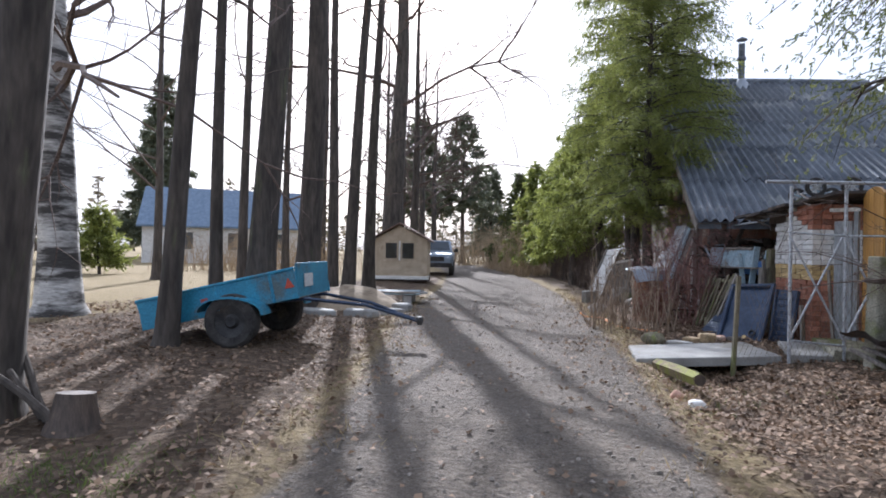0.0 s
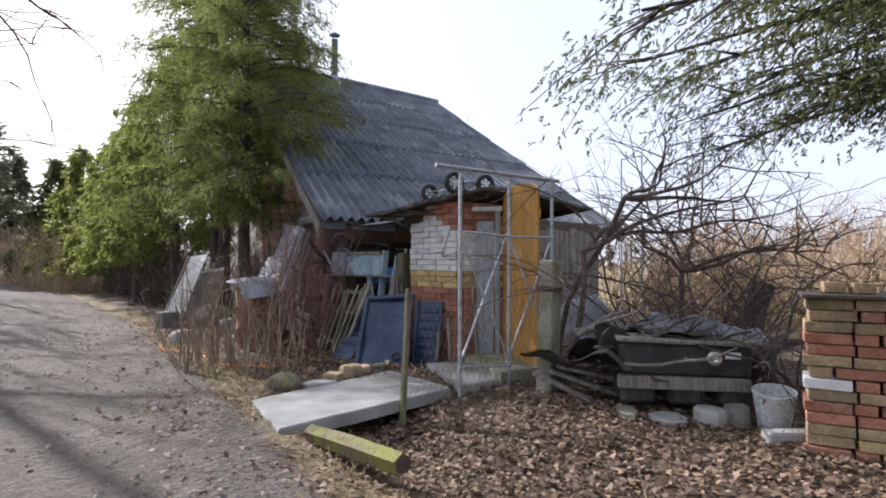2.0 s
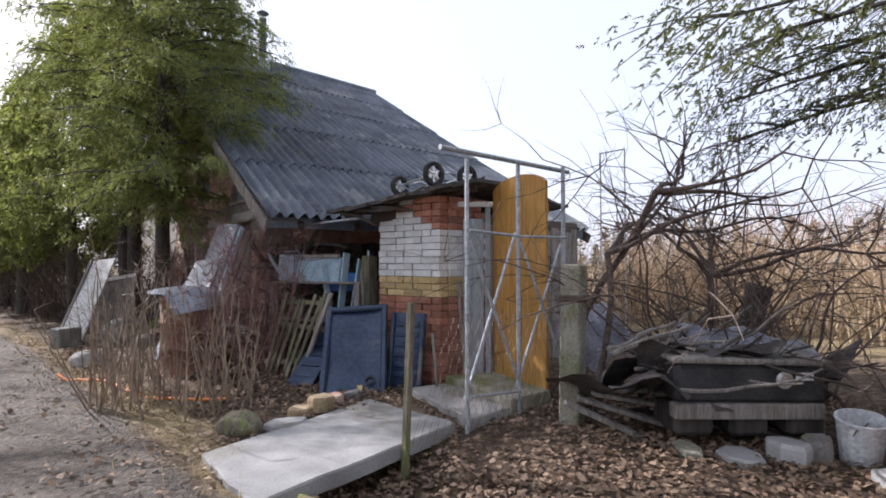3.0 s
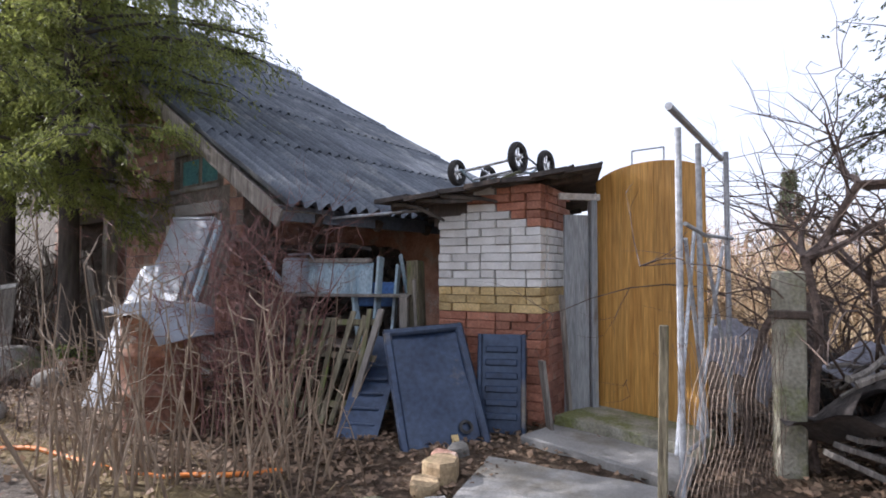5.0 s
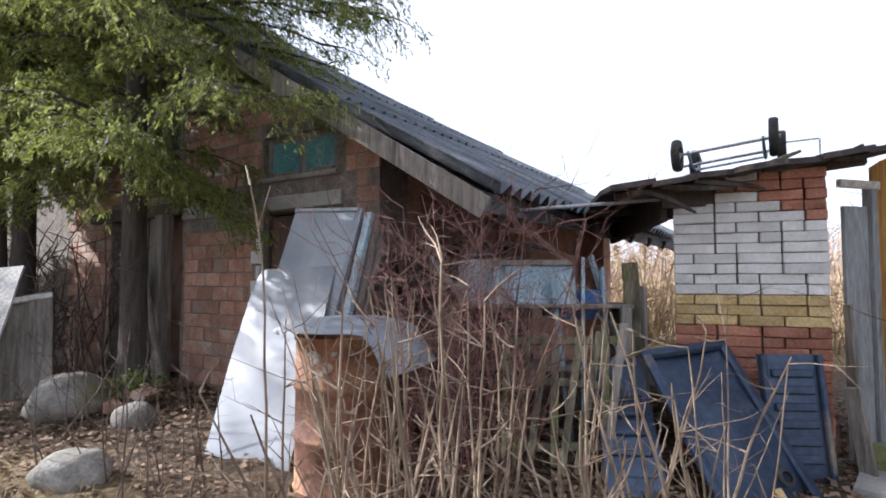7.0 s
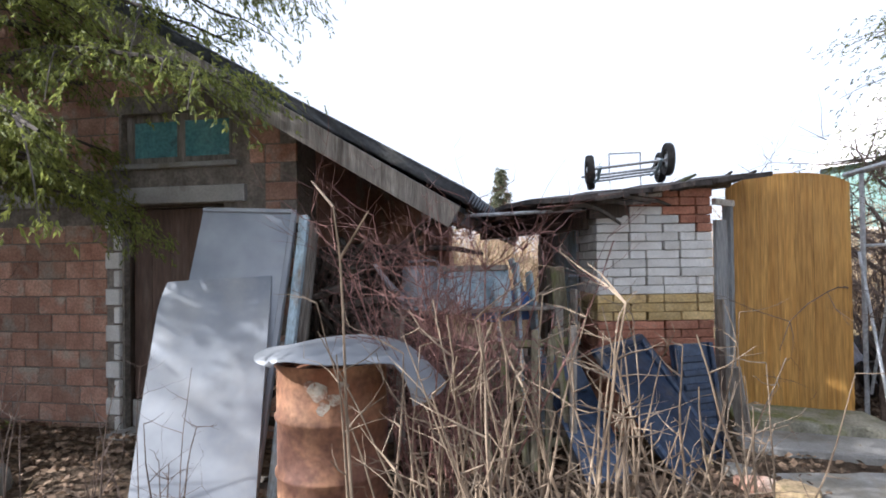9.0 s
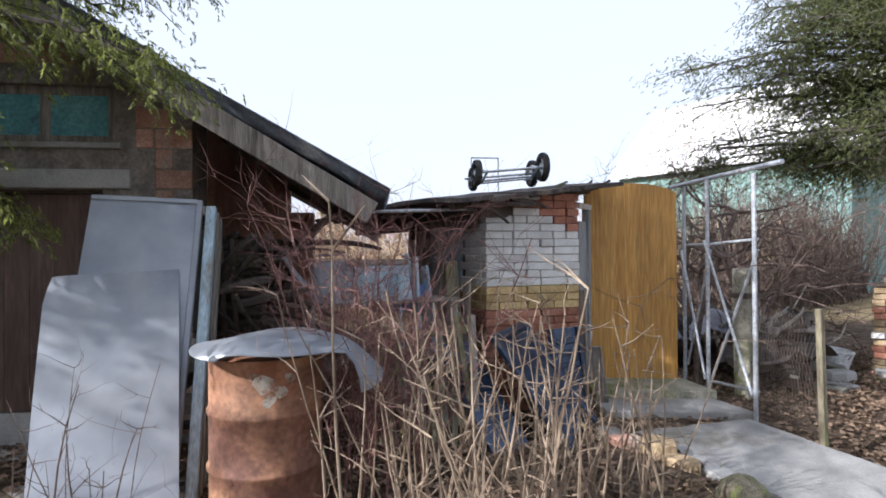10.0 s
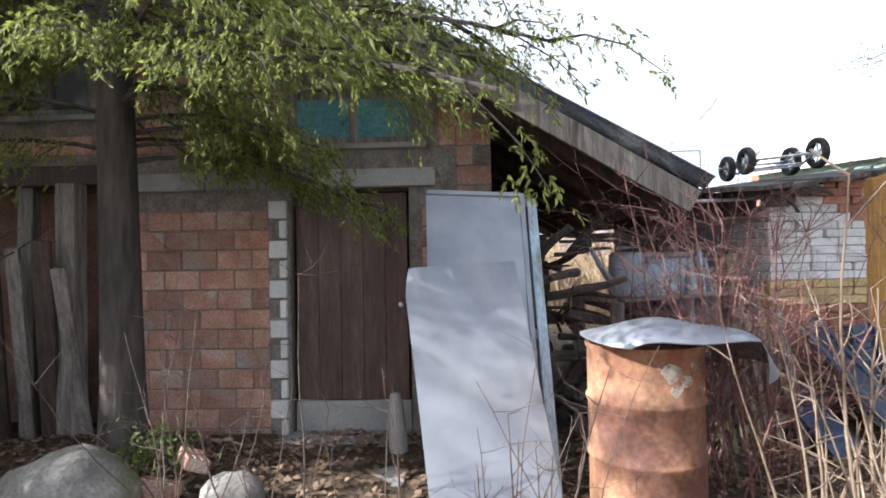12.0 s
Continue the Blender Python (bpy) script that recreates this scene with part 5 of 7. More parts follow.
# stack of frames behind the sheets
for k in range(3):
    m, w, h = quad_pose((3.48 + 0.09 * k, 10.98, 0.15), (3.52 + 0.09 * k, 10.38, 0.15), (4.04 + 0.07 * k, 11.02, 1.80 - 0.04 * k))
    fr = thing("window_frame_stack", "old grey-blue casement frame leaning behind the sheets", "frame", m, "old frames behind the sheets")
    for x in (0.03, 0.60):
        g = Geo(); g.box(0.06, 0.05, h, pose(x, 0.03, h / 2), 0.005); part("stile", g, OLDWOOD if k else LIGHTBLUE, fr)
    for z in (0.03, h * 0.5, h - 0.03):
        g = Geo(); g.box(0.51, 0.045, 0.06, pose(0.315, 0.03, z), 0.005); part("rail", g, OLDWOOD, fr)

# rusty drum under a bent lid sheet
DX, DY = 3.38, 9.95
dz = gz(DX, DY)
drum = thing("steel_drum", "rust-orange steel drum standing before the house", "drum", pose(DX, DY, dz - 0.01))
prof = [(0.0, 0.012), (0.27, 0.012), (0.288, 0.0), (0.292, 0.02), (0.283, 0.03), (0.283, 0.27), (0.294, 0.285), (0.294, 0.30), (0.283, 0.315), (0.283, 0.55), (0.294, 0.565), (0.294, 0.58), (0.283, 0.595), (0.283, 0.82), (0.292, 0.83), (0.292, 0.85), (0.27, 0.845), (0.268, 0.80), (0.0, 0.80)]
g = Geo(); g.lathe(prof, 32); part("body", g, RUST, drum, smooth=True)
FLAKE = material("flaking_label_paint", (0.42, 0.36, 0.27), (0.55, 0.50, 0.42), 22, 0.8, bump=0.4, stain=(0.26, 0.12, 0.07), stain_at=0.5)
rng = random.Random(133)
for fa, fz, fs in ((188, 0.73, 0.055), (203, 0.70, 0.04), (193, 0.66, 0.035), (212, 0.76, 0.03), (180, 0.77, 0.028)):
    out = [(fs * rng.uniform(0.5, 1.15) * math.cos(2 * math.pi * k / 11), fs * rng.uniform(0.6, 1.2) * math.sin(2 * math.pi * k / 11)) for k in range(11)]
    g = Geo(); g.prism(out, 0.003, pose(0.2855 * math.cos(radians(fa)), 0.2855 * math.sin(radians(fa)), fz, 0, 0, fa + 90)); part("paint_patch", g, FLAKE, drum, "flaking pale label remains")
lid = Geo()
n = 14
v = []
for o in (0.0, -0.005):
    for j in range(n + 1):
        for i in range(n + 1):
            u, w_ = -1 + 2 * i / n, -1 + 2 * j / n
            k = 1 - 0.30 * (u * u * w_ * w_)
            x, y = 0.31 * u * k, 0.48 * w_ * k
            z = 0.045 - 0.055 * abs(w_) ** 2.0 - 0.03 * u * u + 0.012 * math.sin(5 * w_ + 2 * u) - 0.40 * max(0, -w_ - 0.62) + o
            v.append((x, y, z))
mm = n + 1
n1 = mm * mm
f = []
for j in range(n):
    for i in range(n):
        a = j * mm + i
        f += [(a, a + 1, a + mm + 1, a + mm), (n1 + a + 1, n1 + a, n1 + a + mm, n1 + a + mm + 1)]
for i in range(n):
    for a, b in ((i, i + 1), (n * mm + i + 1, n * mm + i), ((i + 1) * mm, i * mm), (i * mm + n, (i + 1) * mm + n)):
        f.append((b, a, n1 + a, n1 + b))
lid.add(v, f, pose(DX - 0.09, DY - 0.14, dz + 0.895, 2, -3, 8))
tagged(part("lid_sheet", lid, GALV, smooth=True), "bent galvanised sheet lying as a lid on the drum", "metal sheet")

# leaning picket panel
m, w, h = quad_pose((4.00, 9.32, 0.16), (4.22, 8.66, 0.16), (4.34, 9.24, 0.98))
pk = thing("picket_panel", "broken mossy picket panel leaning on the junk", "fence panel", m)
rng = random.Random(140)
for i in range(7):
    g = Geo(); g.box(0.045, 0.018, h * rng.uniform(0.9, 1.12), pose(0.05 + 0.1 * i, -0.02, h * 0.5, 0, rng.uniform(-3, 9), 0), 0.003); part("picket", g, ROTTEN, pk)
for z, t_ in ((0.18, -5), (0.62, 2), (0.92, -2)):
    g = Geo(); g.box(0.78, 0.035, 0.05, pose(0.36, 0.01, h * z, 0, t_, 0), 0.004); part("rail", g, ROTTEN, pk)
g = Geo(); g.box(0.05, 0.03, h * 1.05, pose(0.70, -0.05, h * 0.52, 0, 8, 0), 0.004); part("stile", g, OLDWOOD, pk)

# car panels leaning on the shed
m, w, h = quad_pose((4.11, 8.06, 0.12), (4.54, 7.70, 0.13), (4.52, 8.43, 0.84))
hd = thing("car_bonnet", "dark blue dented car bonnet leaning on the shed wall", "car panel", m @ pose(0, 0, 0, 0, -4, 0))
bg = dented_sheet(w + 0.02, h + 0.06, 0.012, 9, 0.03, 0.0, 14, 20)
part("skin", bg, CARBLUE, hd, smooth=True)
for x in (0.0, w):
    g = Geo(); g.box(0.06, 0.05, h + 0.04, pose(x, -0.015, h / 2), 0.014); part("side_flange", g, CARBLUE, hd)
g = Geo(); g.box(w + 0.06, 0.05, 0.06, pose(w / 2, -0.012, h + 0.02), 0.014); part("front_flange", g, CARBLUE, hd)
g = Geo(); g.lathe([(0.045, 0.0), (0.05, 0.012), (0.03, 0.018), (0.028, 0.0)], 16, pose(w * 0.78, -0.02, 0.12, 90, 0, 0)); part("latch_ring", g, BLACKJUNK, hd)
g = Geo(); g.box(0.05, 0.01, 0.06, pose(w * 0.62, -0.022, 0.05), 0.003); part("tag", g, BRICK_YELLOW, hd, "yellowed sticker")
m, w, h = quad_pose((4.72, 7.93, 0.16), (4.90, 7.62, 0.16), (4.83, 7.98, 0.86))
tg = thing("car_tailgate", "dark blue ribbed car panel leaning beside the bonnet", "car panel", m)
part("skin", dented_sheet(w, h, 0.02, 5, 0.006), CARBLUE, tg, smooth=True)
for k in range(6):
    g = Geo(); g.box(w * 0.66, 0.02, 0.05, pose(w * 0.5, -0.014, 0.12 + h * 0.135 * k), 0.008); part("rib", g, CARBLUE, tg)
for x in (0.02, w - 0.02):
    g = Geo(); g.box(0.035, 0.04, h, pose(x, -0.012, h / 2), 0.008); part("edge", g, CARBLUE, tg)
m, w, h = quad_pose((3.98, 8.62, 0.15), (4.12, 8.34, 0.15), (4.66, 8.80, 0.80))
fn = thing("car_fender", "dark blue louvred car panel behind the bonnet", "car panel", m)
part("skin", dented_sheet(w, h, 0.012, 6, 0.02), CARBLUE, fn, smooth=True)
for k in range(5):
    g = Geo(); g.box(w * 0.7, 0.016, 0.02, pose(w * 0.5, -0.01, 0.12 + 0.13 * k), 0.004); part("louvre", g, CARBLUE, fn)

# planks and boards standing under the eave
rng = random.Random(150)
for k, (x, y, ln, wd, mat_, ry, rz, lab) in enumerate((
        (4.78, 9.05, 1.32, 0.10, LIGHTBLUE, 8, 20, "pale blue peeling plank standing on end"),
        (4.86, 8.92, 1.26, 0.09, LIGHTBLUE, 14, 30, "pale blue peeling plank standing on end"),
        (4.72, 9.18, 1.20, 0.07, LIGHTBLUE, -6, 10, "pale blue peeling plank standing on end"),
        (4.98, 8.74, 1.28, 0.13, ROTTEN, 3, 15, "mossy square post standing in the junk"),
        (4.88, 8.66, 1.12, 0.06, OLDWOOD, -4, 40, "grey plank standing in the junk"),
        (5.12, 8.92, 1.38, 0.05, LIGHTBLUE, 18, 60, "thin pale blue lath leaning in the junk"),
        (4.98, 7.50, 0.55, 0.10, OLDWOOD, 6, 50, "short grey plank leaning at the shed corner"))):
    t = thing("plank", lab, "plank", pose(x, y, 0.14, 0, 0, rz), "planks standing by the shed")
    g = Geo(); g.box(wd, 0.025 if wd < 0.12 else 0.11, ln, pose(0, 0, ln / 2, rng.uniform(-6, 2), ry, 0), 0.004)
    part("board", g, mat_, t)
    if mat_ is LIGHTBLUE:
        g = Geo(); g.box(wd * 1.02, 0.03, 0.03, pose(0.0, 0, 0.12, 0, 0, 0), 0.003); part("cleat", g, OLDWOOD, t)
t = thing("pale_board", "pale blue-white board lying on the junk", "board", pose(4.62, 9.42, 1.16, 0, 0, -58))
g = Geo(); g.box(0.72, 0.02, 0.30, pose(0, 0, 0.10, -14, 0, 0), 0.004); part("panel", g, LIGHTBLUE, t)
g = Geo(); g.box(0.70, 0.03, 0.04, pose(0, 0.02, 0.26, -14, 0, 0), 0.004); part("batten", g, OLDWOOD, t)
t = thing("blue_crate", "bright blue plastic crate among the planks", "crate", pose(4.95, 9.2, 1.02, 0, 0, -50))
g = Geo(); g.box(0.36, 0.26, 0.02, pose(0, 0, 0.01), 0.004); part("base", g, PLASTIC_BLUE, t)
for a, b_, c_, d_ in ((0, 0.13, 0.36, 0.012), (0, -0.13, 0.36, 0.012), (0.18, 0, 0.012, 0.26), (-0.18, 0, 0.012, 0.26)):
    g = Geo(); g.box(c_, d_, 0.2, pose(a, b_, 0.11), 0.003); part("side", g, PLASTIC_BLUE, t)
t = thing("workbench", "rough grey timber rack under the eave", "rack", pose(4.75, 9.4, 0.14, 0, 0, -62))
for z in (0.55, 0.98):
    for k in range(4):
        g = Geo(); g.box(1.3, 0.10, 0.025, pose(0, -0.18 + 0.115 * k, z), 0.004); part("shelf_board", g, OLDWOOD, t)
for x in (-0.6, 0.6):
    for y in (-0.2, 0.2):
        g = Geo(); g.box(0.07, 0.07, 0.97, pose(x, y, 0.485), 0.005); part("leg", g, OLDWOOD, t)
# an old watering can and a white bin lid on the rack
t = thing("watering_can", "dull grey zinc watering can on the rack", "watering can", pose(4.45, 9.72, 1.145, 0, 0, 120))
g = Geo(); g.lathe([(0.0, 0.0), (0.13, 0.0), (0.12, 0.28), (0.10, 0.30), (0.10, 0.28)], 18); part("body", g, GALV, t, smooth=True)
g = Geo(); g.tube([(0.11, 0, 0.05), (0.24, 0, 0.20), (0.32, 0, 0.32)], [0.03, 0.02, 0.016], 8); part("spout", g, GALV, t, smooth=True)
g = Geo(); g.tube([(-0.11, 0, 0.08), (-0.22, 0, 0.2), (-0.12, 0, 0.34), (0.08, 0, 0.33)], 0.011, 7); part("handle", g, GALV, t, smooth=True)

# firewood stack deep under the eave
rng = random.Random(160)
log_meshes = []
for r in (0.05, 0.065, 0.08):
    gg = Geo(); gg.lathe([(0.0, -0.19), (r, -0.19), (r * 1.02, 0.0), (r, 0.19), (0.0, 0.19)], 9); log_meshes.append((r, gg.mesh("log", BARK)))
fw = thing("firewood_stack", "stack of split firewood in the shade under the eave", "firewood", pose(0, 0, 0))
for layer in range(12):
    y = 9.62 + (0.06 if layer % 2 else 0)
    x = 4.75 + (0.06 if layer % 2 else 0)
    while x < 6.4:
        r, me = rng.choice(log_meshes)
        part("log", me, None, fw, m=pose(x, 10.42 + rng.uniform(-0.03, 0.03), 0.25 + layer * 0.118, 90 + rng.uniform(-4, 4), 0, rng.uniform(-5, 5)))
        x += 0.135
# fallen boughs stacked against the gable corner
bp = thing("brush_pile", "dark heap of cut boughs against the side wall", "brushwood", pose(4.62, 10.25, 0.12))
for k in range(46):
    z = 0.1 + 1.5 * rng.random()
    pts = wander(rng, (rng.uniform(-0.35, 0.25), rng.uniform(-0.35, 0.3), z), (rng.gauss(0, 0.6), rng.gauss(-0.3, 0.8), rng.gauss(0, 0.3)), rng.uniform(0.35, 0.8), 4, 0.25)
    for p in pts:
        p.z = max(p.z, 0.04)
    g = Geo(); r = rng.uniform(0.012, 0.04); g.tube(pts, [r, r * 0.95, r * 0.9, r * 0.8, r * 0.6], 6); part("bough", g, BARK, bp)
fwk = thing("stake_bundle", "dark stakes leaning at the gable corner", "stakes", pose(0, 0, 0))
for k in range(3):
    g = Geo(); g.tube([(4.6 - 0.02 * k, 10.54 - 0.1 * k, 0.12), (4.62 - 0.03 * k, 10.57 - 0.08 * k, 1.5 + 0.05 * k)], 0.022, 6); part("stake", g, DARKWOOD, fwk)

# upturned pram chassis on the shed roof
def wheel(parent, m, r=0.125):
    g = Geo(); g.lathe([(r - 0.045, -0.022), (r - 0.01, -0.028), (r, -0.014), (r, 0.014), (r - 0.01, 0.028), (r - 0.045, 0.022), (r - 0.045, -0.022)], 22)
    ty = part("wheel", g, RUBBER, parent, smooth=True, m=m)
    g = Geo(); g.lathe([(0.0, -0.022), (0.022, -0.022), (0.022, 0.022), (0.0, 0.022)], 10)
    part("hub", g, CHROME, ty)
    for s in range(6):
        g = Geo()
        a = s * math.pi / 3
        g.box(r - 0.04, 0.020, 0.014, pose(math.cos(a) * (r - 0.03) / 2, math.sin(a) * (r - 0.03) / 2, 0, 0, 0, math.degrees(a)), 0.002)
        part("spoke", g, CHROME, ty)


pr = thing("pram_chassis", "upturned pram chassis with four black wheels on the shed roof", "pram chassis", pose(5.22, 8.50, 2.15, 0, 0, math.degrees(math.atan2(-0.60, 0.03))))
for k, (x, y) in enumerate(((0.0, 0.0), (0.60, 0.0), (0.06, 0.42), (0.64, 0.42))):
    wheel(pr, pose(x, y, 0.035 + 0.06 * (x > 0.3), 0, 90, 0), 0.13 if x > 0.3 else 0.115)
for y in (0.0, 0.42):
    g = Geo(); g.tube([(-0.02, y, 0.035), (0.64, y, 0.098)], 0.012, 7); part("axle", g, CHROME, pr)
for x in (0.08, 0.54):
    z = 0.035 + 0.1 * x
    g = Geo(); g.tube([(x, -0.06, z), (x, 0.12, z - 0.07), (x, 0.32, z - 0.07), (x, 0.48, z)], 0.011, 7); part("side_rail", g, LIGHTBLUE, pr)
    g = Geo(); g.tube([(x + 0.03, 0.0, z), (x + 0.03, 0.21, z + 0.05), (x + 0.03, 0.42, z)], 0.009, 6); part("spring", g, CHROME, pr)
for y in (0.12, 0.32):
    g = Geo(); g.tube([(0.08, y, -0.02), (0.54, y, 0.03)], 0.010, 6); part("cross_bar", g, CHROME, pr)

# leaning pale boards and a block further along the wall
m, w, h = quad_pose((2.30, 13.62, gz(2.4, 13.6)), (2.60, 13.22, gz(2.6, 13.2)), (2.92, 13.98, 1.40))
pa = thing("leaning_board", "pale weathered board leaning on the cedar trunk", "board", m, "pale boards leaning by the cedar")
part("panel", dented_sheet(w, h, 0.02, 12, 0.012), WHITEPAINT, pa); g = Geo(); g.box(0.05, 0.03, h, pose(0.03, -0.012, h / 2), 0.004); part("batten", g, OLDWOOD, pa)
m, w, h = quad_pose((2.75, 13.75, gz(2.7, 13.7)), (3.25, 13.42, gz(3.2, 13.4)), (3.30, 14.1, 1.15))
pa = thing("leaning_board", "grey weathered board leaning behind a pale one", "board", m, "pale boards leaning by the cedar")
part("panel", dented_sheet(w, h, 0.02, 13, 0.02), OLDWOOD, pa); g = Geo(); g.box(w, 0.03, 0.06, pose(w / 2, -0.012, h - 0.05), 0.004); part("rail", g, WHITEPAINT, pa)
t = thing("concrete_block", "dark grey concrete block at the foot of the boards", "block", pose(2.42, 13.05, gz(2.42, 13.05) - 0.02, 0, 0, 25))
g = Geo(); g.box(0.32, 0.24, 0.30, pose(0, 0, 0.15), 0.02); part("body", g, STONE, t)


def boulder(name, label, x, y, sx, sy, sz, seed, mat=STONE, sink=0.35, cat="boulder"):
    bm = bmesh.new()
    bmesh.ops.create_icosphere(bm, subdivisions=3, radius=1)
    for v in bm.verts:
        n = noise.fractal(v.co * 1.3 + Vector((seed * 3.7, seed, 0)), 1.0, 2.0, 4)
        v.co = v.co * (1 + 0.22 * n)
        v.co = Vector((v.co.x * sx, v.co.y * sy, v.co.z * sz))
    me = bpy.data.meshes.new(name); bm.to_mesh(me); bm.free()
    me.materials.append(mat); me.shade_smooth()
    ob = new(name, me)
    ob.matrix_world = pose(x, y, gz(x, y) + sz * (1 - 2 * sink) , 0, 0, seed * 40)
    return tagged(ob, label, cat)


boulder("boulder", "large mossy grey boulder by the cedar", 3.12, 12.78, 0.34, 0.28, 0.22, 1)
boulder("boulder", "rounded mossy grey boulder before the door", 3.27, 12.05, 0.17, 0.15, 0.13, 2)
boulder("boulder", "half-buried grey stone beside the lane", 2.55, 11.35, 0.22, 0.18, 0.14, 3)
boulder("stone", "pale broken stone at the ditch edge", 3.18, 4.42, 0.075, 0.06, 0.05, 4, BRICK_WHITE, 0.3, "stone")
boulder("stone", "pinkish broken stone at the ditch edge", 3.05, 4.62, 0.06, 0.05, 0.05, 5, BLOCK_RED, 0.3, "stone")
def broken_slab(label, x, y, sx, sy, sz, rz, tilt, mat, seed):
    """An angular broken piece of stone or brick, lying in the leaves."""
    rng = random.Random(seed)
    k = 7
    ring = [(sx * math.cos(2 * math.pi * i / k) * rng.uniform(0.8, 1.15), sy * math.sin(2 * math.pi * i / k) * rng.uniform(0.8, 1.15)) for i in range(k)]
    v = [(a, b, 0.0) for a, b in ring] + [(a, b, sz * 0.8) for a, b in ring] + [(a * 0.9, b * 0.88, sz * rng.uniform(0.92, 1.05)) for a, b in ring]
    f = [tuple(range(k))[::-1], tuple(2 * k + i for i in range(k))]
    for o in (0, k):
        f += [(o + i, o + (i + 1) % k, o + k + (i + 1) % k, o + k + i) for i in range(k)]
    g = Geo(); g.add(v, f)
    ob = part("stone", g, mat)
    ob.matrix_world = pose(x, y, gz(x, y) - 0.02, tilt, tilt * 0.5, rz)
    return tagged(ob, label, "stone")


for k, (x, y, sx, sy, sz, rz, mt, lab) in enumerate((
        (3.48, 7.33, 0.17, 0.10, 0.075, 10, CONCRETE, "flat broken stone against the slab"),
        (3.66, 7.50, 0.13, 0.09, 0.07, 40, BRICK_MOSS, "broken yellow brick beside the slab"),
        (3.86, 7.55, 0.14, 0.10, 0.12, 15, BRICK_MOSS, "broken mossy brick beside the slab"),
        (4.05, 7.68, 0.12, 0.08, 0.08, 60, BLOCK_RED, "broken pinkish block beside the slab"),
        (4.24, 7.72, 0.10, 0.08, 0.07, 25, STONE, "small grey stone beside the slab"))):
    broken_slab(lab, x, y, sx, sy, sz, rz, 4 - 2 * k, mt, 240 + k)
boulder("stone", "moss-covered stone in the ditch bank", 3.18, 7.42, 0.16, 0.13, 0.10, 8, ROTTEN, 0.35, "stone")


# hollow bricks by the boulders
def hollow_brick(x, y, z, rx, rz, label):
    t = thing("hollow_brick", label, "brick", pose(x, y, z, rx, 0, rz), "hollow bricks by the boulders")
    for yy in (-0.06, -0.02, 0.02, 0.06):
        g = Geo(); g.box(0.25, 0.012, 0.065, pose(0, yy * 0.95, 0), 0.002); part("shell", g, BLOCK_RED, t)
    for xx in np.linspace(-0.119, 0.119, 6):
        g = Geo(); g.box(0.011, 0.117, 0.0645, pose(float(xx), 0, 0.0004), 0.002); part("web", g, BLOCK_RED, t)
    # added dark box: paints the shade down in the open holes
    g = Geo(); g.box(0.235, 0.105, 0.03, pose(0, 0, -0.012)); part("core", g, DARKWOOD, t, "dark filler standing in for the shade inside the holes")


hollow_brick(3.52, 12.36, gz(3.52, 12.36) + 0.10, 24, 35, "pinkish hollow brick lying tilted on the leaves")
hollow_brick(3.30, 12.46, gz(3.30, 12.46) + 0.035, 0, 70, "pinkish hollow brick lying flat under another")
t = thing("stone_pipe", "grey stub of concrete pipe standing by the door", "pipe", pose(4.12, 11.30, gz(4.1, 11.3) - 0.02, 0, 12, 20))
g = Geo(); g.lathe([(0.0, 0.0), (0.065, 0.0), (0.05, 0.30), (0.035, 0.38), (0.0, 0.39)], 12); part("body", g, CONCRETE, t, smooth=True)
# low evergreen sprig by the boulders
cane_bush("low_shrub", "small leafy shrub among the boulders", 3.55, 12.62, 10, 0.28, 0.12, 171, TWIG, 0.5, 3, (0.003, 0.005))
rs = np.random.RandomState(172)
nn = 500
c = np.stack([3.55 + rs.normal(0, 0.12, nn), 12.62 + rs.normal(0, 0.12, nn), gz(3.55, 12.62) + np.abs(rs.normal(0.12, 0.07, nn))], -1)
d = unit(rs.normal(0, 1, (nn, 3)) + np.array([0, 0, 0.5]))
shr = thing("leafy_tuft", "tuft of yellow-green leaves among the boulders", "plant", pose(0, 0, 0))
part("leaves", leaves_mesh("leaves", GREENBLADE, c, d, unit(np.cross(d, rs.normal(0, 1, (nn, 3)))), rs.uniform(0.03, 0.06, nn), rs.uniform(0.012, 0.022, nn), 0.1), None, shr)

# mossy log, stake with wire netting, orange hose
MOSSWOOD = material("mossy_yellow_green_wood", (0.13, 0.10, 0.06), (0.27, 0.22, 0.13), 6, 0.95, bump=0.7, fine=24, stretch=(4, 4, 0.8), stain=(0.24, 0.25, 0.06), stain_at=0.5)
t = thing("mossy_log", "mossy rotting beam along the ditch edge", "log", pose(0, 0, 0))
g = Geo(); g.tube([(3.05, 6.0, 0.10), (3.18, 5.5, 0.13), (3.30, 4.98, 0.16)], [0.062, 0.072, 0.066], 5); part("beam", g, MOSSWOOD, t)
g = Geo(); g.lathe([(0.0, 0.0), (0.054, 0.0)], 10, pose(3.302, 4.972, 0.16, 90, 0, 12)); part("cut_end", g, DARKWOOD, t)
t = thing("stake", "thin mossy wooden stake at the edge of the slab", "stake", pose(3.92, 6.33, gz(3.92, 6.33) - 0.05))
g = Geo(); g.box(0.045, 0.04, 1.20, pose(0, 0, 0.58, 1, 2, 15), 0.004); part("shaft", g, ROTTEN, t)
WIRE = material("rusty_wire", (0.14, 0.10, 0.075), (0.24, 0.19, 0.15), 20, 0.6, metal=0.5, bump=0.0)
net = Geo()
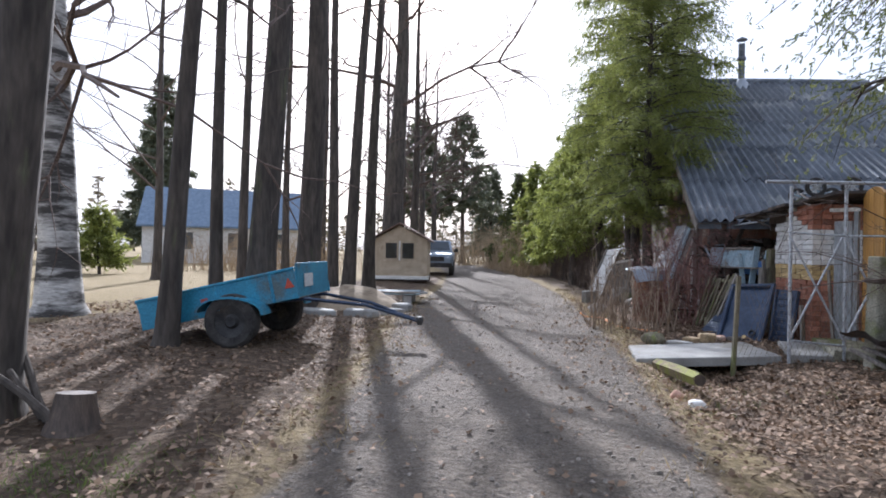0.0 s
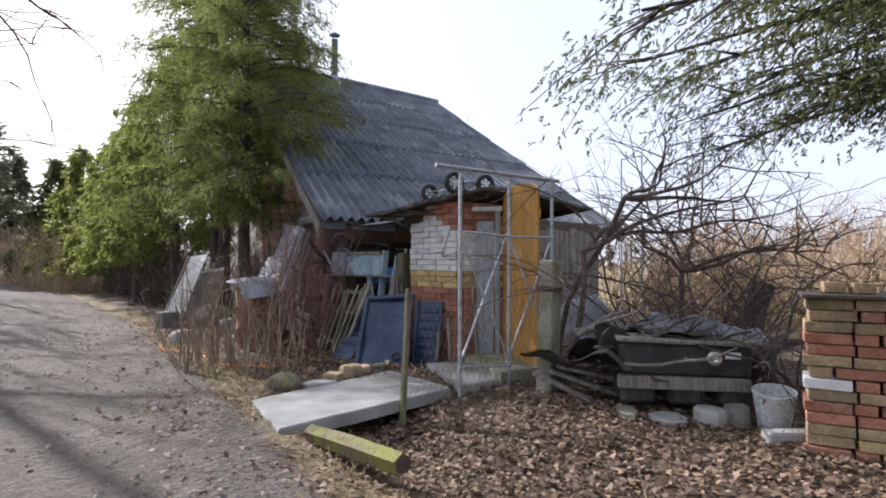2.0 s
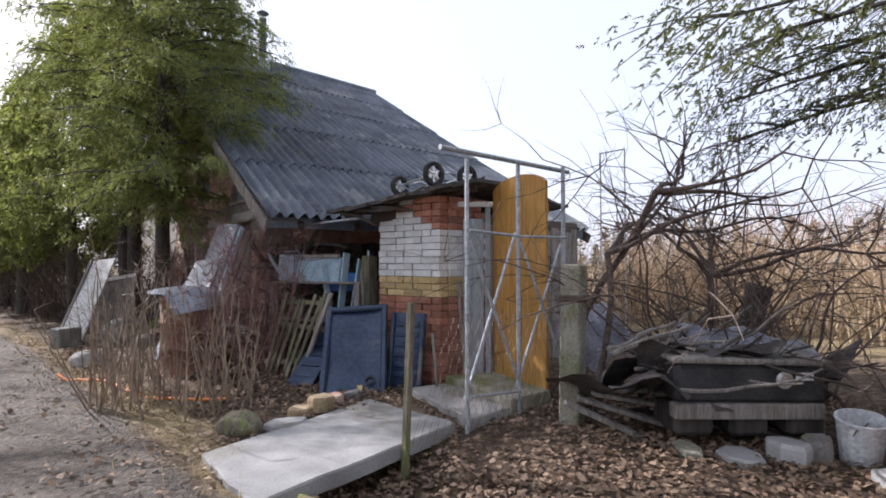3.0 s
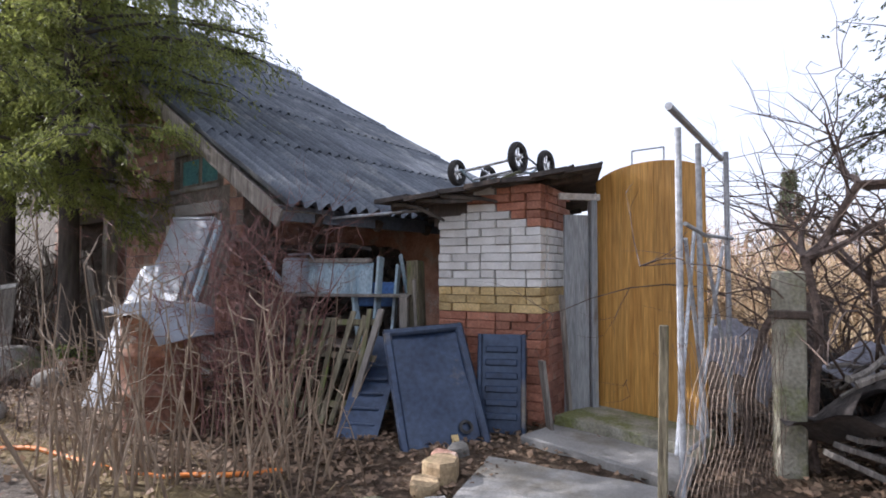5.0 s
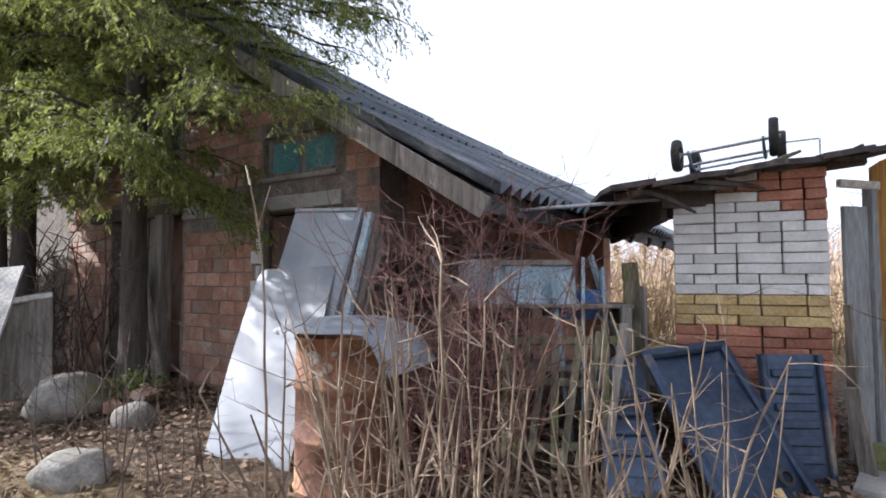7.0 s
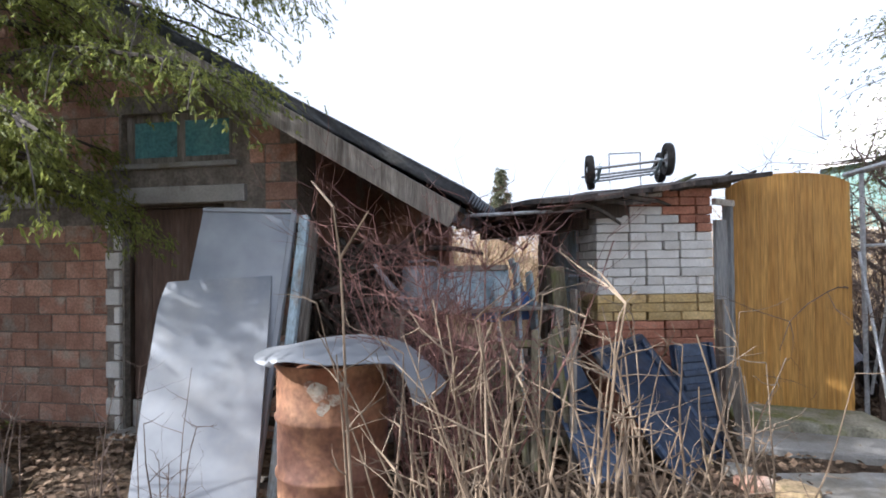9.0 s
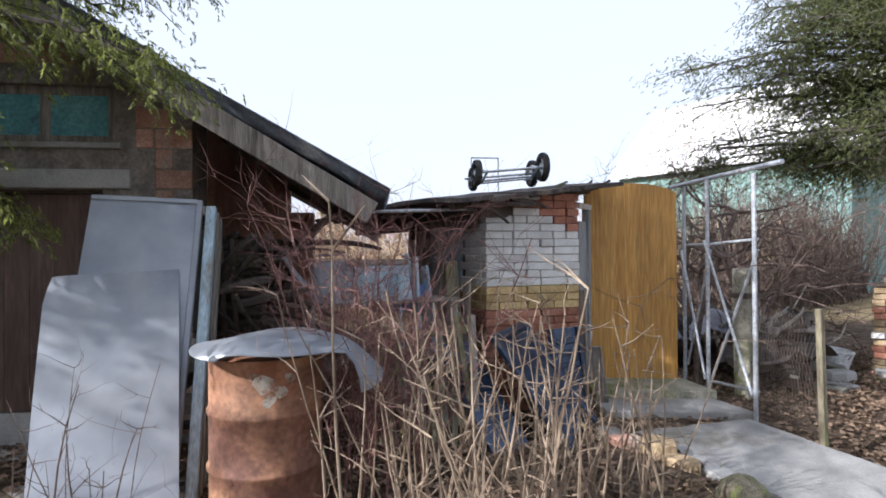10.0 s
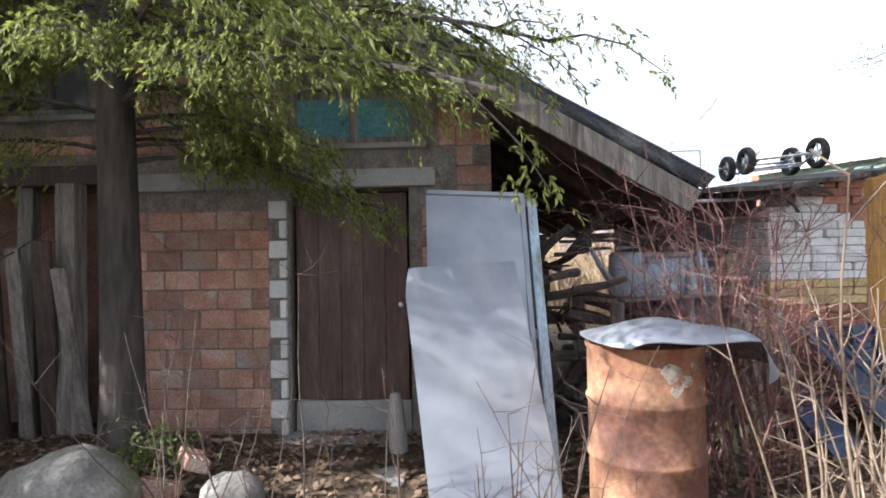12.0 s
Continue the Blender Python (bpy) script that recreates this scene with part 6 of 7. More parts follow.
for i in range(26):
    for s in (1, -1):
        pts = []
        for k in range(13):
            u = (i + s * k * 0.5 + (6.5 if s < 0 else 0)) * 0.05
            if 0 <= u <= 1.25:
                pts.append((3.94 + u * 0.985, 6.31 - 0.24 * u + 0.012 * math.sin(k), 0.16 + k * 0.07))
        if len(pts) > 1:
            net.tube(pts, 0.0016, 3, caps=False)
tagged(part("wire_netting", net, WIRE), "sagging rusty wire netting between stake and post", "netting", kind="stuff")
t = thing("orange_hose", "orange hose lying in the dead leaves", "hose", pose(0, 0, 0))
pts = []
for k in range(25):
    u = k / 24
    x, y = 2.28 + 1.05 * u + 0.07 * math.sin(7 * u), 10.35 - 1.95 * u + 0.18 * math.sin(5 * u + 1)
    pts.append((x, y, gz(x, y) + 0.006 + 0.012 * math.sin(9 * u)))
g = Geo(); g.tube(pts, 0.015, 8); part("tube", g, ORANGE, t, smooth=True)
g = Geo(); g.tube([pts[0], (pts[0][0] - 0.06, pts[0][1] + 0.12, pts[0][2] + 0.05)], 0.018, 8); part("end", g, ORANGE, t)
# boards and posts leaning in the porch
rng = random.Random(180)
for k in range(5):
    t = thing("porch_board", "grey board leaning in the porch shade", "board", pose(4.20 + 0.05 * k, 13.5 + 0.22 * k, 0.16, 0, 0, 90), "boards leaning in the porch")
    ln = rng.uniform(1.2, 1.6)
    g = Geo(); g.box(0.10 + 0.03 * (k % 2), 0.03, ln, pose(0, 0, ln / 2, -10, rng.uniform(-6, 6), 0), 0.004); part("plank", g, (OLDWOOD, DARKWOOD)[k % 2], t)

# ---- junk beyond the post ----
def brick_stack():
    """Dry stack of old bricks beside the garden, each brick a part."""
    st = thing("brick_stack", "dry stack of mossy yellow and red bricks by the garden", "brick stack", pose(5.62, 4.08, 0.14, 0, 0, -58))
    rng = random.Random(190)
    for c_ in range(14):
        z = 0.034 + 0.0685 * c_
        x = rng.uniform(-0.02, 0.02)
        k = c_ % 2
        nm = "red" if c_ in (3, 4, 6, 7, 9, 10) else "moss"
        while x < 0.95:
            ln = 0.25 if k % 2 == 0 else 0.12 if rng.random() < 0.4 else 0.25
            nm2 = nm if rng.random() < 0.55 else rng.choice(("moss", "moss", "red", "red", "yellow"))
            if c_ == 6 and x < 0.1:
                nm2 = "white"
            for dy in (0.0, 0.125):
                part("brick", brick_meshes[nm2, ln], None, st, m=pose(x + ln / 2, dy + rng.uniform(-0.015, 0.015), z, rng.uniform(-1.5, 1.5), rng.uniform(-1, 1), rng.uniform(-3, 3)))
            x += ln + rng.uniform(0.002, 0.014)
            k += 1
    g = Geo(); g.box(1.05, 0.34, 0.025, pose(0.5, 0.06, 0.976, 1, 0, 2), 0.004); part("cover_board", g, DARKWOOD, st, "dark board on top")
    for x in (0.15, 0.3):
        part("brick", brick_meshes["moss", 0.12], None, st, m=pose(x, 0.05, 1.025, 0, 0, 8))


brick_stack()
t = thing("fence_post", "mossy square concrete fence post behind the brick stack", "post", pose(5.98, 3.42, 0.1, 0, 0, 25))
g = Geo(); g.box(0.16, 0.15, 1.32, pose(0, 0, 0.62), 0.012); part("shaft", g, CONCRETE_MOSS, t)
t = thing("concrete_curb", "blue-grey concrete kerb piece on the leaves", "kerb", pose(5.62, 4.18, gz(5.6, 4.2) - 0.01, 0, 0, -28))
g = Geo(); g.box(0.30, 0.12, 0.09, pose(0, 0, 0.045), 0.012); part("body", g, CONCRETE, t)
# white bucket
t = thing("bucket", "dirty white plastic bucket tilted by the bricks", "bucket", pose(5.94, 4.48, gz(5.94, 4.48) - 0.01, 6, -8, 0))
g = Geo(); g.lathe([(0.0, 0.008), (0.10, 0.0), (0.135, 0.27), (0.142, 0.275), (0.142, 0.29), (0.13, 0.29), (0.098, 0.015), (0.0, 0.015)], 22); part("body", g, PLASTIC_WHITE, t, smooth=True)
g = Geo(); g.tube([(0.14 * math.cos(a), 0.14 * math.sin(a) * 0.4 - 0.02, 0.27 - 0.12 * math.sin(a)) for a in np.linspace(0, math.pi, 10)], 0.004, 6); part("bail", g, WIRE, t)
# black bench-like car seat base on stones
BX = pose(5.75, 5.12, 0.2, 0, 0, -38)
t = thing("car_bumper_box", "black grimy car part with a white label on stones", "car part", BX)
g = Geo(); g.box(0.95, 0.42, 0.26, pose(0, 0, 0.37), 0.035); part("body", g, BLACKJUNK, t)
g = Geo(); g.box(1.0, 0.46, 0.035, pose(0, 0.0, 0.515, 1, 1, 0), 0.010); part("top_board", g, OLDWOOD, t)
g = Geo(); g.box(0.11, 0.006, 0.05, pose(0.33, -0.214, 0.42), 0.002); part("label", g, PLASTIC_WHITE, t, "small white label")
g = Geo(); g.lathe([(0.05, 0.0), (0.055, 0.015), (0.03, 0.02), (0.0, 0.012)], 14, pose(0.20, -0.212, 0.40, 90, 0, 0)); part("lamp_ring", g, CHROME, t)
# blocks wear dark bark colour in place of the shade beneath the body
for x in (-0.35, 0.0, 0.36):
    g = Geo(); g.box(0.26, 0.38, 0.18, pose(x, 0.02, 0.12, 2, 1, 4), 0.03); part("support_block", g, BARK, t, "support block coloured dark for the shade under the car part")
g = Geo(); g.box(0.95, 0.10, 0.10, pose(-0.02, -0.18, 0.20, 2, 0, 1), 0.01); part("beam", g, OLDWOOD, t)
for k, (x, y, sx, sy, sz, rz, mt, lab) in enumerate((
        (5.38, 4.92, 0.19, 0.13, 0.06, 20, CONCRETE, "pale flat broken slab before the car part"),
        (5.60, 4.74, 0.16, 0.11, 0.13, 75, CONCRETE, "pale broken slab standing before the car part"),
        (5.22, 5.16, 0.14, 0.09, 0.06, 50, CONCRETE_MOSS, "mossy broken slab before the car part"),
        (5.75, 4.62, 0.11, 0.09, 0.16, 10, STONE, "grey broken stone by the bucket"))):
    broken_slab(lab, x, y, sx, sy, sz, rz, 5 - 3 * k, mt, 260 + k)
# black torn felt and boughs heaped on top
rng = random.Random(200)
t = thing("felt_heap", "crumpled black roofing felt over the junk", "roofing felt", pose(5.55, 5.55, 0.0, 0, 0, -40))
for k in range(5):
    g = Geo(); n = 10; v = []
    for o in (0, -0.006):
        for j in range(n + 1):
            for i in range(n + 1):
                x, y = (i / n - 0.5) * 0.9, (j / n - 0.5) * 0.55
                v.append((x, y, 0.12 * math.sin(5 * x + k * 2) * math.cos(4 * y + k) + 0.05 * math.sin(13 * x + 7 * y + k) + o))
    mm = n + 1; f = []
    for j in range(n):
        for i in range(n):
            a = j * mm + i; b = a + mm * mm
            f += [(a, a + 1, a + mm + 1, a + mm), (b + 1, b, b + mm, b + mm + 1)]
    g.add(v, f)
    part("felt_sheet", g, FELT, t, m=pose(-0.3 + 0.28 * k, rng.uniform(-0.15, 0.15), 0.50 + 0.09 * (k % 3), rng.uniform(-25, 25), rng.uniform(-20, 20), rng.uniform(-40, 40)))
for k in range(4):
    g = Geo(); g.box(0.9, 0.06, 0.03, pose(-0.3 + 0.1 * k, -0.25 + 0.1 * k, 0.22 + 0.07 * k, 8, 24 - 6 * k, 10 * k), 0.004); part("plank", g, OLDWOOD, t)
bh = thing("bough_heap", "heap of crooked dead boughs beside the post", "boughs", pose(5.45, 5.72, 0.16))
for k in range(44):
    a = rng.uniform(-1.3, 0.3)
    pts = wander(rng, (rng.uniform(-0.25, 0.45), rng.uniform(-0.55, 0.2), rng.uniform(0.03, 0.6)), (math.cos(a), math.sin(a), rng.uniform(-0.2, 0.35)), rng.uniform(0.5, 1.1), 6, 0.35)
    for p in pts:
        p.z = max(p.z, 0.02)
    r = rng.uniform(0.010, 0.026)
    g = Geo(); g.tube(pts, [r * (1 - 0.1 * i) for i in range(7)], 6); part("bough", g, (BARK, OLDWOOD)[k % 2], bh, smooth=True)
t = thing("tree_stump", "short dark upright stump of driftwood on the heap", "stump", pose(8.3, 6.3, 0.3, 4, 10, 0) @ Matrix.Scale(1.75, 4))
g = Geo(); g.tube([(0, 0, -0.1), (0.02, 0, 0.15), (0.05, 0.01, 0.3), (0.07, 0.0, 0.46)], [0.10, 0.085, 0.075, 0.085], 10); part("trunk", g, BARK, t, smooth=True)
g = Geo(); g.tube([(0.0, 0.0, 0.05), (0.2, -0.12, 0.08), (0.36, -0.2, 0.14)], [0.045, 0.035, 0.015], 7); part("snag", g, BARK, t, smooth=True)
TARP = material("dusty_lilac_grey_tarpaulin", (0.17, 0.17, 0.20), (0.33, 0.33, 0.37), 4, 0.6, bump=0.3, stain=(0.16, 0.13, 0.11), stain_at=0.6)


def tarpaulin(label, x, y, z, sx, sy, h, rz, seed):
    """A crumpled cloth thrown over junk, drooping at its edges."""
    n, v = 26, []
    for o in (0.0, -0.006):
        for j in range(n + 1):
            for i in range(n + 1):
                u, w_ = -1 + 2 * i / n, -1 + 2 * j / n
                fold = noise.fractal(Vector((u * 2.2 + seed, w_ * 2.2, 0.3)), 1.0, 2.0, 4)
                v.append((sx * u * (1 - 0.12 * w_ * w_), sy * w_ * (1 - 0.15 * u * u), h * (1 - 0.9 * (u * u + w_ * w_) / 2) + 0.10 * fold + o))
    m, f = n + 1, []
    for j in range(n):
        for i in range(n):
            a = j * m + i; b = a + m * m
            f += [(a, a + 1, a + m + 1, a + m), (b + 1, b, b + m, b + m + 1)]
    g = Geo(); g.add(v, f)
    ob = part("tarpaulin", g, TARP, smooth=True)
    ob.matrix_world = pose(x, y, z, 0, 0, rz)
    return tagged(ob, label, "tarpaulin")


tarpaulin("crumpled dusty lilac-grey tarpaulin over the junk heap", 6.25, 5.45, 0.50, 0.62, 0.42, 0.32, -38, 3)
tarpaulin("crumpled pale blue-grey tarpaulin beside the shed boards", 6.05, 6.6, 0.35, 0.45, 0.35, 0.60, 10, 8)
# tyres further back
for k, (x, y, rx) in enumerate(((6.6, 5.9, 65), (6.9, 5.6, 75))):
    t = thing("old_tyre", "old black car tyre leaning in the garden junk", "tyre", pose(x, y, 0.42, rx, 0, -30 + 20 * k), "old tyres in the garden")
    g = Geo(); g.lathe([(0.17, -0.07), (0.24, -0.09), (0.29, -0.07), (0.305, 0.0), (0.29, 0.07), (0.24, 0.09), (0.17, 0.07), (0.18, 0.0), (0.17, -0.07)], 24); part("tread", g, RUBBER, t, smooth=True)


# ---- across the lane ----
# blue box trailer on one axle
TM = pose(-1.86, 5.98, gz(-1.8, 6.0) - 0.01, 0, 0, 8)
tl = thing("box_trailer", "bright blue single-axle box trailer parked tilted among trees", "trailer", TM)
tilt = pose(0.08, 0, 0.45, 0, -13, 0)
TLN, TW, TH = 2.0, 1.25, 0.36
for y in (-TW / 2, TW / 2):
    g = Geo(); g.box(TLN, 0.03, TH, tilt @ pose(-0.3, y, TH / 2), 0.006); part("side_board", g, TRAILER, tl)
g = Geo(); g.box(0.03, TW - 0.03, TH, tilt @ pose(-0.3 - TLN / 2, 0, TH / 2, 0, -8, 0), 0.006); part("tailgate", g, TRAILER, tl)
g = Geo(); g.box(0.03, TW - 0.03, TH + 0.06, tilt @ pose(-0.3 + TLN / 2, 0, TH / 2 + 0.03, 0, 10, 0), 0.006); part("headboard", g, TRAILER, tl)
g = Geo(); g.box(TLN - 0.04, TW - 0.06, 0.03, tilt @ pose(-0.3, 0, 0.015), 0.004); part("floor", g, OLDWOOD, tl)
for y in (-TW / 2 - 0.012, TW / 2 + 0.012):
    g = Geo(); g.box(TLN + 0.04, 0.04, 0.035, tilt @ pose(-0.3, y, TH), 0.008); part("top_rail", g, TRAILER, tl)
    for x in (-1.0, -0.3, 0.4):
        g = Geo(); g.box(0.04, 0.03, TH, tilt @ pose(x, y, TH / 2), 0.006); part("stanchion", g, TRAILER, tl)
    g = Geo()
    out = []
    for k in range(11):
        a = math.pi * k / 10
        out.append((0.42 * math.cos(a), 0.20 * math.sin(a) + 0.02))
    for k in range(10, -1, -1):
        a = math.pi * k / 10
        out.append((0.39 * math.cos(a), 0.175 * math.sin(a) + 0.02))
    g.prism(out, 0.24, pose(0, y * 1.14, 0.40)); part("mudguard", g, TRAILER, tl)
for y in (-TW / 2 - 0.11, TW / 2 + 0.11):
    g = Geo(); g.lathe([(0.19, -0.08), (0.28, -0.095), (0.315, -0.07), (0.325, 0.0), (0.315, 0.07), (0.28, 0.095), (0.19, 0.08)], 26, pose(0, y, 0.325, 90, 0, 0)); ty = part("tyre", g, RUBBER, tl, smooth=True)
    g = Geo(); g.lathe([(0.0, 0.05), (0.06, 0.06), (0.09, 0.03), (0.19, 0.07), (0.195, 0.0), (0.19, -0.07), (0.0, -0.05)], 20, pose(0, y, 0.325, 90, 0, 0)); part("rim", g, BLACKJUNK, ty, "grimy dark steel rim")
g = Geo(); g.tube([(0, -TW / 2, 0.33), (0, TW / 2, 0.33)], 0.03, 8); part("axle", g, BLACKJUNK, tl)
for y in (-0.4, 0.4):
    g = Geo(); g.tube([(-1.2, y, 0.38), (0.75, y, 0.58), (1.45, y * 0.4, 0.50), (2.1, 0, 0.30)], 0.025, 6); part("drawbar", g, CARBLUE, tl)
g = Geo(); g.lathe([(0.0, 0.06), (0.04, 0.05), (0.05, 0.0), (0.03, -0.05), (0.0, -0.05)], 12, pose(2.12, 0, 0.30)); part("coupling", g, BLACKJUNK, tl)
g = Geo(); g.box(0.09, 0.01, 0.05, tilt @ pose(-0.45, -TW / 2 - 0.02, 0.20), 0.002); part("reflector", g, REDPAINT, tl, "small red reflector")
g = Geo(); g.prism([(0, 0), (0.12, 0), (0.06, 0.12)], 0.008, tilt @ pose(-0.3 + TLN / 2 - 0.14, -TW / 2 - 0.02, 0.14)); part("triangle_reflector", g, REDPAINT, tl, "red triangle reflector")
g = Geo(); g.box(0.012, 0.3, 0.16, tilt @ pose(-0.3 + TLN / 2 + 0.03, -0.25, 0.2, 0, 10, 0), 0.002); part("number_plate", g, PLASTIC_WHITE, tl, "white plate")

# stump with cut stems near the big trunk
t = thing("tree_stump", "dark mossy stump with cut stems beside the trunk", "stump", pose(-1.05, 2.42, gz(-1.05, 2.42) - 0.03))
g = Geo(); g.tube([(0, 0, 0), (0, 0, 0.08), (0.01, 0, 0.20), (0.01, 0.01, 0.27)], [0.20, 0.16, 0.13, 0.12], 12); part("stump", g, DARKWOOD, t, smooth=True)
rng = random.Random(210)
for k in range(5):
    pts = wander(rng, (-0.08 * k, 0.04 * k - 0.1, 0.05), (-0.9, 0.1 * k - 0.2, 0.9), rng.uniform(0.5, 0.8), 4, 0.1)
    g = Geo(); g.tube(pts, [0.03, 0.028, 0.026, 0.024, 0.02], 7); part("stem", g, BARK, t, smooth=True)

# low stack of pale boards and pipes behind the drawbar
t = thing("board_pile", "low pile of pale blue-grey boards on blocks by the lane", "board pile", pose(-2.1, 11.6, gz(-2.1, 11.6) - 0.01, 0, 0, 10))
rng = random.Random(220)
for k in range(8):
    g = Geo(); g.box(rng.uniform(1.3, 1.9), 0.16, 0.03, pose(rng.uniform(-0.1, 0.1), -0.3 + 0.18 * (k % 4), 0.22 + 0.035 * (k // 4), 0, rng.uniform(-1, 1), rng.uniform(-8, 8)), 0.004); part("board", g, (LIGHTBLUE, OLDWOOD, CONCRETE)[k % 3], t)
for x in (-0.6, 0.55):
    g = Geo(); g.box(0.2, 0.8, 0.2, pose(x, 0, 0.1), 0.02); part("block", g, CONCRETE, t)

def sand_mound(label, x, y, sx, sy, h, seed):
    """A low heap of building sand with slumped sides."""
    g, n = Geo(), 22
    v, f = [], []
    for j in range(n + 1):
        for i in range(n + 1):
            u, w_ = -1 + 2 * i / n, -1 + 2 * j / n
            px_, py_ = x + sx * u, y + sy * w_
            r = math.hypot(u, w_)
            z = h * max(0.0, 1 - r * r) ** 0.8 * (0.75 + 0.5 * float(value_noise(px_, py_, 2.4, seed))) - 0.03 * r
            v.append((px_, py_, gz(px_, py_) + z))
    f = [(j * (n + 1) + i, j * (n + 1) + i + 1, (j + 1) * (n + 1) + i + 1, (j + 1) * (n + 1) + i) for j in range(n) for i in range(n)]
    g.add(v, f)
    return tagged(part("sand_mound", g, SAND, smooth=True), label, "sand")


SAND = material("tan_building_sand", (0.27, 0.21, 0.14), (0.40, 0.32, 0.22), 4, 0.95, bump=0.6, fine=60, stain=(0.20, 0.15, 0.10), stain_at=0.6)
sand_mound("low heap of tan building sand beside the lane", -2.35, 10.1, 1.15, 0.9, 0.42, 225)
for k, (x, y, sx, sy, sz, rz) in enumerate(((-1.55, 8.75, 0.30, 0.13, 0.14, 15), (-2.25, 8.55, 0.36, 0.15, 0.12, -8), (-1.15, 9.25, 0.24, 0.14, 0.12, 40), (-1.2, 10.0, 0.22, 0.18, 0.16, 70))):
    broken_slab("blue-grey broken concrete slab by the sand", x, y, sx, sy, sz, rz, 3, CONCRETE, 270 + k)

# plywood playhouse
PH = thing("playhouse", "cream plywood playhouse with two dark windows beside the lane", "playhouse", pose(-4.25, 19.55, gz(-4.2, 19.5), 0, 0, 11))
g = Geo()
out = [(-0.98, 0.22), (0.98, 0.22), (0.98, 1.48), (0, 2.02), (-0.98, 1.48)]
g.prism(out, 0.05, pose(0, -0.8, 0)); fw_ = part("front_wall", g, CREAM, PH)
g = Geo(); g.prism(out, 0.05, pose(0, 0.8, 0)); part("rear_wall", g, CREAM, PH)
for x in (-0.96, 0.96):
    g = Geo(); g.box(0.05, 1.54, 1.26, pose(x, 0, 0.85), 0.004); part("side_wall", g, CREAM, PH)
for s in (-1, 1):
    g = Geo(); g.box(1.32, 1.95, 0.045, pose(s * 0.56, -0.02, 1.79, 0, s * 29, 0), 0.006); part("roof_panel", g, SHINGLE, PH)
for x in (-0.30, 0.30):
    g = Geo(); g.box(0.46, 0.03, 0.62, pose(x, -0.835, 1.12), 0.004)
    wf = part("window", g, CREAM, PH)
    g = Geo(); g.box(0.40, 0.01, 0.55, pose(x, -0.852, 1.12)); part("pane", g, DARKGLASS, wf)
g = Geo(); g.box(0.05, 0.03, 0.70, pose(0, -0.85, 1.12), 0.004); part("mullion", g, WHITEPAINT, PH)
g = Geo(); g.box(2.1, 0.12, 0.12, pose(0, -0.84, 0.16), 0.01); part("sill_beam", g, WHITEPAINT, PH)
g = Geo(); g.box(2.0, 1.6, 0.16, pose(0, 0, 0.09), 0.01); part("floor", g, DARKWOOD, PH)

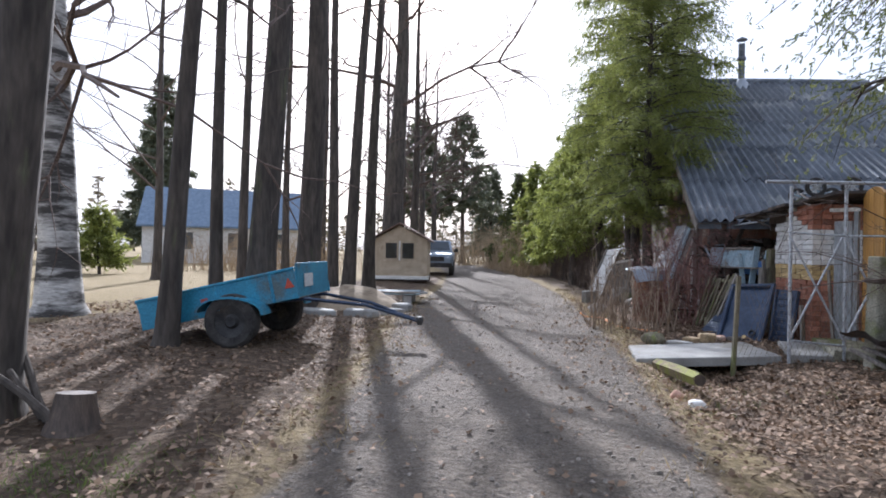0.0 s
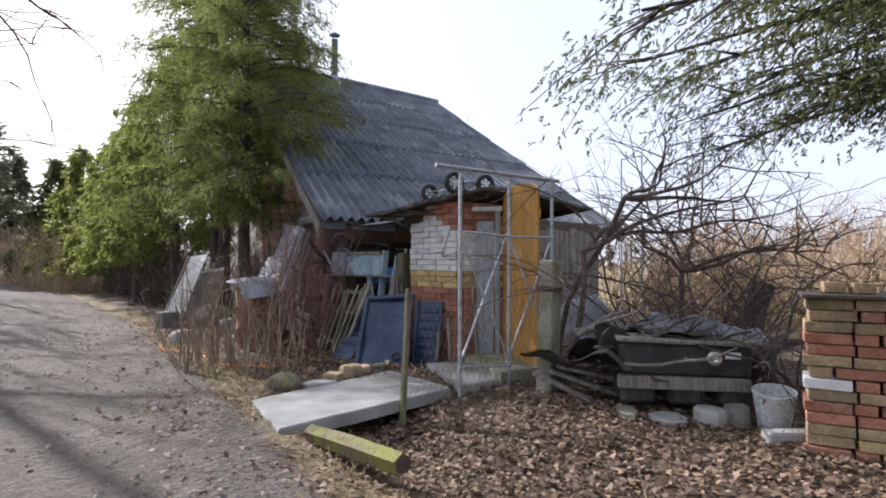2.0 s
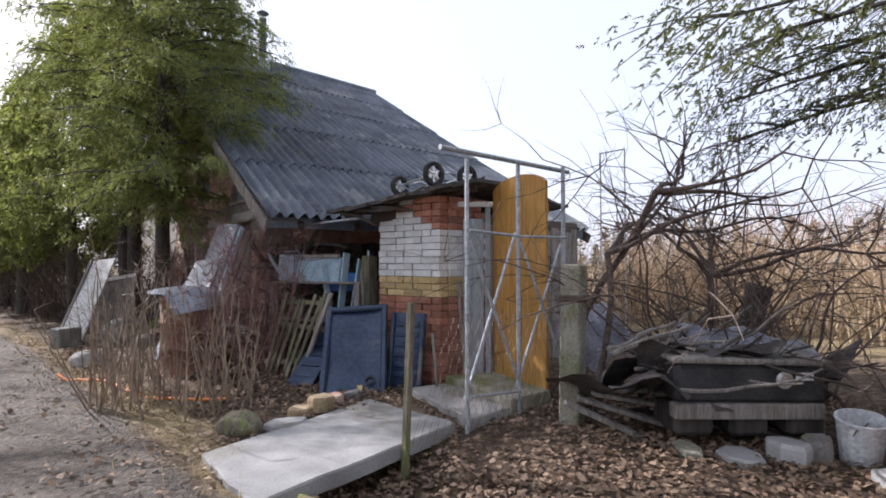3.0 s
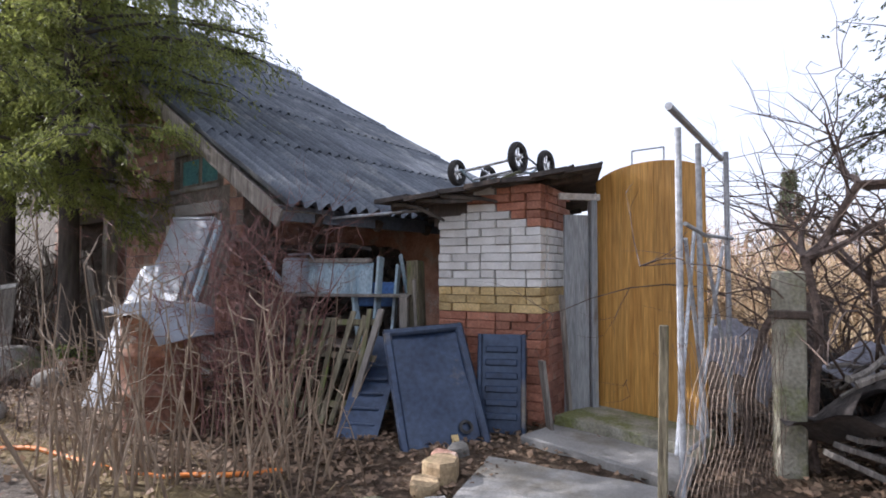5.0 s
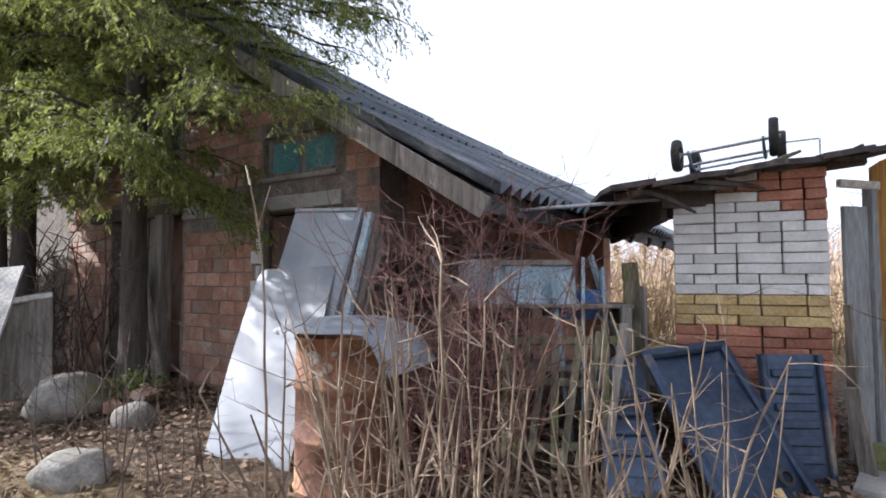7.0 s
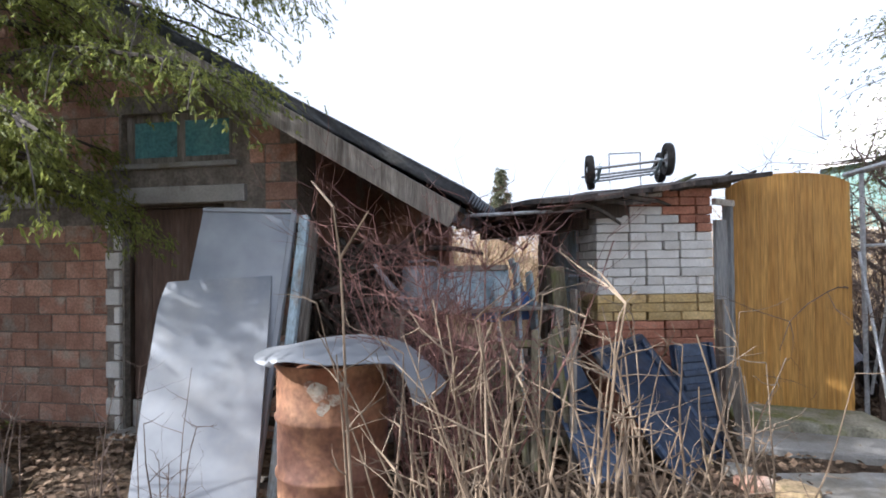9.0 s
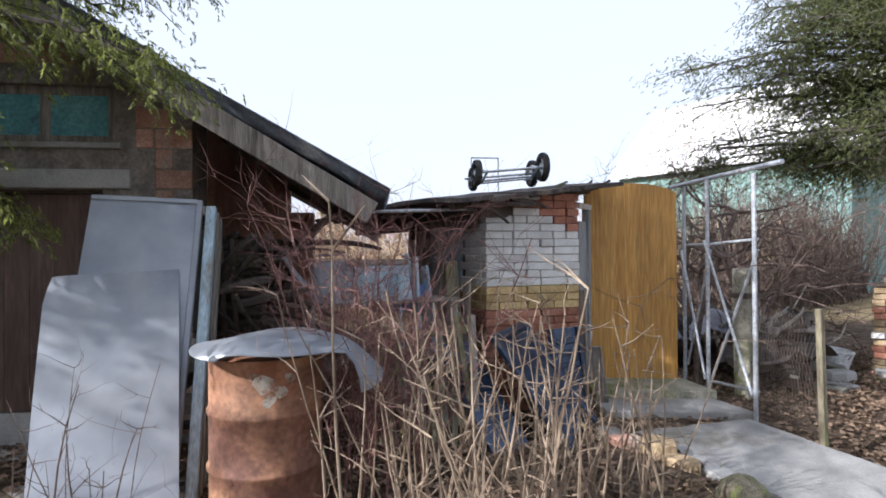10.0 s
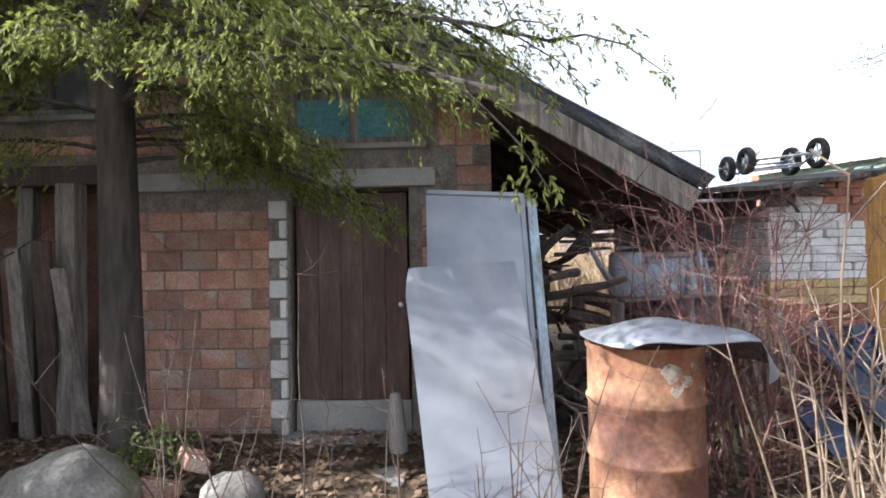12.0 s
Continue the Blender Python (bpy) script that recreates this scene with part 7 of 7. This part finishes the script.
# parked off-roader behind the playhouse
def offroader(m):
    c = thing("parked_car", "silver-blue off-road car parked facing down the lane", "car", m)

    def loft(sections, name, mat, label=""):
        g = Geo()
        k = len(sections[0][1])
        v = [(x, y, z) for y, ring in sections for x, z in ring]
        f = [(j * k + i, j * k + (i + 1) % k, (j + 1) * k + (i + 1) % k, (j + 1) * k + i) for j in range(len(sections) - 1) for i in range(k)]
        f += [tuple(range(k))[::-1], tuple((len(sections) - 1) * k + i for i in range(k))]
        g.add(v, f)
        return part(name, g, mat, c, label, smooth=False)

    def ring(w, z0, z1, r=0.08):
        return [(-w + r, z0), (w - r, z0), (w, z0 + r), (w, z1 - r), (w - r, z1), (-w + r, z1), (-w, z1 - r), (-w, z0 + r)]
    loft([(-2.15, ring(0.72, 0.5, 0.85)), (-2.05, ring(0.84, 0.42, 1.02)), (-1.2, ring(0.88, 0.40, 1.10)), (-0.8, ring(0.89, 0.4, 1.13)), (1.9, ring(0.89, 0.4, 1.15)), (2.1, ring(0.82, 0.45, 1.1))], "body", SUVPAINT)
    loft([(-0.85, ring(0.80, 1.12, 1.16, 0.015)), (-0.25, ring(0.72, 1.12, 1.68)), (1.75, ring(0.72, 1.12, 1.70)), (2.02, ring(0.76, 1.12, 1.2, 0.03))], "cabin", SUVPAINT)
    g = Geo(); g.add([(-0.68, -0.80, 1.19), (0.68, -0.80, 1.19), (0.60, -0.30, 1.62), (-0.60, -0.30, 1.62)], [(0, 1, 2, 3)], pose(0, -0.02, 0.012)); part("windscreen", g, DARKGLASS, c)
    for s in (-1, 1):
        for y0, y1 in ((-0.15, 0.65), (0.75, 1.6)):
            g = Geo(); g.box(0.012, y1 - y0, 0.36, pose(s * 0.742, (y0 + y1) / 2, 1.40, 0, -s * 5, 0), 0.004); part("side_window", g, DARKGLASS, c)
        g = Geo(); g.lathe([(0.0, 0.02), (0.10, 0.015), (0.11, 0.0)], 14, pose(s * 0.60, -2.12, 0.80, 90, 0, 0)); part("headlight", g, CHROME, c)
        g = Geo(); g.box(0.2, 0.1, 0.14, pose(s * 0.98, -0.62, 1.2), 0.02); part("mirror", g, BLACKJUNK, c)
        for y in (-1.4, 1.35):
            g = Geo(); g.lathe([(0.2, -0.11), (0.34, -0.12), (0.37, -0.08), (0.375, 0.0), (0.37, 0.08), (0.34, 0.12), (0.2, 0.11)], 22, pose(s * 0.78, y, 0.375, 0, 90, 0)); ty = part("tyre", g, RUBBER, c, smooth=True)
            g = Geo(); g.lathe([(0.0, 0.1), (0.08, 0.1), (0.2, 0.06), (0.2, -0.1), (0.08, -0.1), (0.0, -0.1)], 16, pose(s * 0.79, y, 0.375, 0, 90, 0)); part("rim", g, CHROME, ty)
    g = Geo(); g.box(0.9, 0.05, 0.22, pose(0, -2.13, 0.80), 0.01); part("grille", g, BLACKJUNK, c)
    g = Geo(); g.box(1.66, 0.16, 0.2, pose(0, -2.16, 0.52), 0.03); part("bumper", g, BLACKJUNK, c)
    for x in (-0.5, 0.5):
        g = Geo(); g.tube([(x, 0.0, 1.74), (x, 1.6, 1.76)], 0.02, 6); part("roof_rail", g, BLACKJUNK, c)


offroader(pose(-4.85, 27.0, gz(-4.8, 26.5), 0, 0, 12))


# far houses
def far_house(label, x, y, yaw, w, d, h, rise, wall, roofm, windows):
    hs = thing("house", label, "house", pose(x, y, 0.1, 0, 0, yaw))
    g = Geo(); g.prism([(-w / 2, 0), (w / 2, 0), (w / 2, h), (-w / 2, h)], d); part("wall", g, wall, hs)
    for s in (-1, 1):
        g = Geo(); v = [(s * (w / 2 + 0.3), -d / 2 - 0.3, h - 0.15), (s * (w / 2 + 0.3), d / 2 + 0.3, h - 0.15), (0, d / 2 + 0.3, h + rise), (0, -d / 2 - 0.3, h + rise)]
        v += [(a, b, c + 0.12) for a, b, c in v]
        g.add(v, [(0, 1, 2, 3), (7, 6, 5, 4), (0, 4, 5, 1), (1, 5, 6, 2), (2, 6, 7, 3), (3, 7, 4, 0)]); part("roof", g, roofm, hs)
    for s in (-1, 1):
        g = Geo(); g.add([(-w / 2, s * d / 2, h), (w / 2, s * d / 2, h), (0, s * d / 2, h + rise)], [(0, 1, 2)] if s < 0 else [(2, 1, 0)]); part("gable", g, wall, hs)
    for (wx, wz, ww, wh, face) in windows:
        m = pose(wx, -d / 2 - 0.03, wz) if face == 0 else pose(w / 2 + 0.03, wx, wz, 0, 0, 90) if face == 1 else pose(-w / 2 - 0.03, wx, wz, 0, 0, 90)
        g = Geo(); g.box(ww + 0.16, 0.06, wh + 0.16, m, 0.01); fr = part("window", g, WHITEPAINT, hs)
        g = Geo(); g.box(ww, 0.08, wh, m); part("pane", g, DARKGLASS, fr)
    return hs


far_house("white rendered house with a haze-paled blue roof behind the trees", -22.5, 35.5, -56, 7.5, 10.0, 2.5, 2.6, WHITEPAINT, BLUEROOF, [(-2.0, 1.5, 1.0, 1.1, 0), (1.8, 1.5, 1.0, 1.1, 0), (-2.5, 1.5, 0.9, 1.1, 1), (0.5, 1.5, 0.9, 1.1, 1), (3.0, 1.5, 0.9, 1.1, 1), (0, 3.3, 0.8, 0.8, 0)])
# teal greyed so that the wall looks seen through haze
TEAL = material("hazed_teal_boards", (0.13, 0.23, 0.205), (0.21, 0.32, 0.29), 3, 0.8, bump=0.2, stain=(0.30, 0.38, 0.35), stain_at=0.62)
PALEROOF = material("pale_sheet_metal_roof", (0.52, 0.51, 0.50), (0.64, 0.63, 0.62), 2, 0.5, bump=0.15, stain=(0.42, 0.36, 0.32), stain_at=0.64)
far_house("teal boarded house with a pale steep metal roof beyond the garden", 20.4, -5.0, 120, 6.0, 8.0, 4.4, 3.0, TEAL, PALEROOF, [(-2.2, 1.6, 0.8, 1.0, 1), (1.8, 1.6, 0.8, 1.0, 1)])
far_house("red brick house with a brown roof behind the teal one", 29.6, -6.9, 118, 3.4, 4.5, 6.2, 0.8, BRICK_RED, SHINGLE, [(0.0, 5.6, 0.8, 0.9, 1), (-1.4, 5.6, 0.6, 0.8, 1)])

# distant evergreens and a wooded skyline
FG = "distant evergreens"
conifer("fir_tree", "distant dark spruce behind the white house", -33, 41.5, 16, 0.25, 1.5, 3.4, 70, 60, 301, FIR, (0.42, 0.13), 0.5, group=FG)
conifer("fir_tree", "distant dark spruce behind the white house", -37, 45, 13, 0.25, 1.2, 3.2, 60, 50, 302, FIR, (0.42, 0.13), 0.5, group=FG)
conifer("fir_tree", "young bushy pine in the clearing", -15.8, 17.5, 2.6, 0.06, 0.3, 0.9, 40, 40, 303, THUJA, (0.16, 0.05), 0.1, group=FG)
conifer("fir_tree", "tall pine at the end of the lane", -7.9, 48, 13, 0.22, 4.5, 3.2, 46, 60, 304, FIR, (0.38, 0.12), 0.2, group=FG)
conifer("fir_tree", "tall pine at the end of the lane", -10.8, 45, 12, 0.22, 4.0, 3.0, 46, 60, 305, FIR, (0.38, 0.12), 0.2, group=FG)
conifer("fir_tree", "dark spruce at the end of the lane", -6.4, 54, 9, 0.2, 0.8, 2.2, 46, 50, 306, FIR, (0.4, 0.12), 0.5, group=FG)
conifer("fir_tree", "lone spruce tip beyond the shed", 60, 13.8, 10.5, 0.2, 1.0, 1.6, 50, 50, 307, FIR, (0.34, 0.11), 0.5, group=FG)


def skyline():
    """The wood that closes the horizon: one ring of far crowns and stems."""
    rs = np.random.RandomState(310)
    cs, al, ac, ls, ws = [], [], [], [], []
    g = Geo()
    for k in range(230):
        a = 2 * math.pi * k / 230 + rs.uniform(-0.01, 0.01)
        R = rs.uniform(78, 105)
        x, y = R * math.cos(a), 8 + R * math.sin(a)
        h = rs.uniform(5, 9.5) * (1.25 if y > 40 and x < 0 else 0.8)
        g.tube([(x, y, 0), (x, y, h * 0.95)], [0.2, 0.04], 5, caps=False)
        n = 90
        u = rs.rand(n)
        rad = h * 0.26 * (1 - u * 0.85) * np.sqrt(rs.rand(n))
        b = rs.uniform(0, 2 * math.pi, n)
        cs.append(np.stack([x + rad * np.cos(b), y + rad * np.sin(b), h * (0.08 + 0.95 * u)], -1))
        d = unit(np.stack([np.cos(b), np.sin(b), rs.normal(0, 0.5, n)], -1))
        al.append(d); ac.append(unit(np.cross(d, rs.normal(0, 1, (n, 3)))))
        ls.append(rs.uniform(0.7, 1.6, n)); ws.append(rs.uniform(0.25, 0.6, n))
    tagged(part("far_woods", g, BARK), "stems of the distant wood", "woods", kind="stuff")
    tagged(part("far_woods_crowns", leaves_mesh("far_woods_crowns", FARWOOD, np.concatenate(cs), np.concatenate(al), np.concatenate(ac), np.concatenate(ls), np.concatenate(ws), 0.1), None), "hazy brown-green crowns of the distant wood", "woods", kind="stuff")


FARWOOD = leaf_material("hazy_far_wood", (0.10, 0.10, 0.06), (0.24, 0.20, 0.13), 0.05, 0.2)
skyline()
# aerial frame seen over the shed
t = thing("aerial_mast", "thin grey aerial frame standing beyond the shed", "aerial", pose(8.1, 7.87, 0.1))
g = Geo()
for y in (-0.19, 0.19):
    g.tube([(0, y, 0), (0, y, 2.7)], 0.010, 6)
for z in (1.9, 2.7):
    g.tube([(0, -0.19, z), (0, 0.19, z)], 0.010, 6)
part("frame", g, PIPE, t)


# ---- gable blocks ----
def gable_blocks():
    """Ceramic blocks of the gable, those the path passes nearest, each an object of its own."""
    rng = random.Random(400)
    meshes = {}
    for ln in (0.245, 0.118):
        gg = Geo(); gg.box(0.05, ln, 0.132, None, 0.005); meshes[ln] = gg.mesh("block", BLOCK_RED)
    holes = [(DOOR[0] - 0.03, DOOR[1] + 0.15, DOOR[2] - 0.2, DOOR[3] + 0.02), (GREEN[0] - 0.02, GREEN[1] + 0.02, GREEN[2] - 0.06, GREEN[3] + 0.02), (WINDOW[0] - 0.02, WINDOW[1] + 0.02, WINDOW[2] - 0.06, WINDOW[3] + 0.02), (PORCH[0] - 0.02, PORCH[1] + 0.02, 0, PORCH[3] + 0.16), (11.02, 13.44, 1.93, 2.09)]
    n = 0
    c_ = 0
    z = 0.10
    while z < 4.6:
        y = Y0 + (0.0 if c_ % 2 else -0.125)
        while y < 16.2 - 0.25 and n < 460:
            ln = 0.245
            ya, yb = y, y + ln
            for h in holes:
                if ya < h[1] and yb > h[0] and z < h[3] and z + 0.132 > h[2]:
                    if h[0] - ya > 0.118:
                        ln, yb = 0.118, ya + 0.118
                    else:
                        ya = h[1] + 0.004
                        ln = 0.118 if c_ % 2 else 0.245
                        yb = ya + ln
                    break
            if ln and ya >= Y0 - 0.02 and z + 0.14 < gable_top(ya) - 0.02 and not any(ya < h[1] and yb > h[0] and z < h[3] and z + 0.132 > h[2] for h in holes):
                part("block", meshes[ln], None, wall_west, m=pose(WX + 0.016 + rng.uniform(-0.004, 0.004), (ya + yb) / 2, z + 0.066, 0, 0, rng.uniform(-0.6, 0.6)))
                n += 1
            y = max(y + 0.05, yb + 0.009)
        z += 0.142
        c_ += 1


gable_blocks()
